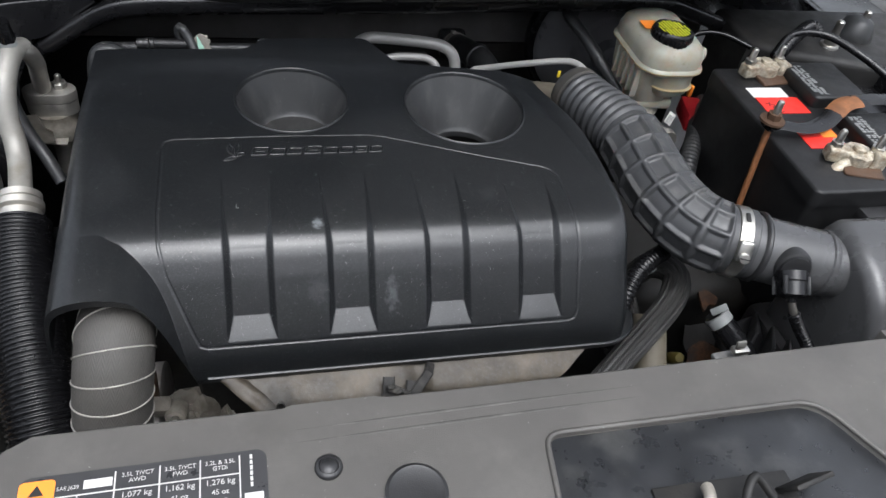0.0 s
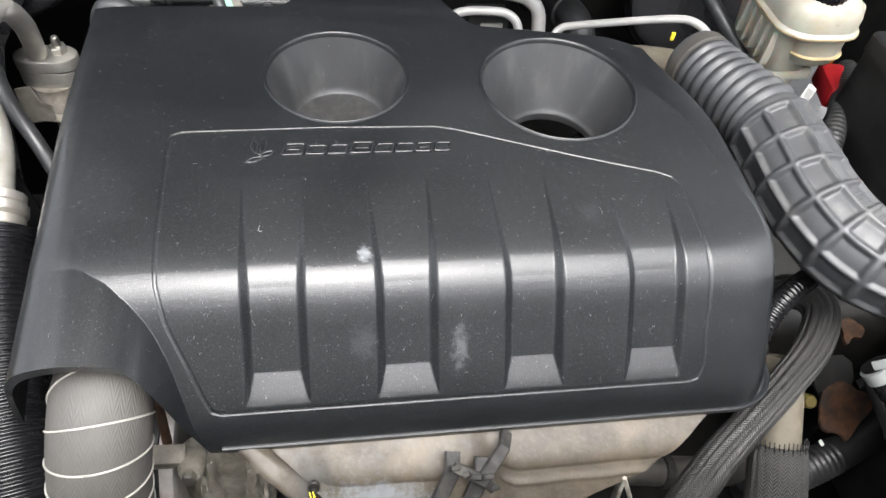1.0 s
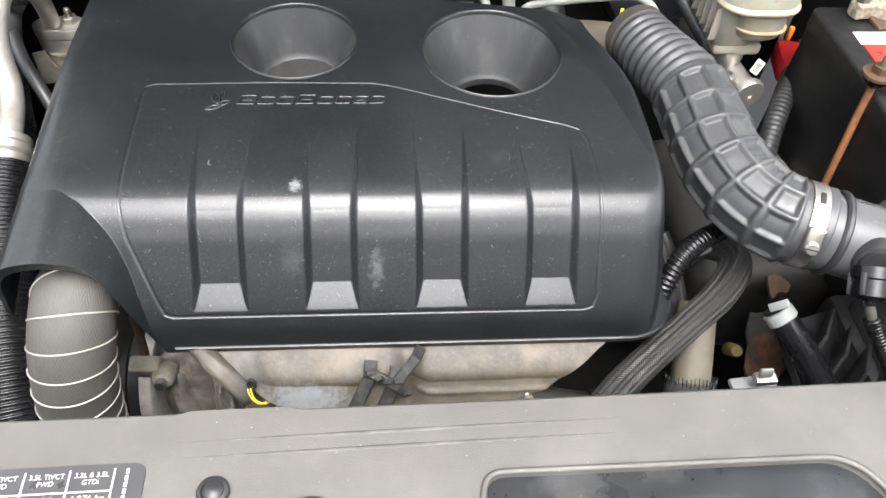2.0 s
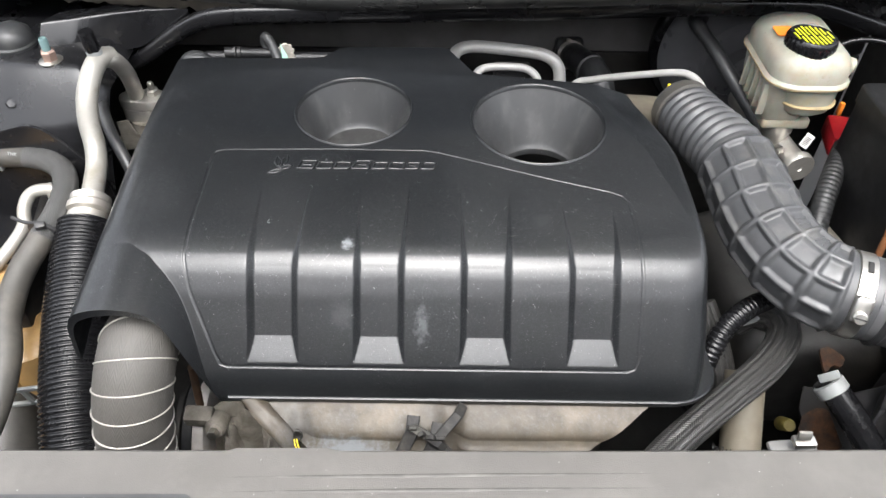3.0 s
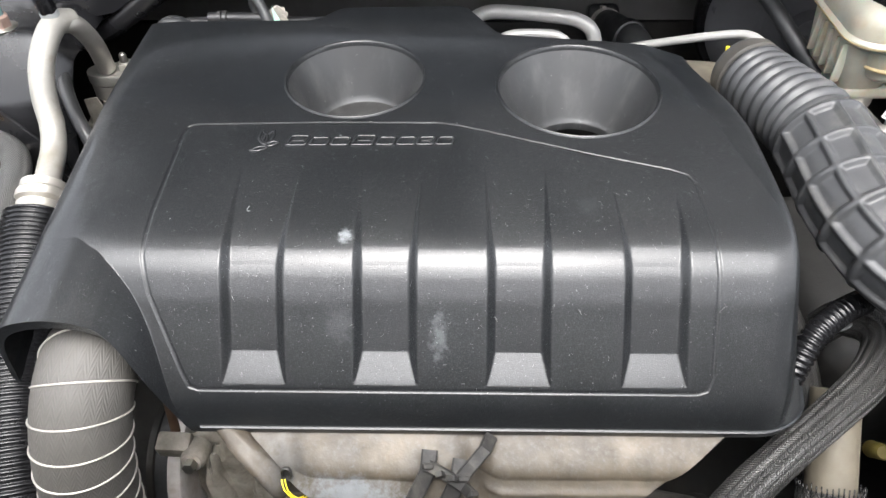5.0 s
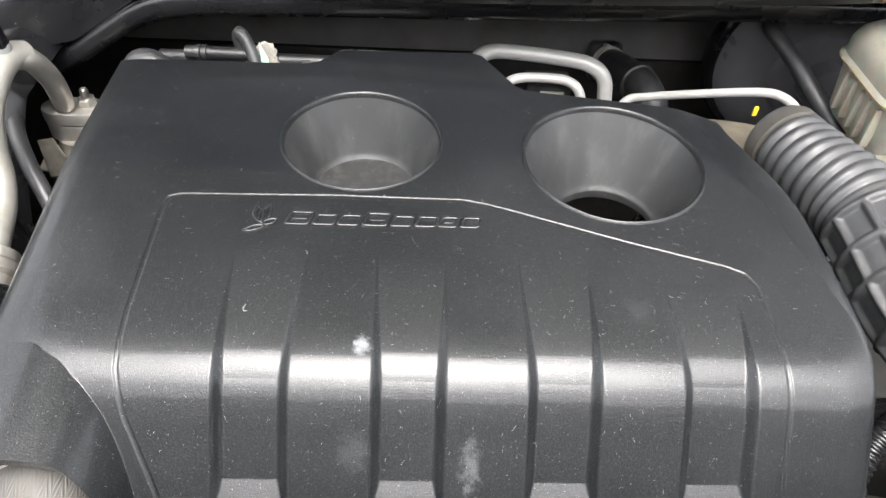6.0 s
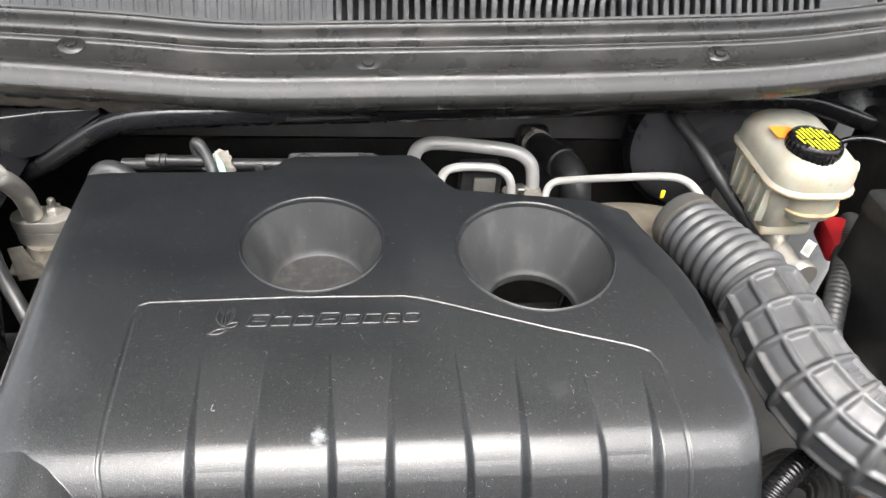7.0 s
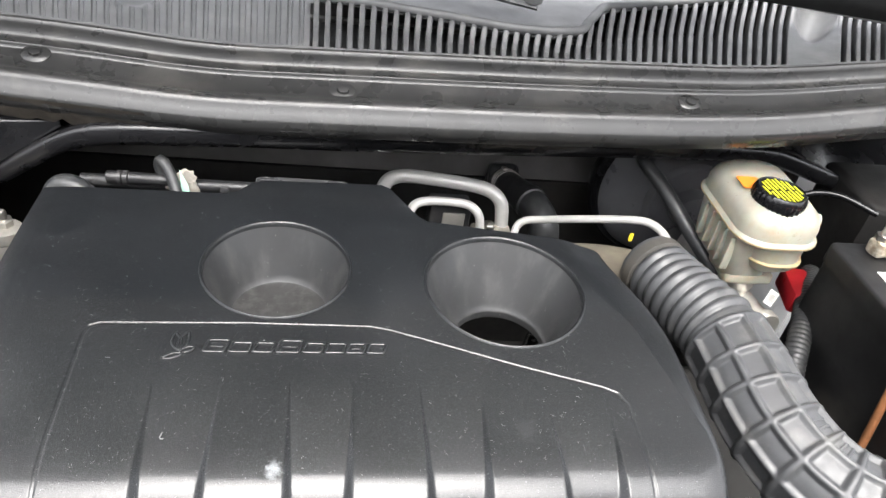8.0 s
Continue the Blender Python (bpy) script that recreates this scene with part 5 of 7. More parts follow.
def behind_cover():
    """Clutter that shows between the cover and the bulkhead."""
    t = thing("wiring_harness", (-0.16, 0.44, 0.92), "black taped wiring harness with clips behind the cover", "wiring harness")
    hose("trunk", [(-0.25, 0.455, 0.955), (-0.20, 0.452, 0.957), (-0.14, 0.452, 0.957), (-0.08, 0.455, 0.955), (0.0, 0.46, 0.95)], 0.0066, PLASTIC, t, seg=14)
    hose("sleeve", [(-0.222, 0.446, 0.966), (-0.17, 0.445, 0.966), (-0.15, 0.446, 0.965)], 0.006, PLASTIC, t, seg=12)
    for x in (-0.212, -0.206):
        part("joint", lathe([(0.0075, 0), (0.0075, 0.004), (0.006, 0.005)], aim((x, 0.4455, 0.966), (x + 0.02, 0.4455, 0.966)), 16), PLASTIC, t)
    hose("loop", [(-0.166, 0.45, 0.96), (-0.172, 0.452, 0.978), (-0.168, 0.448, 0.987), (-0.159, 0.440, 0.975), (-0.150, 0.425, 0.955)], 0.0058, RUBBER, t, seg=12)
    part("foil_clip", lumpy((-0.149, 0.444, 0.963), (0.0145, 0.004, 0.0155), 2.7, 0.5), CAST, t, "crumpled foil clip")
    part("buckle", box((0.010, 0.004, 0.014), pose(-0.108, 0.444, 0.955, -15), 0.002), PLASTIC, t)
    tag = thing("paper_tag", (-0.148, 0.432, 0.95), "small pale green pointed paper tag", "tag")
    part("sheet", prism([(-0.003, 0), (0.0065, 0), (0.0035, 0.016), (-0.0035, 0.032)], 0, 0.0008, pose(-0.1465, 0.4365, 0.950, 80, 0, 6)), GREEN, tag, smooth=False)
    t2 = thing("breather_hose", (-0.25, 0.41, 0.90), "grey rubber breather hose arching behind the cover corner", "hose")
    hose("rubber", [(-0.272, 0.42, 0.88), (-0.271, 0.422, 0.93), (-0.265, 0.424, 0.960), (-0.252, 0.424, 0.968), (-0.236, 0.42, 0.960), (-0.222, 0.41, 0.94)], 0.011, RUBBER, t2, seg=18)
    t3 = thing("coil_housing", (-0.03, 0.44, 0.93), "flat black plastic housing behind the cover", "housing")
    part("lid", box((0.098, 0.03, 0.05), pose(-0.030, 0.447, 0.944), 0.006), LIDGREY, t3)
    t4 = thing("intake_cover", (0.28, 0.38, 0.88), "dusty brown-grey cast housing behind the cover", "housing")
    part("casting", lathe([(0.07, -0.03), (0.078, -0.02), (0.078, 0.0), (0.066, 0.006), (0.03, 0.008)], pose(0.285, 0.385, 0.928, -6) @ Matrix.Diagonal((1.1, 0.5, 1, 1)), 40), TANHOSE, t4)
    part("yellow_marker", box((0.0045, 0.003, 0.010), pose(0.334, 0.418, 0.942), 0.001), YWIRE, t4, "yellow marker clip")


behind_cover()


# ---- engine below the cover ----
def engine_block():
    t = thing("engine_block", (0.03, 0.2, 0.40), "grimy dark cast engine block under the cover", "engine")
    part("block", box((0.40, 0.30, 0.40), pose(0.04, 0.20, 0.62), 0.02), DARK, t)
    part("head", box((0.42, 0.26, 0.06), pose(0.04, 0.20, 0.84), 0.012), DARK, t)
    part("filler_pipe", lathe([(0.012, 0), (0.012, 0.02), (0.008, 0.024), (0.008, 0.04)], aim((0.142, 0.30, 0.868), (0.150, 0.27, 0.895)), 16), CAST, t)
    hose("inner_cable", [(0.10, 0.29, 0.872), (0.15, 0.285, 0.882), (0.20, 0.30, 0.872), (0.22, 0.33, 0.87)], 0.009, TUBEBLACK, t, seg=12)
    return t


engine_block()


def heat_shield():
    t = thing("manifold_heat_shield", (0.06, -0.02, 0.74), "tan tarnished sheet metal heat shield under the cover lip", "heat shield")
    bottom = table([(-0.125, 0.866), (-0.110, 0.858), (-0.083, 0.846), (-0.069, 0.840), (-0.049, 0.8315), (-0.03, 0.8305), (0.007, 0.829), (0.025, 0.820), (0.045, 0.811), (0.075, 0.805), (0.095, 0.807), (0.118, 0.8165), (0.1286, 0.823), (0.142, 0.829), (0.153, 0.8305), (0.171, 0.8345), (0.187, 0.8385), (0.205, 0.848), (0.2185, 0.855), (0.238, 0.8615), (0.250, 0.8665)])
    xs, ks = np.linspace(-0.122, 0.248, 260), np.linspace(0, 1, 90)
    verts, faces = [], []
    for x in xs:
        zb = float(smooth_table(bottom, x, 0.012))
        for k in ks:
            z = 0.868 + (zb - 0.868) * k
            y = 0.010 - 0.036 * math.sin(min(1.0, (0.868 - z) / 0.022) * math.pi / 2) - max(0.0, 0.846 - z) - 0.004 * math.exp(-((x - 0.02) / 0.07) ** 2) * k
            y += -0.0016 * math.exp(-((z - 0.8395) / 0.0020) ** 2) * (1 if x > 0.07 else 0.1) - 0.0010 * math.exp(-((z - 0.824) / 0.0025) ** 2) * (1 if x > 0.09 else 0)
            y += 0.010 * math.exp(-((x - 0.062) / 0.012) ** 2) + 0.008 * math.exp(-(((x + 0.074) / 0.010) ** 2 + ((z - 0.853) / 0.012) ** 2))
            y += 0.0009 * noise.noise(Vector((x * 40, z * 40, 3.0))) + 0.0004 * noise.noise(Vector((x * 110, z * 110, 7.0)))
            verts.append((x, y, z))
    m = len(ks)
    for i in range(len(xs) - 1):
        for k in range(m - 1):
            a = i * m + k
            faces.append((a, a + 1, a + m + 1, a + m))
    sheet = raw("sheet", verts, faces, SHIELD, t, sharp=0)
    solid = sheet.modifiers.new("thickness", "SOLIDIFY")
    solid.thickness = 0.0015
    fold = lambda s_, a: 1 / math.sqrt((math.cos(a) / 0.0042) ** 2 + (math.sin(a) / 0.0092) ** 2)
    hose("side_roll", [(-0.126, 0.008, 0.867), (-0.1145, -0.003, 0.8655), (-0.104, -0.0125, 0.862), (-0.095, -0.020, 0.857), (-0.087, -0.027, 0.849), (-0.081, -0.0305, 0.841), (-0.079, -0.030, 0.832)], 0.0, SHIELD, t, "folded end of the shield", seg=24, wave=lambda s_, a: fold(s_, a) * (1 + 0.10 * math.sin(3 * a + 90 * s_)))
    hexbolt("shield_bolt", (0.112, -0.064, 0.812), (0.112, -0.085, 0.835), 0.006, 0.006, STEEL, t)
    # the hole isn't cut: a dark ringed disc lies on the sheet
    part("grommet", lathe([(0.0046, -0.002), (0.0052, 0.0), (0.0046, 0.0012), (0.0034, 0.0004), (0.0030, -0.004), (0.001, -0.004)], aim((-0.074, -0.0275, 0.852), (-0.076, -0.06, 0.862)) @ Matrix.Diagonal((0.85, 1.2, 1, 1)), 24), DARK, t, "dark ringed disc in place of a hole")
    w = thing("yellow_wire", (-0.073, -0.03, 0.81), "pair of yellow wires passing through the shield", "wire")
    for d in (0.0, 0.0024):
        hose("strand", [(-0.0775 + d, -0.0300, 0.8490 + d * 0.4), (-0.0755 + d, -0.0355, 0.8455), (-0.0715 + d, -0.0385, 0.8415), (-0.0670 + d * 1.4, -0.0395, 0.8385), (-0.0635 + d * 1.4, -0.034, 0.832)], 0.00055, YWIRE, w, seg=8)
    return t


heat_shield()


def shield_straps():
    t = thing("strap_bracket", (0.045, -0.045, 0.74), "grimy metal straps bolted over the heat shield", "bracket")
    def bar(stations, w):
        """A flat bar with square edges, bent at its stations."""
        pts = [Vector(p) for p in stations]
        verts, faces = [], []
        for k, p in enumerate(pts):
            along = (pts[min(k + 1, len(pts) - 1)] - pts[max(k - 1, 0)]).normalized()
            side = along.cross(Vector((0, -0.6, 0.8))).normalized()
            up = side.cross(along)
            verts += [p + side * w * e + up * 0.0022 * f for e, f in ((-1, -1), (1, -1), (1, 0.6), (0.8, 1), (-0.8, 1), (-1, 0.6))]
        for k in range(len(pts) - 1):
            for e in range(6):
                faces.append((6 * k + e, 6 * k + (e + 1) % 6, 6 * k + 6 + (e + 1) % 6, 6 * k + 6 + e))
        faces += [tuple(range(6))[::-1], tuple(6 * len(pts) - 6 + e for e in range(6))]
        bm = bmesh.new()
        vs = [bm.verts.new(v) for v in verts]
        for f in faces:
            bm.faces.new([vs[q] for q in f])
        bmesh.ops.recalc_face_normals(bm, faces=bm.faces[:])
        return bm

    part("strap", bar([(0.0300, -0.016, 0.868), (0.0285, -0.030, 0.862), (0.020, -0.041, 0.848), (0.0011, -0.062, 0.816), (-0.010, -0.078, 0.79), (-0.014, -0.085, 0.76)], 0.0058), GRIME, t, smooth=False)
    part("strap", bar([(0.0525, -0.022, 0.867), (0.0505, -0.034, 0.860), (0.043, -0.044, 0.845), (0.0284, -0.063, 0.812), (0.020, -0.078, 0.785), (0.017, -0.085, 0.75)], 0.0062), GRIME, t, smooth=False)
    part("strap", bar([(0.0740, -0.004, 0.867), (0.0690, -0.018, 0.872), (0.0600, -0.028, 0.869), (0.0510, -0.036, 0.862)], 0.0046), GRIME, t, smooth=False)
    part("strap", bar([(0.0290, -0.029, 0.8695), (0.041, -0.034, 0.8665), (0.0530, -0.039, 0.860), (0.060, -0.040, 0.850)], 0.0040), GRIME, t, smooth=False)
    for x, y, z, r in ((0.029, -0.031, 0.872, 20), (0.046, -0.038, 0.868, -30), (0.0605, -0.041, 0.852, 40), (0.054, -0.037, 0.866, 10), (0.038, -0.036, 0.870, 60)):
        part("clip", box((0.0080, 0.004, 0.0055), pose(x, y, z, 25, r, r * 0.7), 0.0010), GRIME, t)
    return t


shield_straps()


def pulley():
    t = thing("belt_pulley", (-0.20, 0.085, 0.60), "belt pulley with a bright worn rim", "pulley")
    m = aim((-0.240, 0.085, 0.680), (-0.14, 0.085, 0.680))
    part("wheel", lathe([(0.03, 0), (0.055, 0.002), (0.064, 0.004), (0.064, 0.010), (0.060, 0.012), (0.060, 0.014)], m, 48), DARK, t)
    part("belt", lathe([(0.060, 0.013), (0.0672, 0.0135), (0.0672, 0.024), (0.060, 0.0245)], m, 56), RUBBER, t, "black ribbed belt")
    part("rim", lathe([(0.060, 0.0245), (0.0675, 0.025), (0.0682, 0.027), (0.0682, 0.037), (0.066, 0.0385), (0.050, 0.0385)], m, 56), WORN, t, "bright worn rim")
    return t


pulley()


def tensioner():
    t = thing("accessory_bracket", (-0.13, 0.0, 0.62), "dusty cast aluminium accessory bracket with bolts", "bracket")
    part("web", lumpy((-0.128, 0.0, 0.79), (0.040, 0.022, 0.085), 2.2, 0.30), CAST, t)
    part("arm", lumpy((-0.140, -0.016, 0.775), (0.014, 0.016, 0.085), 9.4, 0.30), CAST, t)
    part("rib", lumpy((-0.098, -0.018, 0.79), (0.012, 0.014, 0.060), 4.4, 0.35), CAST, t)
    part("foot", lumpy((-0.115, -0.01, 0.675), (0.046, 0.026, 0.045), 6.1, 0.35), CAST, t)
    part("boss", lathe([(0.011, 0), (0.011, 0.018), (0.009, 0.022)], aim((-0.150, -0.010, 0.857), (-0.152, -0.05, 0.872)), 24), CAST, t)
    hexbolt("boss_bolt", (-0.1505, -0.031, 0.865), (-0.152, -0.06, 0.876), 0.006, 0.008, STEEL, t)
    part("clip_block", box((0.030, 0.018, 0.020), pose(-0.170, -0.012, 0.864, 12, 4), 0.003), CAST, t)
    hose("rod", [(-0.171, -0.002, 0.87), (-0.1705, 0.004, 0.90), (-0.170, 0.008, 0.925)], 0.0042, RUST, t, seg=10)
    part("lug", lathe([(0.012, 0), (0.012, 0.012), (0.009, 0.014)], aim((-0.118, -0.020, 0.72), (-0.12, -0.06, 0.735)), 18), CAST, t)
    t.location += Vector((-0.032, 0.062, -0.105))
    t2 = thing("coolant_neck", (-0.06, -0.02, 0.66), "brown coolant neck with a black rubber end and spring clip", "pipe")
    hose("neck", [(-0.072, 0.0, 0.80), (-0.070, -0.012, 0.775), (-0.066, -0.022, 0.745)], 0.022, TANHOSE, t2, seg=24)
    hose("rubber_end", [(-0.067, -0.020, 0.752), (-0.062, -0.03, 0.72), (-0.055, -0.04, 0.66)], 0.025, RUBBER, t2, seg=24)
    part("spring_clip", box((0.04, 0.02, 0.014), pose(-0.098, -0.03, 0.705, 10, 15), 0.004), PALE, t2)
    t3 = thing("sensor_connector", (-0.01, -0.035, 0.73), "black plug with a pale tag below the heat shield", "connector")
    part("plug", box((0.080, 0.026, 0.020), pose(-0.020, -0.022, 0.793), 0.004), PLASTIC, t3)
    part("pale_tag", box((0.014, 0.006, 0.005), pose(-0.052, -0.034, 0.803), 0.001), WHITE, t3, "pale tag")
    hexbolt("plug_bolt", (-0.013, -0.028, 0.776), (-0.013, -0.07, 0.79), 0.0062, 0.007, STEEL, t3)
    t4 = thing("lower_bar", (-0.16, -0.06, 0.66), "dusty brown tube crossing low in the bay", "pipe")
    hose("tube", [(-0.30, -0.02, 0.60), (-0.20, -0.03, 0.67), (-0.13, -0.035, 0.65), (-0.05, -0.03, 0.60)], 0.022, BROWNHOSE, t4, seg=18)


tensioner()


# ---- hoses at the passenger end ----
def grey_hose():
    t = thing("sleeved_coolant_hose", (-0.215, -0.02, 0.70), "thick grey sleeved hose wound with pale wire", "hose")
    RH = 0.0335
    path = [(-0.215, 0.050, 0.905), (-0.2145, 0.030, 0.914), (-0.214, 0.012, 0.911), (-0.216, -0.006, 0.895), (-0.220, -0.020, 0.866), (-0.2245, -0.030, 0.824), (-0.229, -0.036, 0.775), (-0.233, -0.040, 0.72), (-0.235, -0.04, 0.62)]
    hose("sleeve", path, RH, GREYHOSE, t, seg=40, step=0.003)
    pts, s = glide(path, 0.0015)
    tang, fr = frames_along(pts)
    # the winding, a wire of its own for every turn
    pitch = 0.0195
    centre = lambda d: np.array([np.interp(d, s, pts[:, k]) for k in range(3)])
    across = lambda d, q: np.array([np.interp(d, s, np.array([f[q][k] for f in fr])) for k in range(3)])
    d0 = 0.006
    while d0 < s[-1] - 0.12:
        ring = []
        for q in range(33):
            d = d0 + pitch * q / 32
            a = 2 * math.pi * q / 32
            ring.append(tuple(centre(d) + RH * 1.012 * (math.cos(a) * across(d, 0) + math.sin(a) * across(d, 1))))
        hose("wire_turn", ring, 0.0008, WIRE, t, seg=6, step=0.005, sharp=0)
        d0 += pitch
    return t


grey_hose()


def ac_line():
    t = thing("refrigerant_line", (-0.33, 0.28, 0.90), "silver aluminium refrigerant line with black service cap and crimped hose", "refrigerant line")
    hose("pipe", [(-0.324, 0.358, 1.008), (-0.329, 0.345, 1.013), (-0.333, 0.326, 1.008), (-0.3365, 0.303, 0.990), (-0.337, 0.288, 0.965), (-0.333, 0.276, 0.945), (-0.329, 0.258, 0.932), (-0.3255, 0.236, 0.926), (-0.322, 0.212, 0.921)], 0.0112, PIPE, t, seg=24, step=0.003)
    hose("branch", [(-0.329, 0.345, 1.012), (-0.321, 0.357, 1.004), (-0.320, 0.372, 0.982), (-0.325, 0.388, 0.960), (-0.3285, 0.398, 0.933)], 0.0095, ALU, t, seg=20, step=0.003)
    m = aim((-0.331, 0.342, 1.013), (-0.3315, 0.337, 1.05))
    part("valve", lathe([(0.0085, 0), (0.0085, 0.014), (0.007, 0.016)], m, 20), PALE, t)
    part("service_cap", lathe([(0.0074, 0.013), (0.0086, 0.014), (0.0078, 0.035), (0.0070, 0.037)], m, 36, lambda a, i: 1.0 - 0.06 * (math.cos(a * 6) > 0.3)), TUBEBLACK, t, "black fluted service cap")
    for k, r in ((0.0, 0.0205), (0.010, 0.0225), (0.021, 0.0205), (0.031, 0.0225)):
        part("crimp_ring", lathe([(r - 0.004, -0.001), (r, 0.001), (r, 0.008), (r - 0.004, 0.0105)], aim(Vector((-0.3225, 0.214, 0.922)) + k * (Vector((-0.319, 0.165, 0.903)) - Vector((-0.3225, 0.214, 0.922))).normalized(), (-0.319, 0.165, 0.903)), 28), ALU, t)
    hose("convoluted_hose", [(-0.3195, 0.184, 0.911), (-0.3175, 0.155, 0.899), (-0.309, 0.101, 0.880), (-0.297, 0.045, 0.862), (-0.287, 0.0, 0.842), (-0.279, -0.04, 0.812), (-0.272, -0.075, 0.77), (-0.266, -0.10, 0.70)], lambda k: 0.0255 + 0.003 * min(1, k * 4), TUBEBLACK, t,
         "glossy black convoluted hose", seg=40, step=0.0007, wave=rings(0.0046, 0.0034), sharp=0)
    return t


ac_line()


def pipe_flange():
    t = thing("pipe_flange", (-0.325, 0.405, 0.90), "dull aluminium pipe flange block with a plated nut", "flange")
    c = (-0.324, 0.404)
    out = [(c[0] + px, c[1] + py) for px, py in [(0.020 * math.cos(a) + (0.010 if math.cos(a) > 0 else -0.010), 0.016 * math.sin(a)) for a in np.linspace(0, 2 * np.pi, 28, endpoint=False)]]
    part("upper_plate", prism(out, 0.926, 0.938, None, 0.002), ALU, t)
    part("lower_plate", prism([(x * 0.97 + c[0] * 0.03, y * 0.97 + c[1] * 0.03) for x, y in out], 0.908, 0.9245, None, 0.002), ALU, t)
    part("socket", lathe([(0.024, 0.872), (0.026, 0.876), (0.026, 0.895), (0.023, 0.900), (0.023, 0.908)], pose(c[0], c[1], 0), 28), CAST, t)
    hexbolt("nut", (-0.312, 0.408, 0.938), (-0.312, 0.408, 1.0), 0.0085, 0.007, STEEL, t)
    part("stud", lathe([(0.004, 0.944), (0.004, 0.953), (0.0025, 0.955)], pose(-0.312, 0.408, 0), 12), STEEL, t)
    part("bracket", box((0.05, 0.03, 0.004), pose(-0.335, 0.385, 0.885, 12, 10), 0.0015), CAST, t)
    part("lower_pipe", lathe([(0.011, 0), (0.011, 0.13)], aim((-0.322, 0.392, 0.76), (-0.324, 0.400, 0.88)), 18), ALU, t)
    tab = prism([(-0.349, -0.922), (-0.350, -0.880), (-0.322, -0.885), (-0.322, -0.900), (-0.330, -0.905), (-0.335, -0.925)], 0.0, 0.003, pose(0, 0.368, 0, -90), 0.0008)
    part("mounting_tab", tab, CAST, t, "thin pressed mounting tab")
    t.location.z -= 0.010
    t2 = thing("rubber_drain_hose", (-0.30, 0.33, 0.86), "thin black rubber hose running down behind the silver line", "hose")
    hose("rubber", [(-0.353, 0.362, 0.956), (-0.344, 0.337, 0.946), (-0.330, 0.313, 0.930), (-0.312, 0.290, 0.912), (-0.298, 0.272, 0.89)], 0.0070, RUBBER, t2, seg=14)


pipe_flange()


def braided_hose():
    t = thing("tank_hose", (-0.36, 0.15, 0.86), "braided rubber tank hose bending forward beside the wing", "hose")
    hose("rubber_end", [(-0.455, 0.272, 0.930), (-0.43, 0.270, 0.932), (-0.404, 0.268, 0.934)], 0.0120, BROWNHOSE, t, seg=22)
    letters("moulded_word", "TNK", pose(-0.418, 0.2590, 0.9440, 38, 0, -4), 0.0055, PALE, t, 0.0002)
    hose("braid", [(-0.408, 0.268, 0.934), (-0.385, 0.263, 0.933), (-0.363, 0.248, 0.930), (-0.352, 0.222, 0.926), (-0.351, 0.190, 0.920), (-0.358, 0.155, 0.912)], 0.0126, HOSEBRAID, t, "woven black braid over the hose", seg=28, step=0.003)
    hose("lower_hose", [(-0.357, 0.158, 0.913), (-0.366, 0.120, 0.902), (-0.364, 0.075, 0.890), (-0.352, 0.035, 0.878), (-0.350, -0.01, 0.862), (-0.362, -0.05, 0.84), (-0.39, -0.10, 0.80)], 0.0130, BROWNHOSE, t, seg=24)
    part("pale_clip", box((0.004, 0.020, 0.030), pose(-0.440, 0.270, 0.933), 0.002), PALE, t)
    tie = part("cable_tie", lathe([(0.0155, 0), (0.0168, 0.0008), (0.0168, 0.004), (0.0155, 0.005)], aim((-0.3555, 0.170, 0.9155), (-0.359, 0.150, 0.911)), 24), PLASTIC, t, "black cable tie")
    part("tie_head", box((0.010, 0.007, 0.007), pose(-0.352, 0.160, 0.930, 20, 0, 20), 0.0015), PLASTIC, tie)
    hose("tie_tail", [(-0.358, 0.165, 0.929), (-0.372, 0.167, 0.928), (-0.386, 0.172, 0.930)], 0.002, PLASTIC, tie, seg=8)
    t2 = thing("cooler_pipe", (-0.40, 0.18, 0.86), "bent silver aluminium pipe with threaded fitting", "pipe")
    hose("tube", [(-0.375, 0.246, 0.905), (-0.392, 0.244, 0.907), (-0.404, 0.238, 0.905), (-0.407, 0.222, 0.898), (-0.404, 0.205, 0.888), (-0.412, 0.185, 0.878), (-0.434, 0.15, 0.86)], 0.0070, PIPE, t2, seg=20, step=0.003)
    for k in range(3):
        part("thread_ring", lathe([(0.0080, 0), (0.0105, 0.001), (0.0105, 0.004), (0.0080, 0.005)], aim((-0.372 - 0.006 * k, 0.248, 0.901), (-0.40, 0.244, 0.904)), 24), ALU, t2)


braided_hose()


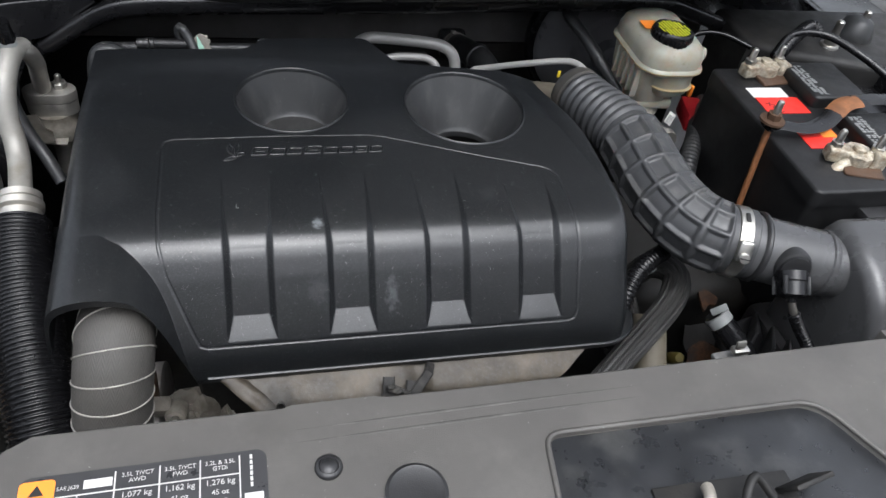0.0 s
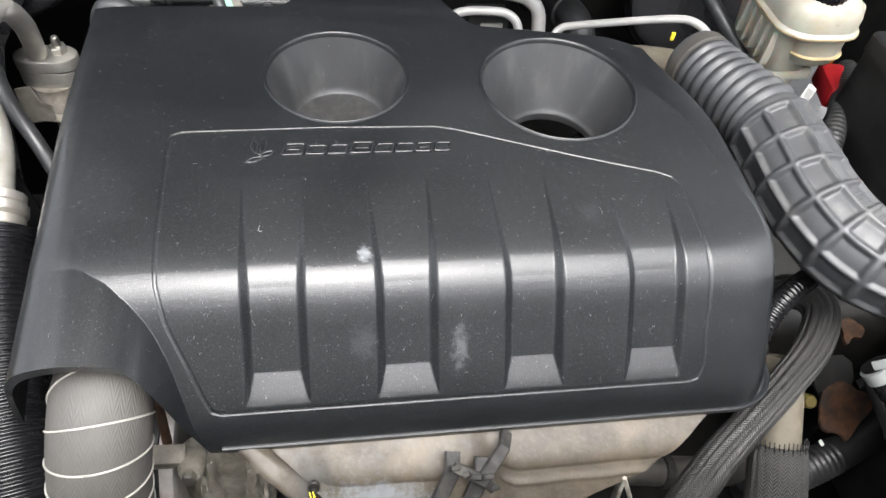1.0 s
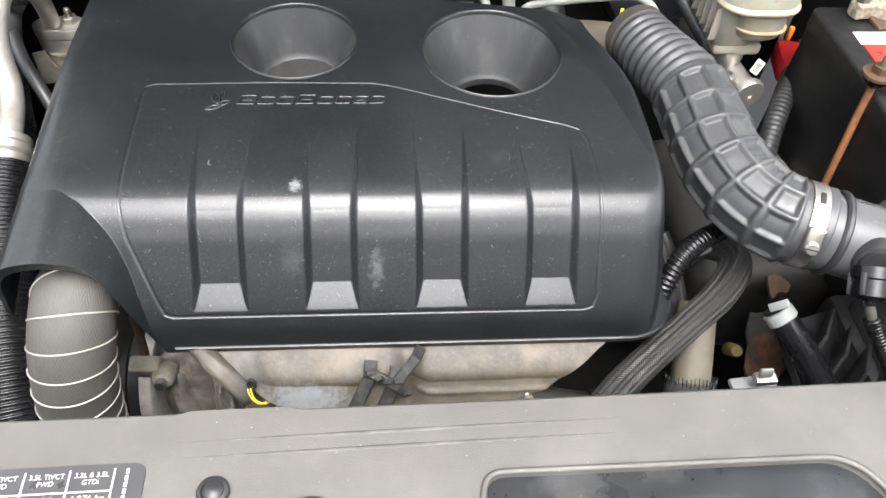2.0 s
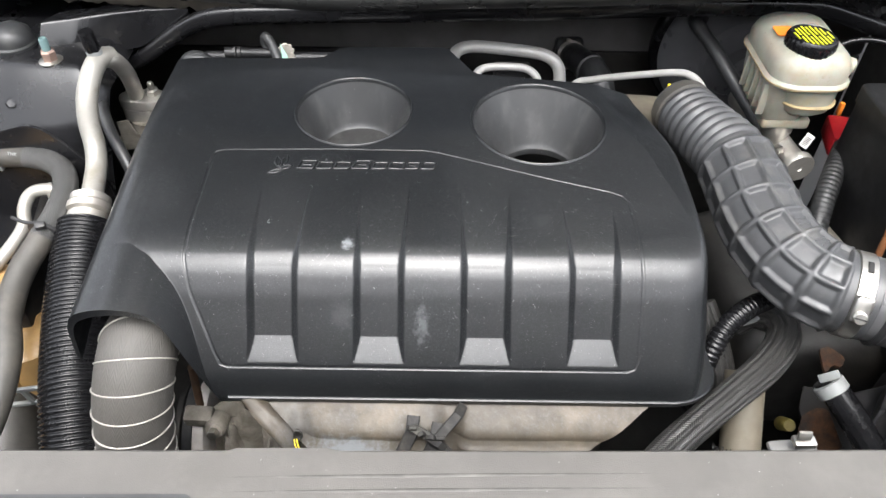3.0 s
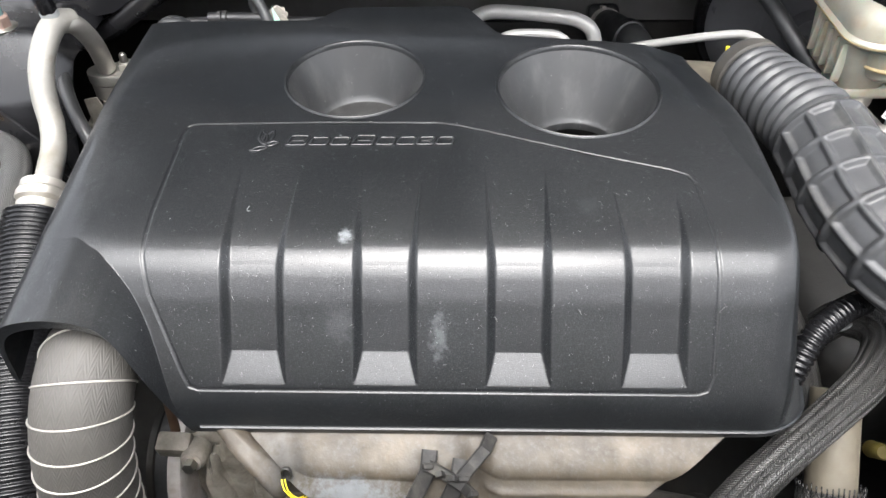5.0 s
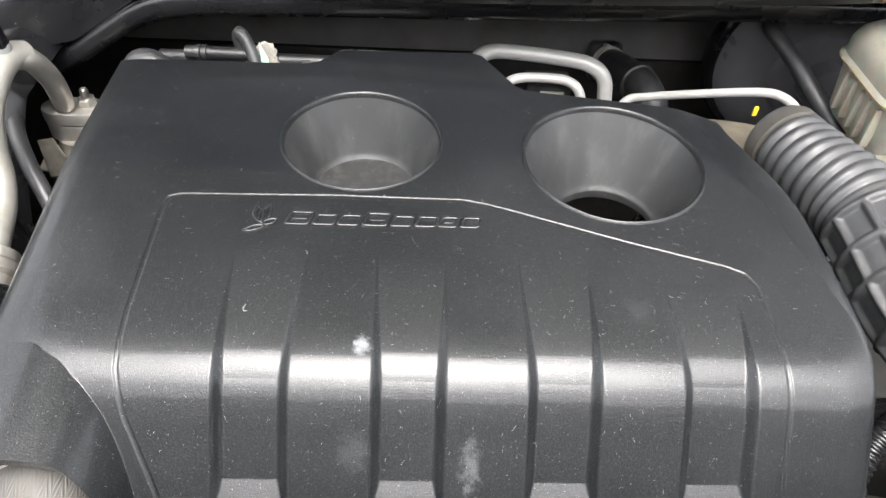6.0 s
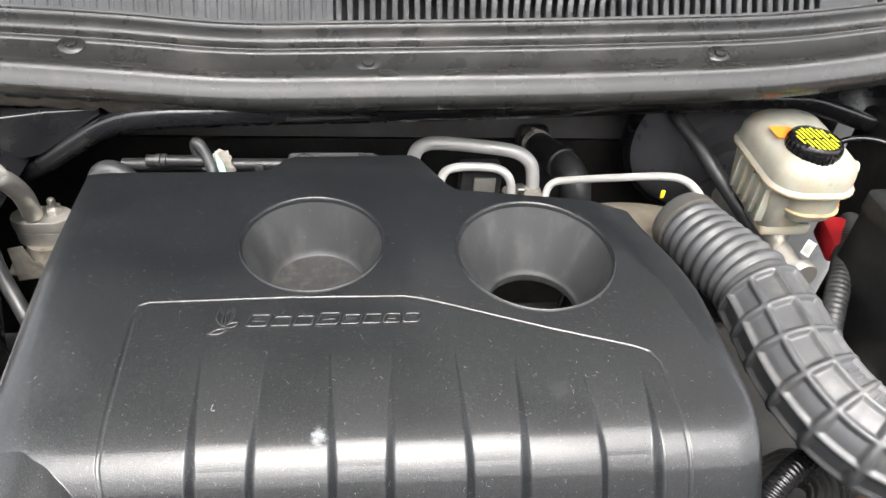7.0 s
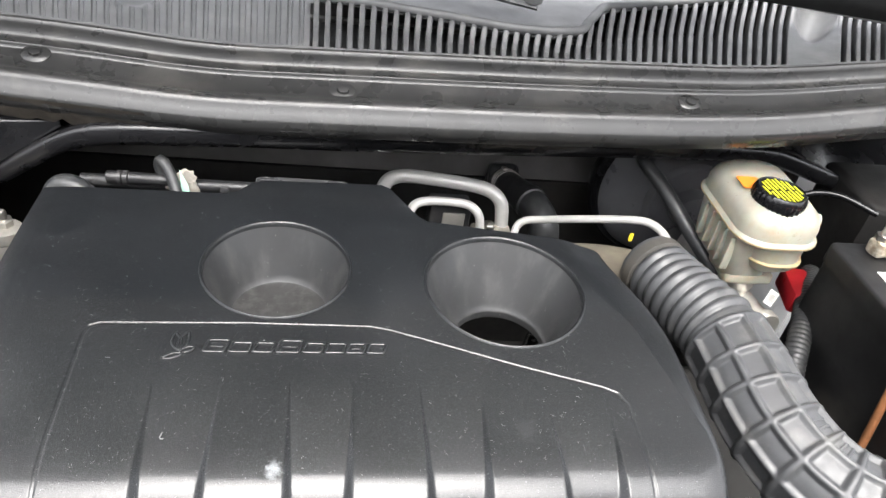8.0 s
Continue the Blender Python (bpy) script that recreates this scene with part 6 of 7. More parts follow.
def degas_tank():
    t = thing("coolant_tank", (-0.42, 0.08, 0.74), "amber coolant tank half hidden under hoses", "coolant tank")
    bm = box((0.13, 0.17, 0.15), pose(-0.438, 0.105, 0.785), 0.03, 4)
    part("body", bm, AMBER, t)
    part("side_chamber", lathe([(0.02, -0.05), (0.035, -0.04), (0.04, 0.0), (0.035, 0.04), (0.02, 0.05)], pose(-0.372, 0.09, 0.80), 24), AMBER, t)
    t2 = thing("tank_strap", (-0.36, 0.05, 0.81), "white slotted plastic strap by the coolant tank", "strap")
    for z in (0.828, 0.806):
        part("rail", box((0.105, 0.004, 0.005), pose(-0.375, 0.030, z, 0, -12), 0.001), PALE, t2)
    for x in (-0.327, -0.352, -0.385, -0.42):
        part("rung", box((0.005, 0.004, 0.026), pose(x, 0.030, 0.817 + (x + 0.375) * 0.21, 0, -12), 0.001), PALE, t2)
    t3 = thing("lower_coolant_hose", (-0.37, -0.02, 0.70), "fat dusty brown coolant hose low beside the tank", "hose")
    hose("rubber", [(-0.40, 0.06, 0.79), (-0.385, 0.02, 0.775), (-0.372, -0.02, 0.75), (-0.345, -0.06, 0.72), (-0.30, -0.09, 0.69)], 0.030, BROWNHOSE, t3, seg=28)


degas_tank()


def strut_tower():
    t = thing("strut_tower", (-0.52, 0.40, 0.85), "gloss black painted strut tower with studs and nuts", "strut tower")
    nx, nyy = 40, 40
    verts, faces = [], []
    for j in range(nyy + 1):
        for i in range(nx + 1):
            x, y = -0.64 + 0.30 * i / nx, 0.24 + 0.24 * j / nyy
            d = max(0.0, (x + 0.365) / 0.05)
            f = max(0.0, (0.368 - y) / 0.075)
            z = 0.992 - 0.10 * min(1.5, d) ** 1.8 - 0.10 * min(1.6, f) ** 1.4
            z += -0.012 * math.exp(-(((x + 0.47) / 0.03) ** 2 + ((y - 0.33) / 0.03) ** 2))
            verts.append((x, y, z))
    for j in range(nyy):
        for i in range(nx):
            a = j * (nx + 1) + i
            faces.append((a, a + 1, a + nx + 2, a + nx + 1))
    raw("pressing", verts, faces, PAINT, t, sharp=0)
    part("side_sheet", box((0.012, 0.30, 0.25), pose(-0.40, 0.24, 0.76, 0, 0, 12), 0.003), DARK, t)
    # pressed sheet with a curved upper edge in front of the tower
    curve, _ = glide([(-0.60, 0.27, 0.965), (-0.46, 0.27, 0.978), (-0.43, 0.27, 0.9785), (-0.395, 0.27, 0.9865), (-0.372, 0.27, 0.974), (-0.350, 0.27, 0.945), (-0.333, 0.27, 0.915), (-0.325, 0.27, 0.86)], 0.006)
    edge = [(p[0], p[2] - 0.012) for p in curve]
    sheet = [(x, z) for x, z in edge] + [(-0.325, 0.72), (-0.60, 0.72)]
    part("wing_sheet", prism(sheet, -0.272, -0.269, Matrix(((1, 0, 0, 0), (0, 0, -1, 0), (0, 1, 0, 0), (0, 0, 0, 1))), 0.001, 2), SATINBLACK, t, "dusty black pressed sheet with a curved edge", smooth=False)
    part("rubber_dome", lathe([(0.032, 0), (0.032, 0.006), (0.029, 0.008), (0.029, 0.012), (0.026, 0.022), (0.016, 0.030), (0.004, 0.032)], pose(-0.462, 0.412, 0.990) @ Matrix.Diagonal((0.85, 0.85, 0.85, 1)), 32), RUBBER, t, "black rubber dome cap")
    for x, y in ((-0.404, 0.376), (-0.490, 0.436)):
        part("washer", lathe([(0.0135, 0), (0.0135, 0.002), (0.011, 0.0035)], pose(x, y, 0.990), 24), STEEL, t)
        n = part("nut", lathe([(0.0085, 0.003), (0.0085, 0.013), (0.007, 0.015)], pose(x, y, 0.990), 6), COPPER, t, "copper-tinged flange nut", smooth=False)
        part("stud", lathe([(0.0048, 0.01), (0.0048, 0.028), (0.0038, 0.030)], pose(x, y, 0.990), 16), STUD, t, "blue-green coated stud")
    part("hole_rim", lathe([(0.0058, 0), (0.0066, 0.0006), (0.0058, 0.0012), (0.0050, 0.0004), (0.001, 0.0002)], aim((-0.447, 0.3375, 0.958), (-0.447, 0.28, 1.02)), 24), PAINT, t)
    # brace that rises to the bulkhead lip
    bm = bmesh.new()
    ring = [(-0.424, 0.420, 1.017), (-0.385, 0.430, 1.019), (-0.350, 0.442, 1.019), (-0.310, 0.457, 1.017), (-0.268, 0.476, 1.012)]
    low = [(-0.430, 0.402, 0.988), (-0.395, 0.410, 0.984), (-0.362, 0.430, 0.970), (-0.325, 0.452, 0.970), (-0.266, 0.470, 1.006)]
    back = [(x, y + 0.05, z - 0.012) for x, y, z in ring]
    rows3 = [[bm.verts.new(p) for p in row] for row in (low, ring, back)]
    for a, b in zip(rows3[:-1], rows3[1:]):
        for i in range(4):
            bm.faces.new((a[i], a[i + 1], b[i + 1], b[i]))
    bmesh.ops.bevel(bm, geom=[e for e in bm.edges if not e.is_boundary], offset=0.004, segments=3, affect="EDGES", profile=0.5)
    bmesh.ops.recalc_face_normals(bm, faces=bm.faces[:])
    part("brace", bm, PAINT, t, "gloss black faceted brace")
    t2 = thing("washer_hose", (-0.45, 0.53, 1.01), "thin black washer hose above the brace", "hose")
    hose("rubber", [(-0.56, 0.50, 1.005), (-0.49, 0.51, 1.015), (-0.42, 0.52, 1.025), (-0.36, 0.53, 1.022), (-0.32, 0.54, 1.012)], 0.006, RUBBER, t2, seg=12)
    part("sleeve", lathe([(0.0068, 0), (0.0068, 0.016)], aim((-0.448, 0.515, 1.021), (-0.43, 0.518, 1.024)), 14), PALE, t2)
    t3 = thing("felt_pad", (-0.32, 0.53, 1.01), "torn brown felt pad below the sealing strip", "felt pad")
    bm = bmesh.new()
    bmesh.ops.create_grid(bm, x_segments=60, y_segments=10, size=0.5)
    for v in bm.verts:
        x = -0.62 + (v.co.x + 0.5) * 0.44
        k = v.co.y + 0.5
        zt = float(smooth_table(low_z, x)) + 0.004
        v.co = Vector((x, 0.449 + 0.016 * k, zt - 0.030 * k + (0.006 * k + 0.001) * noise.noise(Vector((x * 90, k * 3, 1)))))
    part("pad", bm, FELT, t3)


strut_tower()


# ---- looms and hoses at the driver's end ----
def looms():
    t = thing("braided_loom", (0.32, 0.01, 0.74), "fat black braided wiring loom crossing below the duct", "wiring loom")
    path = [(0.370, 0.132, 0.828), (0.384, 0.130, 0.846), (0.402, 0.116, 0.852), (0.403, 0.094, 0.850), (0.378, 0.062, 0.847), (0.336, 0.029, 0.842), (0.297, 0.002, 0.831), (0.266, -0.020, 0.814), (0.240, -0.043, 0.790), (0.208, -0.075, 0.75)]
    hose("sleeve", path, lambda k: 0.0142 + 0.0010 * math.sin(k * 9), BRAID, t, seg=84, step=0.003, wave=lambda s, a: 0.0019 * abs(math.sin(a * 7 + s * 6)) ** 0.7 * (1 if s > 0.02 else 0.5))
    pts, s = glide(path, 0.003)
    part("tie", lathe([(0.0150, 0), (0.0166, 0.0006), (0.0166, 0.0022), (0.0150, 0.0028)], aim(pts[16], pts[18]), 28), PLASTIC, t, "thin black tie")
    hose("zip_tail", [(0.385, 0.12, 0.852), (0.375, 0.11, 0.858), (0.362, 0.108, 0.854)], 0.0028, PALE, t, seg=8)
    t2 = thing("convoluted_loom", (0.33, 0.07, 0.84), "glossy black convoluted tube beside the cover", "cable")
    hose("tube", [(0.385, 0.118, 0.882), (0.360, 0.103, 0.885), (0.335, 0.085, 0.878), (0.320, 0.068, 0.858), (0.314, 0.058, 0.83), (0.312, 0.05, 0.79)], 0.0085, TUBEBLACK, t2, seg=18, step=0.0009, wave=rings(0.0048, 0.0022), sharp=0)
    t3 = thing("woven_loom", (0.34, 0.07, 0.76), "dusty woven loom standing behind the braided one", "wiring loom")
    hose("sleeve", [(0.325, 0.13, 0.86), (0.338, 0.105, 0.835), (0.350, 0.080, 0.80), (0.358, 0.06, 0.75)], 0.0125, BRAID, t3, seg=40, wave=lambda s, a: 0.0022 * abs(math.sin(a * 5)))
    t4 = thing("radiator_hose", (0.35, 0.03, 0.62), "tan radiator hose in a coarse braided sleeve", "hose")
    axis = [(0.3655, 0.0706, 0.8235), (0.3620, 0.0453, 0.8021), (0.3570, 0.0075, 0.7700), (0.3520, -0.0304, 0.7379), (0.3475, -0.062, 0.705), (0.345, -0.080, 0.66), (0.345, -0.085, 0.58)]
    hose("rubber", axis[:4], 0.0200, TANHOSE, t4, seg=30)
    hose("woven_sleeve", axis[2:], lambda k: 0.0252 + 0.003 * min(1, 3 * k), SLEEVE, t4, "coarse braided black sleeve with frayed top", seg=72, wave=lambda s, a: 0.0007 * abs(math.sin(a * 10)))
    pts, s = glide(axis[2:5], 0.003)
    tang, fr = frames_along(pts)
    for k in range(40):
        a = 2 * math.pi * k / 40
        out = math.cos(a) * fr[0][0] + math.sin(a) * fr[0][1]
        p = pts[0] + 0.0254 * out
        q = p - tang[0] * (0.004 + 0.004 * random.random()) + 0.0006 * out
        hose("frayed_strand", [tuple(p + tang[0] * 0.004), tuple(p), tuple(q)], 0.0006, TUBEBLACK, t4, seg=5, step=0.004, sharp=0)
    part("paint_mark", box((0.006, 0.003, 0.003), pose(0.366, 0.0365, 0.816, 30, 10, -25), 0.001), WHITE, t4, "white paint mark")
    t5 = thing("cross_hose", (0.44, 0.01, 0.66), "dusty ribbed black hose running across low in the bay", "hose")
    hose("rubber", [(0.36, 0.0, 0.66), (0.41, 0.008, 0.675), (0.46, 0.02, 0.69), (0.52, 0.04, 0.70), (0.57, 0.06, 0.72)], 0.0180, PLASTIC, t5, seg=26, step=0.001, wave=lambda s, a: 0.0011 * abs(math.sin(math.pi * s / 0.006)) if 0.05 < s < 0.115 else 0.0, sharp=0)
    t6 = thing("lower_pipe", (0.20, -0.05, 0.66), "dark pipe and forked bracket below the heat shield", "pipe")
    hose("tube", [(0.16, 0.022, 0.733), (0.232, 0.020, 0.710), (0.30, 0.020, 0.690), (0.42, 0.028, 0.650)], 0.0155, BROWNHOSE, t6, seg=18)
    part("clamp", lathe([(0.0155, 0), (0.0185, 0.001), (0.0185, 0.010), (0.0155, 0.011)], aim((0.262, 0.020, 0.701), (0.30, 0.020, 0.690)), 24), GRIME, t6)
    for foot in (0.184, 0.212):
        part("fork", box((0.0085, 0.004, 0.105), aim((0.170 * 0.5 + foot * 0.5, -0.034, 0.785), (0.170, -0.034, 0.836)), 0.0012), CAST, t6, "pale prong of the bracket")


looms()


def clamp_bracket():
    t = thing("duct_bracket", (0.46, 0.0, 0.72), "black ribbed plastic bracket held by a pale clamp", "bracket")
    part("pale_clamp", lathe([(0.0138, 0), (0.0150, 0.001), (0.0150, 0.012), (0.0138, 0.013)], aim((0.424, 0.036, 0.856), (0.436, 0.020, 0.846)), 32), PALE, t, "pale grey plastic clamp")
    part("clamp_tab", box((0.003, 0.008, 0.020), pose(0.414, 0.026, 0.878, 30, 25, 30), 0.001), PALE, t)
    hose("bar", [(0.424, 0.038, 0.857), (0.444, 0.010, 0.838), (0.464, -0.018, 0.816), (0.49, -0.05, 0.780), (0.51, -0.09, 0.73)], 0.0135, TUBEBLACK, t, seg=20)
    for k in range(5):
        part("web", box((0.060, 0.004, 0.07), pose(0.485 + 0.010 * k, 0.028 - 0.022 * k, 0.800, 0, 18, 52), 0.0015), PLASTIC, t)
    part("plate", box((0.10, 0.15, 0.012), pose(0.505, -0.005, 0.775, 28, 10, 20), 0.003), PLASTIC, t)
    t2 = thing("latch_bracket", (0.270, -0.136, 1.028), "pale metal bracket with a bright clip by the front panel", "bracket")
    part("plate", box((0.030, 0.010, 0.005), pose(0.276, -0.1335, 1.021, 0, -2, 4), 0.002), DULLPALE, t2)
    part("clip", box((0.009, 0.0025, 0.007), pose(0.277, -0.136, 1.039, -20), 0.0015), STEEL, t2, "bright metal clip")
    part("clip_base", box((0.014, 0.008, 0.005), pose(0.279, -0.136, 1.032), 0.0015), STEEL, t2)
    t3 = thing("rusty_casting", (0.49, 0.07, 0.68), "rusty brown casting deep beside the hoses", "casting")
    drop = lambda x, y: 0.704 + 0.55 * (y - 0.024) + 0.05 * (x - 0.47) + 0.0035 * noise.noise(Vector((x * 90, y * 90, 2.0)))

    def torn(name, outline, lift, mat, label=""):
        """A rusted sheet with an uneven outline, laid on the slope drop()."""
        bm = prism(soften(outline + outline[:1], 1)[:-1], 0.0, 0.004)
        bmesh.ops.subdivide_edges(bm, edges=bm.edges[:], cuts=3, use_grid_fill=True)
        for v in bm.verts:
            v.co.z += drop(v.co.x, v.co.y) + lift(v.co.x, v.co.y)
        part(name, bm, mat, t3, label)

    torn("plate", [(0.4556, 0.0748), (0.4756, 0.0824), (0.4988, 0.0713), (0.5217, 0.0669), (0.5062, 0.0512), (0.4924, 0.045), (0.4691, 0.0238), (0.4671, 0.0363), (0.4504, 0.0402), (0.4484, 0.055)], lambda x, y: 0.006 * math.sin((x - 0.45) * 60), RUSTPLATE, "torn orange-brown plate")
    torn("upper_plate", [(0.4765, 0.1290), (0.4875, 0.1318), (0.5034, 0.1206), (0.4968, 0.1101), (0.4874, 0.1145), (0.4805, 0.1056), (0.4755, 0.1136)], lambda x, y: 0.022, RUSTPLATE)
    torn("back_plate", [(0.4762, 0.1213), (0.5184, 0.1206), (0.5165, 0.0902), (0.4847, 0.0656), (0.4661, 0.0926)], lambda x, y: -0.034, DARK)
    t4 = thing("sensor_plug", (0.445, 0.08, 0.70), "small dull yellow ribbed plug beside the radiator hose", "plug")
    part("plug", lathe([(0.0, 0.020), (0.006, 0.020), (0.0075, 0.017), (0.0060, 0.016), (0.0075, 0.013), (0.0060, 0.012), (0.0078, 0.009), (0.0078, 0.0), (0.0085, -0.01)], aim((0.4445, 0.078, 0.715), (0.435, 0.045, 0.76)), 20), DULLYELLOW, t4)
    t5 = thing("loose_chip", (0.4466, 0.030, 0.708), "small white plastic chip lying on the hose", "chip")
    part("chip", box((0.005, 0.007, 0.003), pose(0.4466, 0.030, 0.7085, 20, 10, 30), 0.0015), WHITE, t5)


clamp_bracket()


# ---- battery ----
def battery():
    t = thing("car_battery", (0.66, 0.27, 0.77), "dusty black car battery with two lids and red labels", "battery")
    out = rounded(0.556, 0.118, 0.742, 0.392, 0.008, 4)
    part("case", prism(out, 0.77, 0.945, None, 0.0), BATTERYCASE, t)
    part("top", prism(rounded(0.554, 0.116, 0.744, 0.394, 0.009, 4), 0.945, 0.968, None, 0.004, 3), BATTERYCASE, t)
    for (x0, y0, x1, y1) in ((0.655, 0.290, 0.742, 0.384), (0.668, 0.165, 0.744, 0.255)):
        lid = part("vent_lid", prism(rounded(x0, y0, x1, y1, 0.008, 4), 0.968, 0.985, None, 0.004, 3), BATTERYCASE, t, "raised black vent lid with white print")
        yy = y0 + 0.008
        while yy < y1 - 0.012:
            step = random.uniform(0.0022, 0.0055)
            for j in range(3):
                ln = random.uniform(0.003, 0.0068)
                if random.random() < 0.85:
                    plate("print_bar", x0 + 0.005 + j * 0.0072, yy, x0 + 0.005 + j * 0.0072 + ln, yy + step * 0.72, 0.985, PALE, lid, 0.0004)
            yy += step
    white = plate("white_label", 0.580, 0.316, 0.636, 0.340, 0.968, WHITE, t, 0.0008, 0.0, "faded white label")
    red = plate("red_label", 0.582, 0.278, 0.648, 0.316, 0.968, REDLABEL, t, 0.0008, 0.0, "red label")
    letters("label_word", "MAX", pose(0.600, 0.292, 0.9690, 0, 0, 118), 0.013, DARK, red, 0.0002)
    plate("red_label", 0.598, 0.200, 0.654, 0.246, 0.968, REDLABEL, t, 0.0008, 0.0, "red label")
    plate("orange_flash", 0.630, 0.222, 0.652, 0.244, 0.9689, ORANGE, t, 0.0006, 0.0, "orange corner of the label")
    part("front_shelf", box((0.12, 0.05, 0.02), pose(0.69, 0.112, 0.93), 0.004), PLASTIC, t)

    def terminal(name, x, y, z, turn, label):
        q = thing(name, (x, y, z), label, "battery terminal")
        m = pose(x, y, z, 0, 0, turn)
        def worn(bm, seed, amount=0.0016):
            bmesh.ops.subdivide_edges(bm, edges=bm.edges[:], cuts=2, use_grid_fill=True)
            for v in bm.verts:
                v.co += Vector((noise.noise(v.co * 160 + Vector((seed, 0, 0))), noise.noise(v.co * 160 + Vector((0, seed, 0))), noise.noise(v.co * 160 + Vector((0, 0, seed))))) * amount
            return bm
        part("clamp_ring", worn(lathe([(0.010, 0), (0.019, 0.001), (0.019, 0.016), (0.0165, 0.018), (0.010, 0.018)], m, 24), 1.3), LEAD, q)
        part("post", lathe([(0.0095, 0), (0.0085, 0.022), (0.007, 0.023)], m, 20), LEAD, q)
        part("jaw", worn(box((0.030, 0.020, 0.018), m @ pose(-0.024, 0, 0.010), 0.003), 4.7), LEAD, q)
        part("jaw", worn(box((0.018, 0.024, 0.022), m @ pose(0.024, -0.004, 0.011, 0, 12), 0.003), 8.1), LEAD, q)
        part("jaw_plate", worn(box((0.050, 0.028, 0.005), m @ pose(0.004, -0.018, 0.002, 8), 0.0015), 2.9, 0.0010), RUST, q, "rusty plate")
        for px in (-0.030, 0.022):
            part("bolt", lathe([(0.0045, 0), (0.0045, 0.036), (0.003, 0.038)], m @ pose(px, 0.002, 0.004), 10), STEEL, q)
            part("nut", lathe([(0.008, 0.018), (0.008, 0.025)], m @ pose(px, 0.002, 0.0), 6), STEEL, q, smooth=False)
        return q
    terminal("battery_terminal", 0.628, 0.378, 0.968, 10, "corroded lead battery terminal with rusty clamp")
    terminal("battery_terminal", 0.640, 0.172, 0.968, -15, "corroded lead battery terminal with a cable lug")
    h = thing("battery_clamp", (0.62, 0.24, 0.76), "black hold-down strap with a rusty threaded rod", "hold-down strap")
    bar = lambda s_, a: 1 / math.sqrt((math.cos(a) / 0.0032) ** 2 + (math.sin(a) / 0.0125) ** 2)
    hose("strap", [(0.546, 0.236, 0.978), (0.565, 0.236, 0.981), (0.60, 0.230, 0.979), (0.635, 0.238, 0.981), (0.675, 0.262, 0.992), (0.72, 0.27, 0.995), (0.78, 0.272, 0.993)], 0.0, PAINT, h, seg=20, wave=bar)
    hose("rusted_stretch", [(0.655, 0.2505, 0.9865), (0.675, 0.262, 0.9925), (0.70, 0.267, 0.9945)], 0.0, RUSTORANGE, h, "rusted stretch of the strap", seg=20, wave=lambda s_, a: 1.05 * bar(s_, a))
    hose("rod", [(0.552, 0.236, 0.995), (0.551, 0.230, 0.95), (0.549, 0.220, 0.90), (0.546, 0.208, 0.84), (0.544, 0.20, 0.78)], 0.0042, RUSTORANGE, h, "rust-orange threaded rod", seg=10)
    part("washer", lathe([(0.016, 0), (0.016, 0.003), (0.012, 0.004)], pose(0.552, 0.236, 0.986), 20), RUST, h)
    part("nut", lathe([(0.009, 0.004), (0.009, 0.012)], pose(0.552, 0.236, 0.986), 6), RUST, h, smooth=False)
    part("stud", lathe([(0.0045, 0.01), (0.0045, 0.028), (0.003, 0.03)], pose(0.552, 0.236, 0.986), 10), STEEL, h)
    c = thing("battery_cable", (0.58, 0.14, 0.86), "black battery cable with a corroded lug", "cable")
    hose("lug", [(0.628, 0.168, 0.972), (0.608, 0.160, 0.962), (0.596, 0.152, 0.948)], 0.0085, LEAD, c, seg=14)
    hose("cable", [(0.598, 0.153, 0.950), (0.585, 0.145, 0.930), (0.567, 0.132, 0.905), (0.545, 0.12, 0.88), (0.52, 0.11, 0.84)], 0.0105, BROWNHOSE, c, seg=16)
    c2 = thing("battery_loom", (0.70, 0.42, 0.98), "black corrugated cable arching over the battery", "cable")
    hose("tube", [(0.652, 0.40, 0.985), (0.69, 0.425, 1.005), (0.74, 0.415, 1.010), (0.78, 0.37, 1.0), (0.82, 0.32, 0.98)], 0.0055, TUBEBLACK, c2, seg=14)
    hose("side_tube", [(0.665, 0.405, 0.985), (0.70, 0.43, 0.998), (0.735, 0.45, 1.006), (0.75, 0.445, 1.0)], 0.0085, TUBEBLACK, c2, seg=14, step=0.001, wave=rings(0.005, 0.002), sharp=0)
    f = thing("fuse_cover", (0.585, 0.43, 0.84), "red plastic fuse cover behind the battery", "fuse cover")
    part("cover", box((0.032, 0.060, 0.030), pose(0.584, 0.432, 0.862, 0, 0, -12), 0.005), RED, f)
    part("tab", box((0.006, 0.008, 0.02), pose(0.592, 0.468, 0.882), 0.002), ORANGE, f, "orange tab")
    g = thing("battery_drain_hose", (0.54, 0.35, 0.82), "dusty grey corrugated hose beside the battery", "hose")
    hose("tube", [(0.625, 0.470, 0.86), (0.590, 0.420, 0.868), (0.555, 0.365, 0.862), (0.530, 0.32, 0.84), (0.515, 0.28, 0.80), (0.505, 0.25, 0.74)], 0.0125, RUBBER, g, seg=20, step=0.0012, wave=rings(0.006, 0.0012), sharp=0)
    w = thing("level_wire", (0.58, 0.49, 0.95), "thin corrugated wire leaving the reservoir", "wire")
    hose("wire", [(0.54, 0.475, 0.955), (0.575, 0.485, 0.972), (0.61, 0.475, 0.978), (0.65, 0.45, 0.97)], 0.0038, TUBEBLACK, w, seg=10)
    e = thing("transmission_case", (0.55, 0.25, 0.60), "grimy cast gearbox casing deep beside the battery", "gearbox")
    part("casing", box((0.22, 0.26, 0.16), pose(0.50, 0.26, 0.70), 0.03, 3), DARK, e)
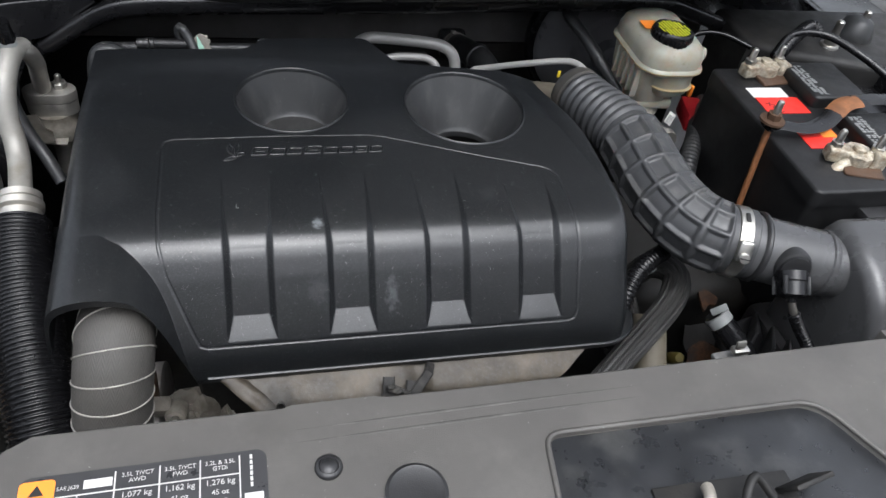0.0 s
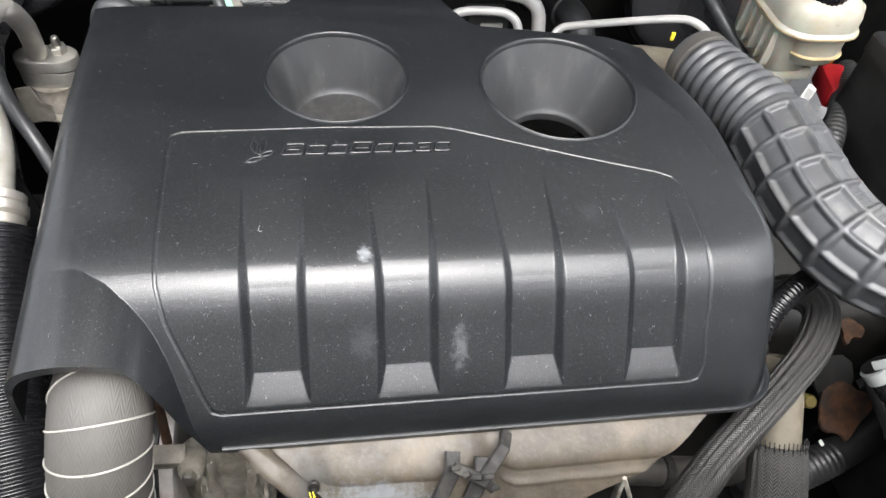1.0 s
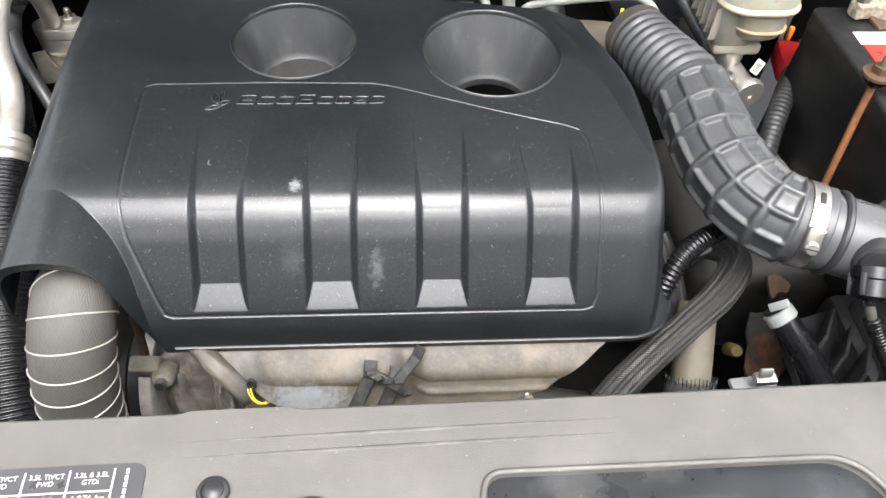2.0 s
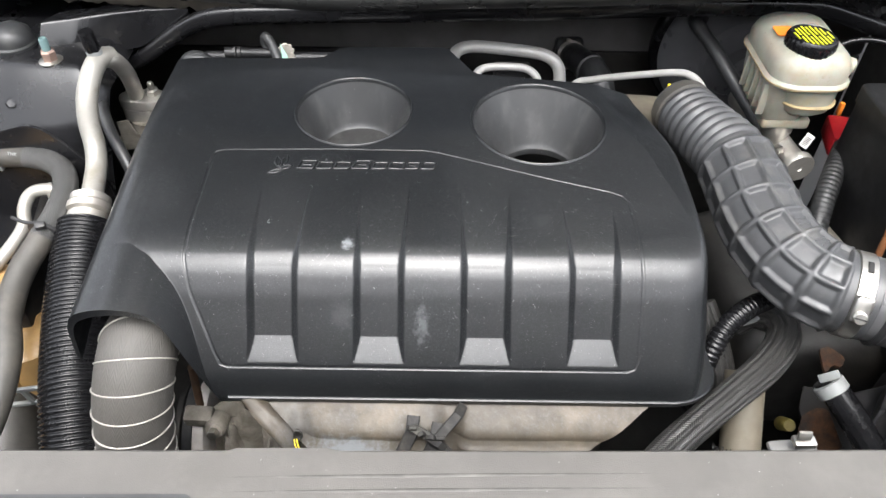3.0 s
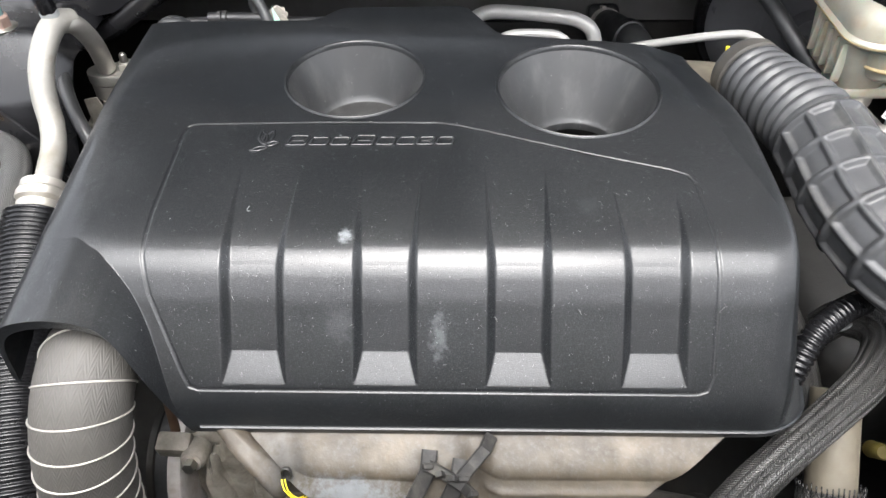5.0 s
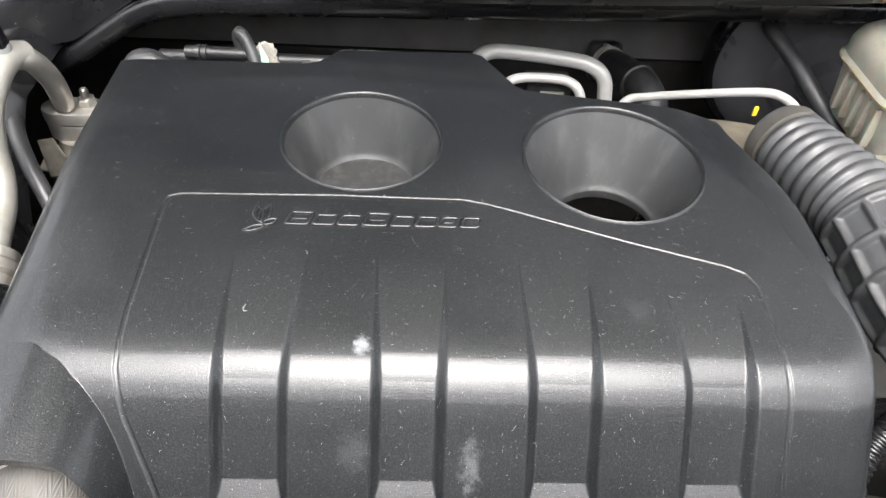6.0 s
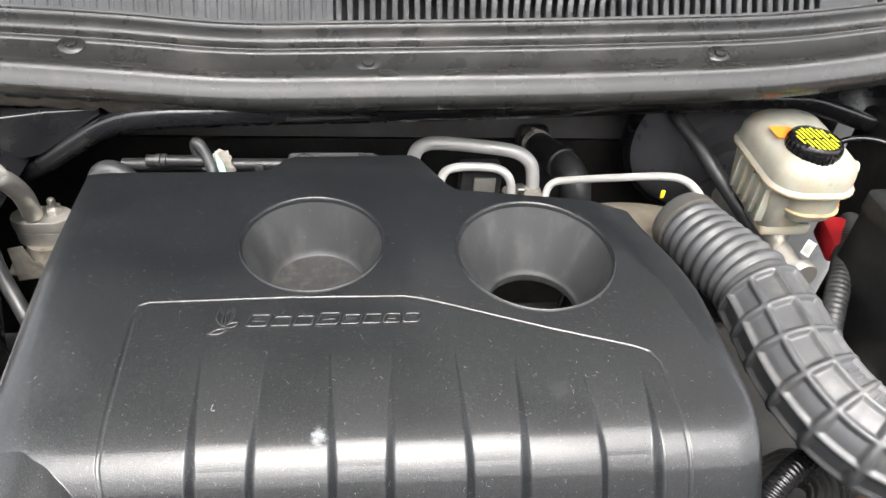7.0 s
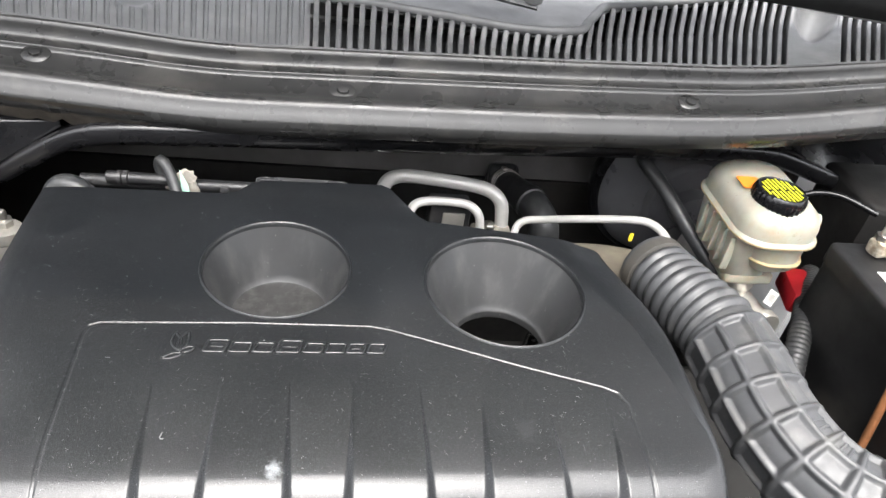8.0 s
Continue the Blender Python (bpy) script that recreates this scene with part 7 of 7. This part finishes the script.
    for x, y in ((0.51, 0.30), (0.535, 0.27), (0.50, 0.24)):
        hexbolt("case_bolt", (x, y, 0.778), (x, y, 0.9), 0.010, 0.012, STEEL, e)
    part("linkage", box((0.02, 0.09, 0.016), pose(0.545, 0.285, 0.80, 8, 0, 20), 0.004), CAST, e)
    part("switch", box((0.04, 0.03, 0.03), pose(0.505, 0.315, 0.805), 0.005), PLASTIC, e)
    return t


battery()


def right_wing():
    t = thing("strut_tower", (0.80, 0.44, 0.85), "gloss black strut tower with studs behind the battery", "strut tower")
    out = [(0.66, 0.47), (0.70, 0.435), (0.95, 0.36), (1.0, 0.36), (1.0, 0.58), (0.66, 0.58)]
    part("pressing", prism(out, 0.80, 0.972, None, 0.012, 4), DARK, t)
    part("rubber_dome", lathe([(0.03, 0), (0.03, 0.006), (0.027, 0.012), (0.022, 0.026), (0.012, 0.032), (0.003, 0.033)], pose(0.86, 0.49, 0.972), 28), RUBBER, t)
    for x, y in ((0.792, 0.455), (0.868, 0.49)):
        part("nut", lathe([(0.015, 0), (0.014, 0.003), (0.0105, 0.004), (0.0105, 0.016), (0.0085, 0.018)], pose(x, y, 0.972), 12), STEEL, t)
        part("stud", lathe([(0.006, 0.01), (0.006, 0.04), (0.004, 0.042)], pose(x, y, 0.972), 12), STEEL, t)
    return t


right_wing()


# ---- front panel ----
def front_panel():
    t = thing("radiator_cover", (0.1, -0.3, 0.98), "dusty dark grey plastic radiator cover panel across the front", "radiator cover", kind="")
    z = ZR
    hole = []
    corners = [((0.112, -0.171), 0.012), ((0.096, -0.30), 0.03), ((0.10, -0.37), 0.02), ((0.45, -0.37), 0.02), ((0.345, -0.1695), 0.022)]
    for k, (c, r) in enumerate(corners):
        c = Vector(c)
        p, q = (Vector(corners[k - 1][0]) - c).normalized(), (Vector(corners[(k + 1) % 5][0]) - c).normalized()
        for i in range(7):
            u = i / 6
            hole.append(tuple((1 - u) ** 2 * (c + p * r) + 2 * u * (1 - u) * c + u * u * (c + q * r)))
    # outline with a notch at the end, and the well for the latch cut out
    outline = [(-0.80, -0.17), (-0.262, -0.160), (-0.252, -0.138), (-0.236, -0.1285), (-0.12, -0.1275), (-0.075, -0.1265), (-0.067, -0.1240), (-0.008, -0.1230), (0.002, -0.1255), (0.14, -0.124), (0.30, -0.121), (0.455, -0.1175), (0.455, -0.108), (0.80, -0.10), (0.80, -0.62), (-0.80, -0.62)]
    bm = bmesh.new()
    vo = [bm.verts.new((x, y, z)) for x, y in outline]
    vi = [bm.verts.new((x, y, z)) for x, y in hole]
    eo = [bm.edges.new((vo[i], vo[(i + 1) % len(vo)])) for i in range(len(vo))]
    ei = [bm.edges.new((vi[i], vi[(i + 1) % len(vi)])) for i in range(len(vi))]
    bmesh.ops.triangle_fill(bm, edges=eo + ei, use_beauty=True)
    bmesh.ops.recalc_face_normals(bm, faces=bm.faces[:])
    for f in bm.faces:
        if f.normal.z < 0:
            f.normal_flip()
    # walls down along both borders
    for ring, depth, inset in ((vo, 0.030, 0.004), (vi, 0.006, 0.003)):
        cx = sum(v.co.x for v in ring) / len(ring)
        cy = sum(v.co.y for v in ring) / len(ring)
        lowv = []
        for v in ring:
            d = Vector((cx - v.co.x, cy - v.co.y, 0)).normalized() * inset
            lowv.append(bm.verts.new(v.co + d - Vector((0, 0, depth))))
        for i in range(len(ring)):
            j = (i + 1) % len(ring)
            bm.faces.new((ring[i], ring[j], lowv[j], lowv[i]))
    part("panel", bm, GREYPLASTIC, t, smooth=False)
    hose("rolled_edge", [(-0.236, -0.1300, z - 0.0035), (-0.12, -0.1285, z - 0.0035), (0.14, -0.125, z - 0.0035), (0.30, -0.122, z - 0.0035), (0.452, -0.1185, z - 0.0035)], 0.0036, GREYPLASTIC, t, seg=10)
    rim = []
    for a, b in zip(hole, hole[1:] + hole[:1]):
        n = max(1, int(math.dist(a, b) / 0.006))
        rim += [(a[0] + (b[0] - a[0]) * k / n, a[1] + (b[1] - a[1]) * k / n, z + 0.0005) for k in range(n)]
    rim = rim[120:] + rim[:121] if len(rim) > 121 else rim
    hose("well_rim", rim, 0.0022, GREYPLASTIC, t, "rolled rim of the latch well", seg=8)
    part("well_floor", box((0.40, 0.22, 0.004), pose(0.265, -0.27, z - 0.0065), 0.001), TRAY, t, "scuffed floor of the latch well")
    for y0, h in ((-0.142, 0.0016), (-0.152, 0.0012)):
        hose("pressed_bead", [(-0.13, y0 - 0.004, z - 0.0034), (0.0, y0 - 0.001, z - 0.0026), (0.12, y0 + 0.002, z - 0.0026), (0.28, y0 + 0.006, z - 0.0034)], 0.0030, BEAD, t, "grimy pressed bead", seg=8)
    pin = part("push_pin", lathe([(0.0095, 0), (0.0095, 0.0018), (0.0082, 0.0034), (0.0068, 0.0038), (0.0062, 0.0024), (0.005, 0.0034), (0.002, 0.0046)], pose(-0.046, -0.1765, z), 28), PLASTIC, t, "round grey push pin")
    part("round_plug", lathe([(0.0215, 0), (0.0215, 0.002), (0.019, 0.0034), (0.017, 0.0026), (0.004, 0.0028)], pose(0.010, -0.203, z), 36), PLASTIC, t, "round black plug")
    return t


def refrigerant_label():
    z = ZR + 0.0004
    t = thing("refrigerant_label", (-0.16, -0.19, z), "charcoal refrigerant label with white print and orange corner", "label")
    m = pose(-0.163, -0.158, z, 0, 0, 1.0)
    X0, X1, D = -0.0745, 0.0765, 0.075
    plate("sheet", X0, -D, X1, 0.0, 0, STICKER, t, 0.0005, 0.007, "charcoal sheet", m)
    plate("orange_corner", X0 + 0.0005, -0.045, X0 + 0.0215, -0.003, 0.0005, ORANGE, t, 0.0003, 0.003, "orange warning corner", m)
    part("triangle", prism([(X0 + 0.0065, -0.0135), (X0 + 0.0155, -0.0135), (X0 + 0.011, -0.006)], 0.0008, 0.0011, m), DARK, t, smooth=False)
    for x in (-0.0185, 0.0085, 0.0335, 0.0585):
        plate("rule", x, -D + 0.004, x + 0.0009, -0.003, 0.0005, PRINT, t, 0.0003, m=m)
    plate("rule", X0 + 0.022, -0.0165, 0.0585, -0.0157, 0.0005, PRINT, t, 0.0003, m=m)
    plate("rule", X0 + 0.022, -0.040, 0.0585, -0.0392, 0.0005, PRINT, t, 0.0003, m=m)
    plate("rule", -0.040, -D + 0.004, -0.0392, -0.0165, 0.0005, PRINT, t, 0.0003, m=m)

    def word(text, x, y, size):
        letters("print", text, m @ pose(x, y, 0.0008), size, PRINT, t, 0.0001)
    word("SAE J639", -0.0455, -0.0105, 0.0036)
    plate("print_bar", -0.0365, -0.0125, -0.0195, -0.0065, 0.0005, PRINT, t, 0.0003, m=m)
    for x, a in ((-0.0045, "3.5L TiVCT\nAWD"), (0.0215, "3.5L TiVCT\nFWD"), (0.0465, "3.2L & 3.5L\nGTDi")):
        word(a, x, -0.0085, 0.0042)
    for x, a, b in ((-0.0045, "1.077 kg", "38 oz"), (0.0215, "1.162 kg", "41 oz"), (0.0465, "1.276 kg", "45 oz")):
        word(a, x, -0.0205, 0.0055)
        word(b, x, -0.0275, 0.0048)
    for x, a in ((0.0215, "2.56 lbs"), (0.0465, "2.81 lbs"), (-0.0045, "2.38 lbs")):
        word(a, x, -0.0340, 0.0048)
    word("R-134a", -0.029, -0.0235, 0.0048)
    for k in range(6):
        plate("print_bar", 0.0655, -0.0065 - 0.004 * k, 0.0672, -0.0035 - 0.004 * k, 0.0005, PRINT, t, 0.0003, m=m)
    plate("pale_square", 0.0615, -0.044, 0.0735, -0.031, 0.0005, PRINT, t, 0.0003, m=m)
    return t


def latch():
    z = ZR - 0.013
    t = thing("hood_latch", (0.25, -0.26, z), "greasy steel hood latch in its well", "latch")
    part("base_plate", box((0.11, 0.07, 0.006), pose(0.235, -0.232, z + 0.004), 0.002), DARK, t)
    hose("hook", [(0.235, -0.24, z + 0.006), (0.238, -0.22, z + 0.022), (0.250, -0.208, z + 0.026), (0.262, -0.220, z + 0.016)], 0.0034, DARK, t, seg=12)
    hose("lever", [(0.205, -0.232, z + 0.008), (0.213, -0.216, z + 0.018), (0.216, -0.206, z + 0.016)], 0.0044, CAST, t, "pale worn lever", seg=12)
    part("plate", box((0.036, 0.004, 0.024), pose(0.292, -0.213, z + 0.016, 25, 0, 12), 0.0012), DARK, t)
    part("spring_arm", box((0.045, 0.008, 0.008), pose(0.268, -0.232, z + 0.012, 0, 20, 20), 0.002), CAST, t)
    t.location += Vector((-0.004, -0.024, 0.004))
    return t


ZR = 1.000        # height at which the front panel is drawn
SIZE, PIVOT = 0.916, Vector((-0.078, -0.424, 1.454))
# brought to its true size and height, 1.038 m
for t in (front_panel(), refrigerant_label(), latch()):
    t.location = PIVOT + SIZE * (t.location - PIVOT)
    t.scale = (SIZE, SIZE, SIZE)
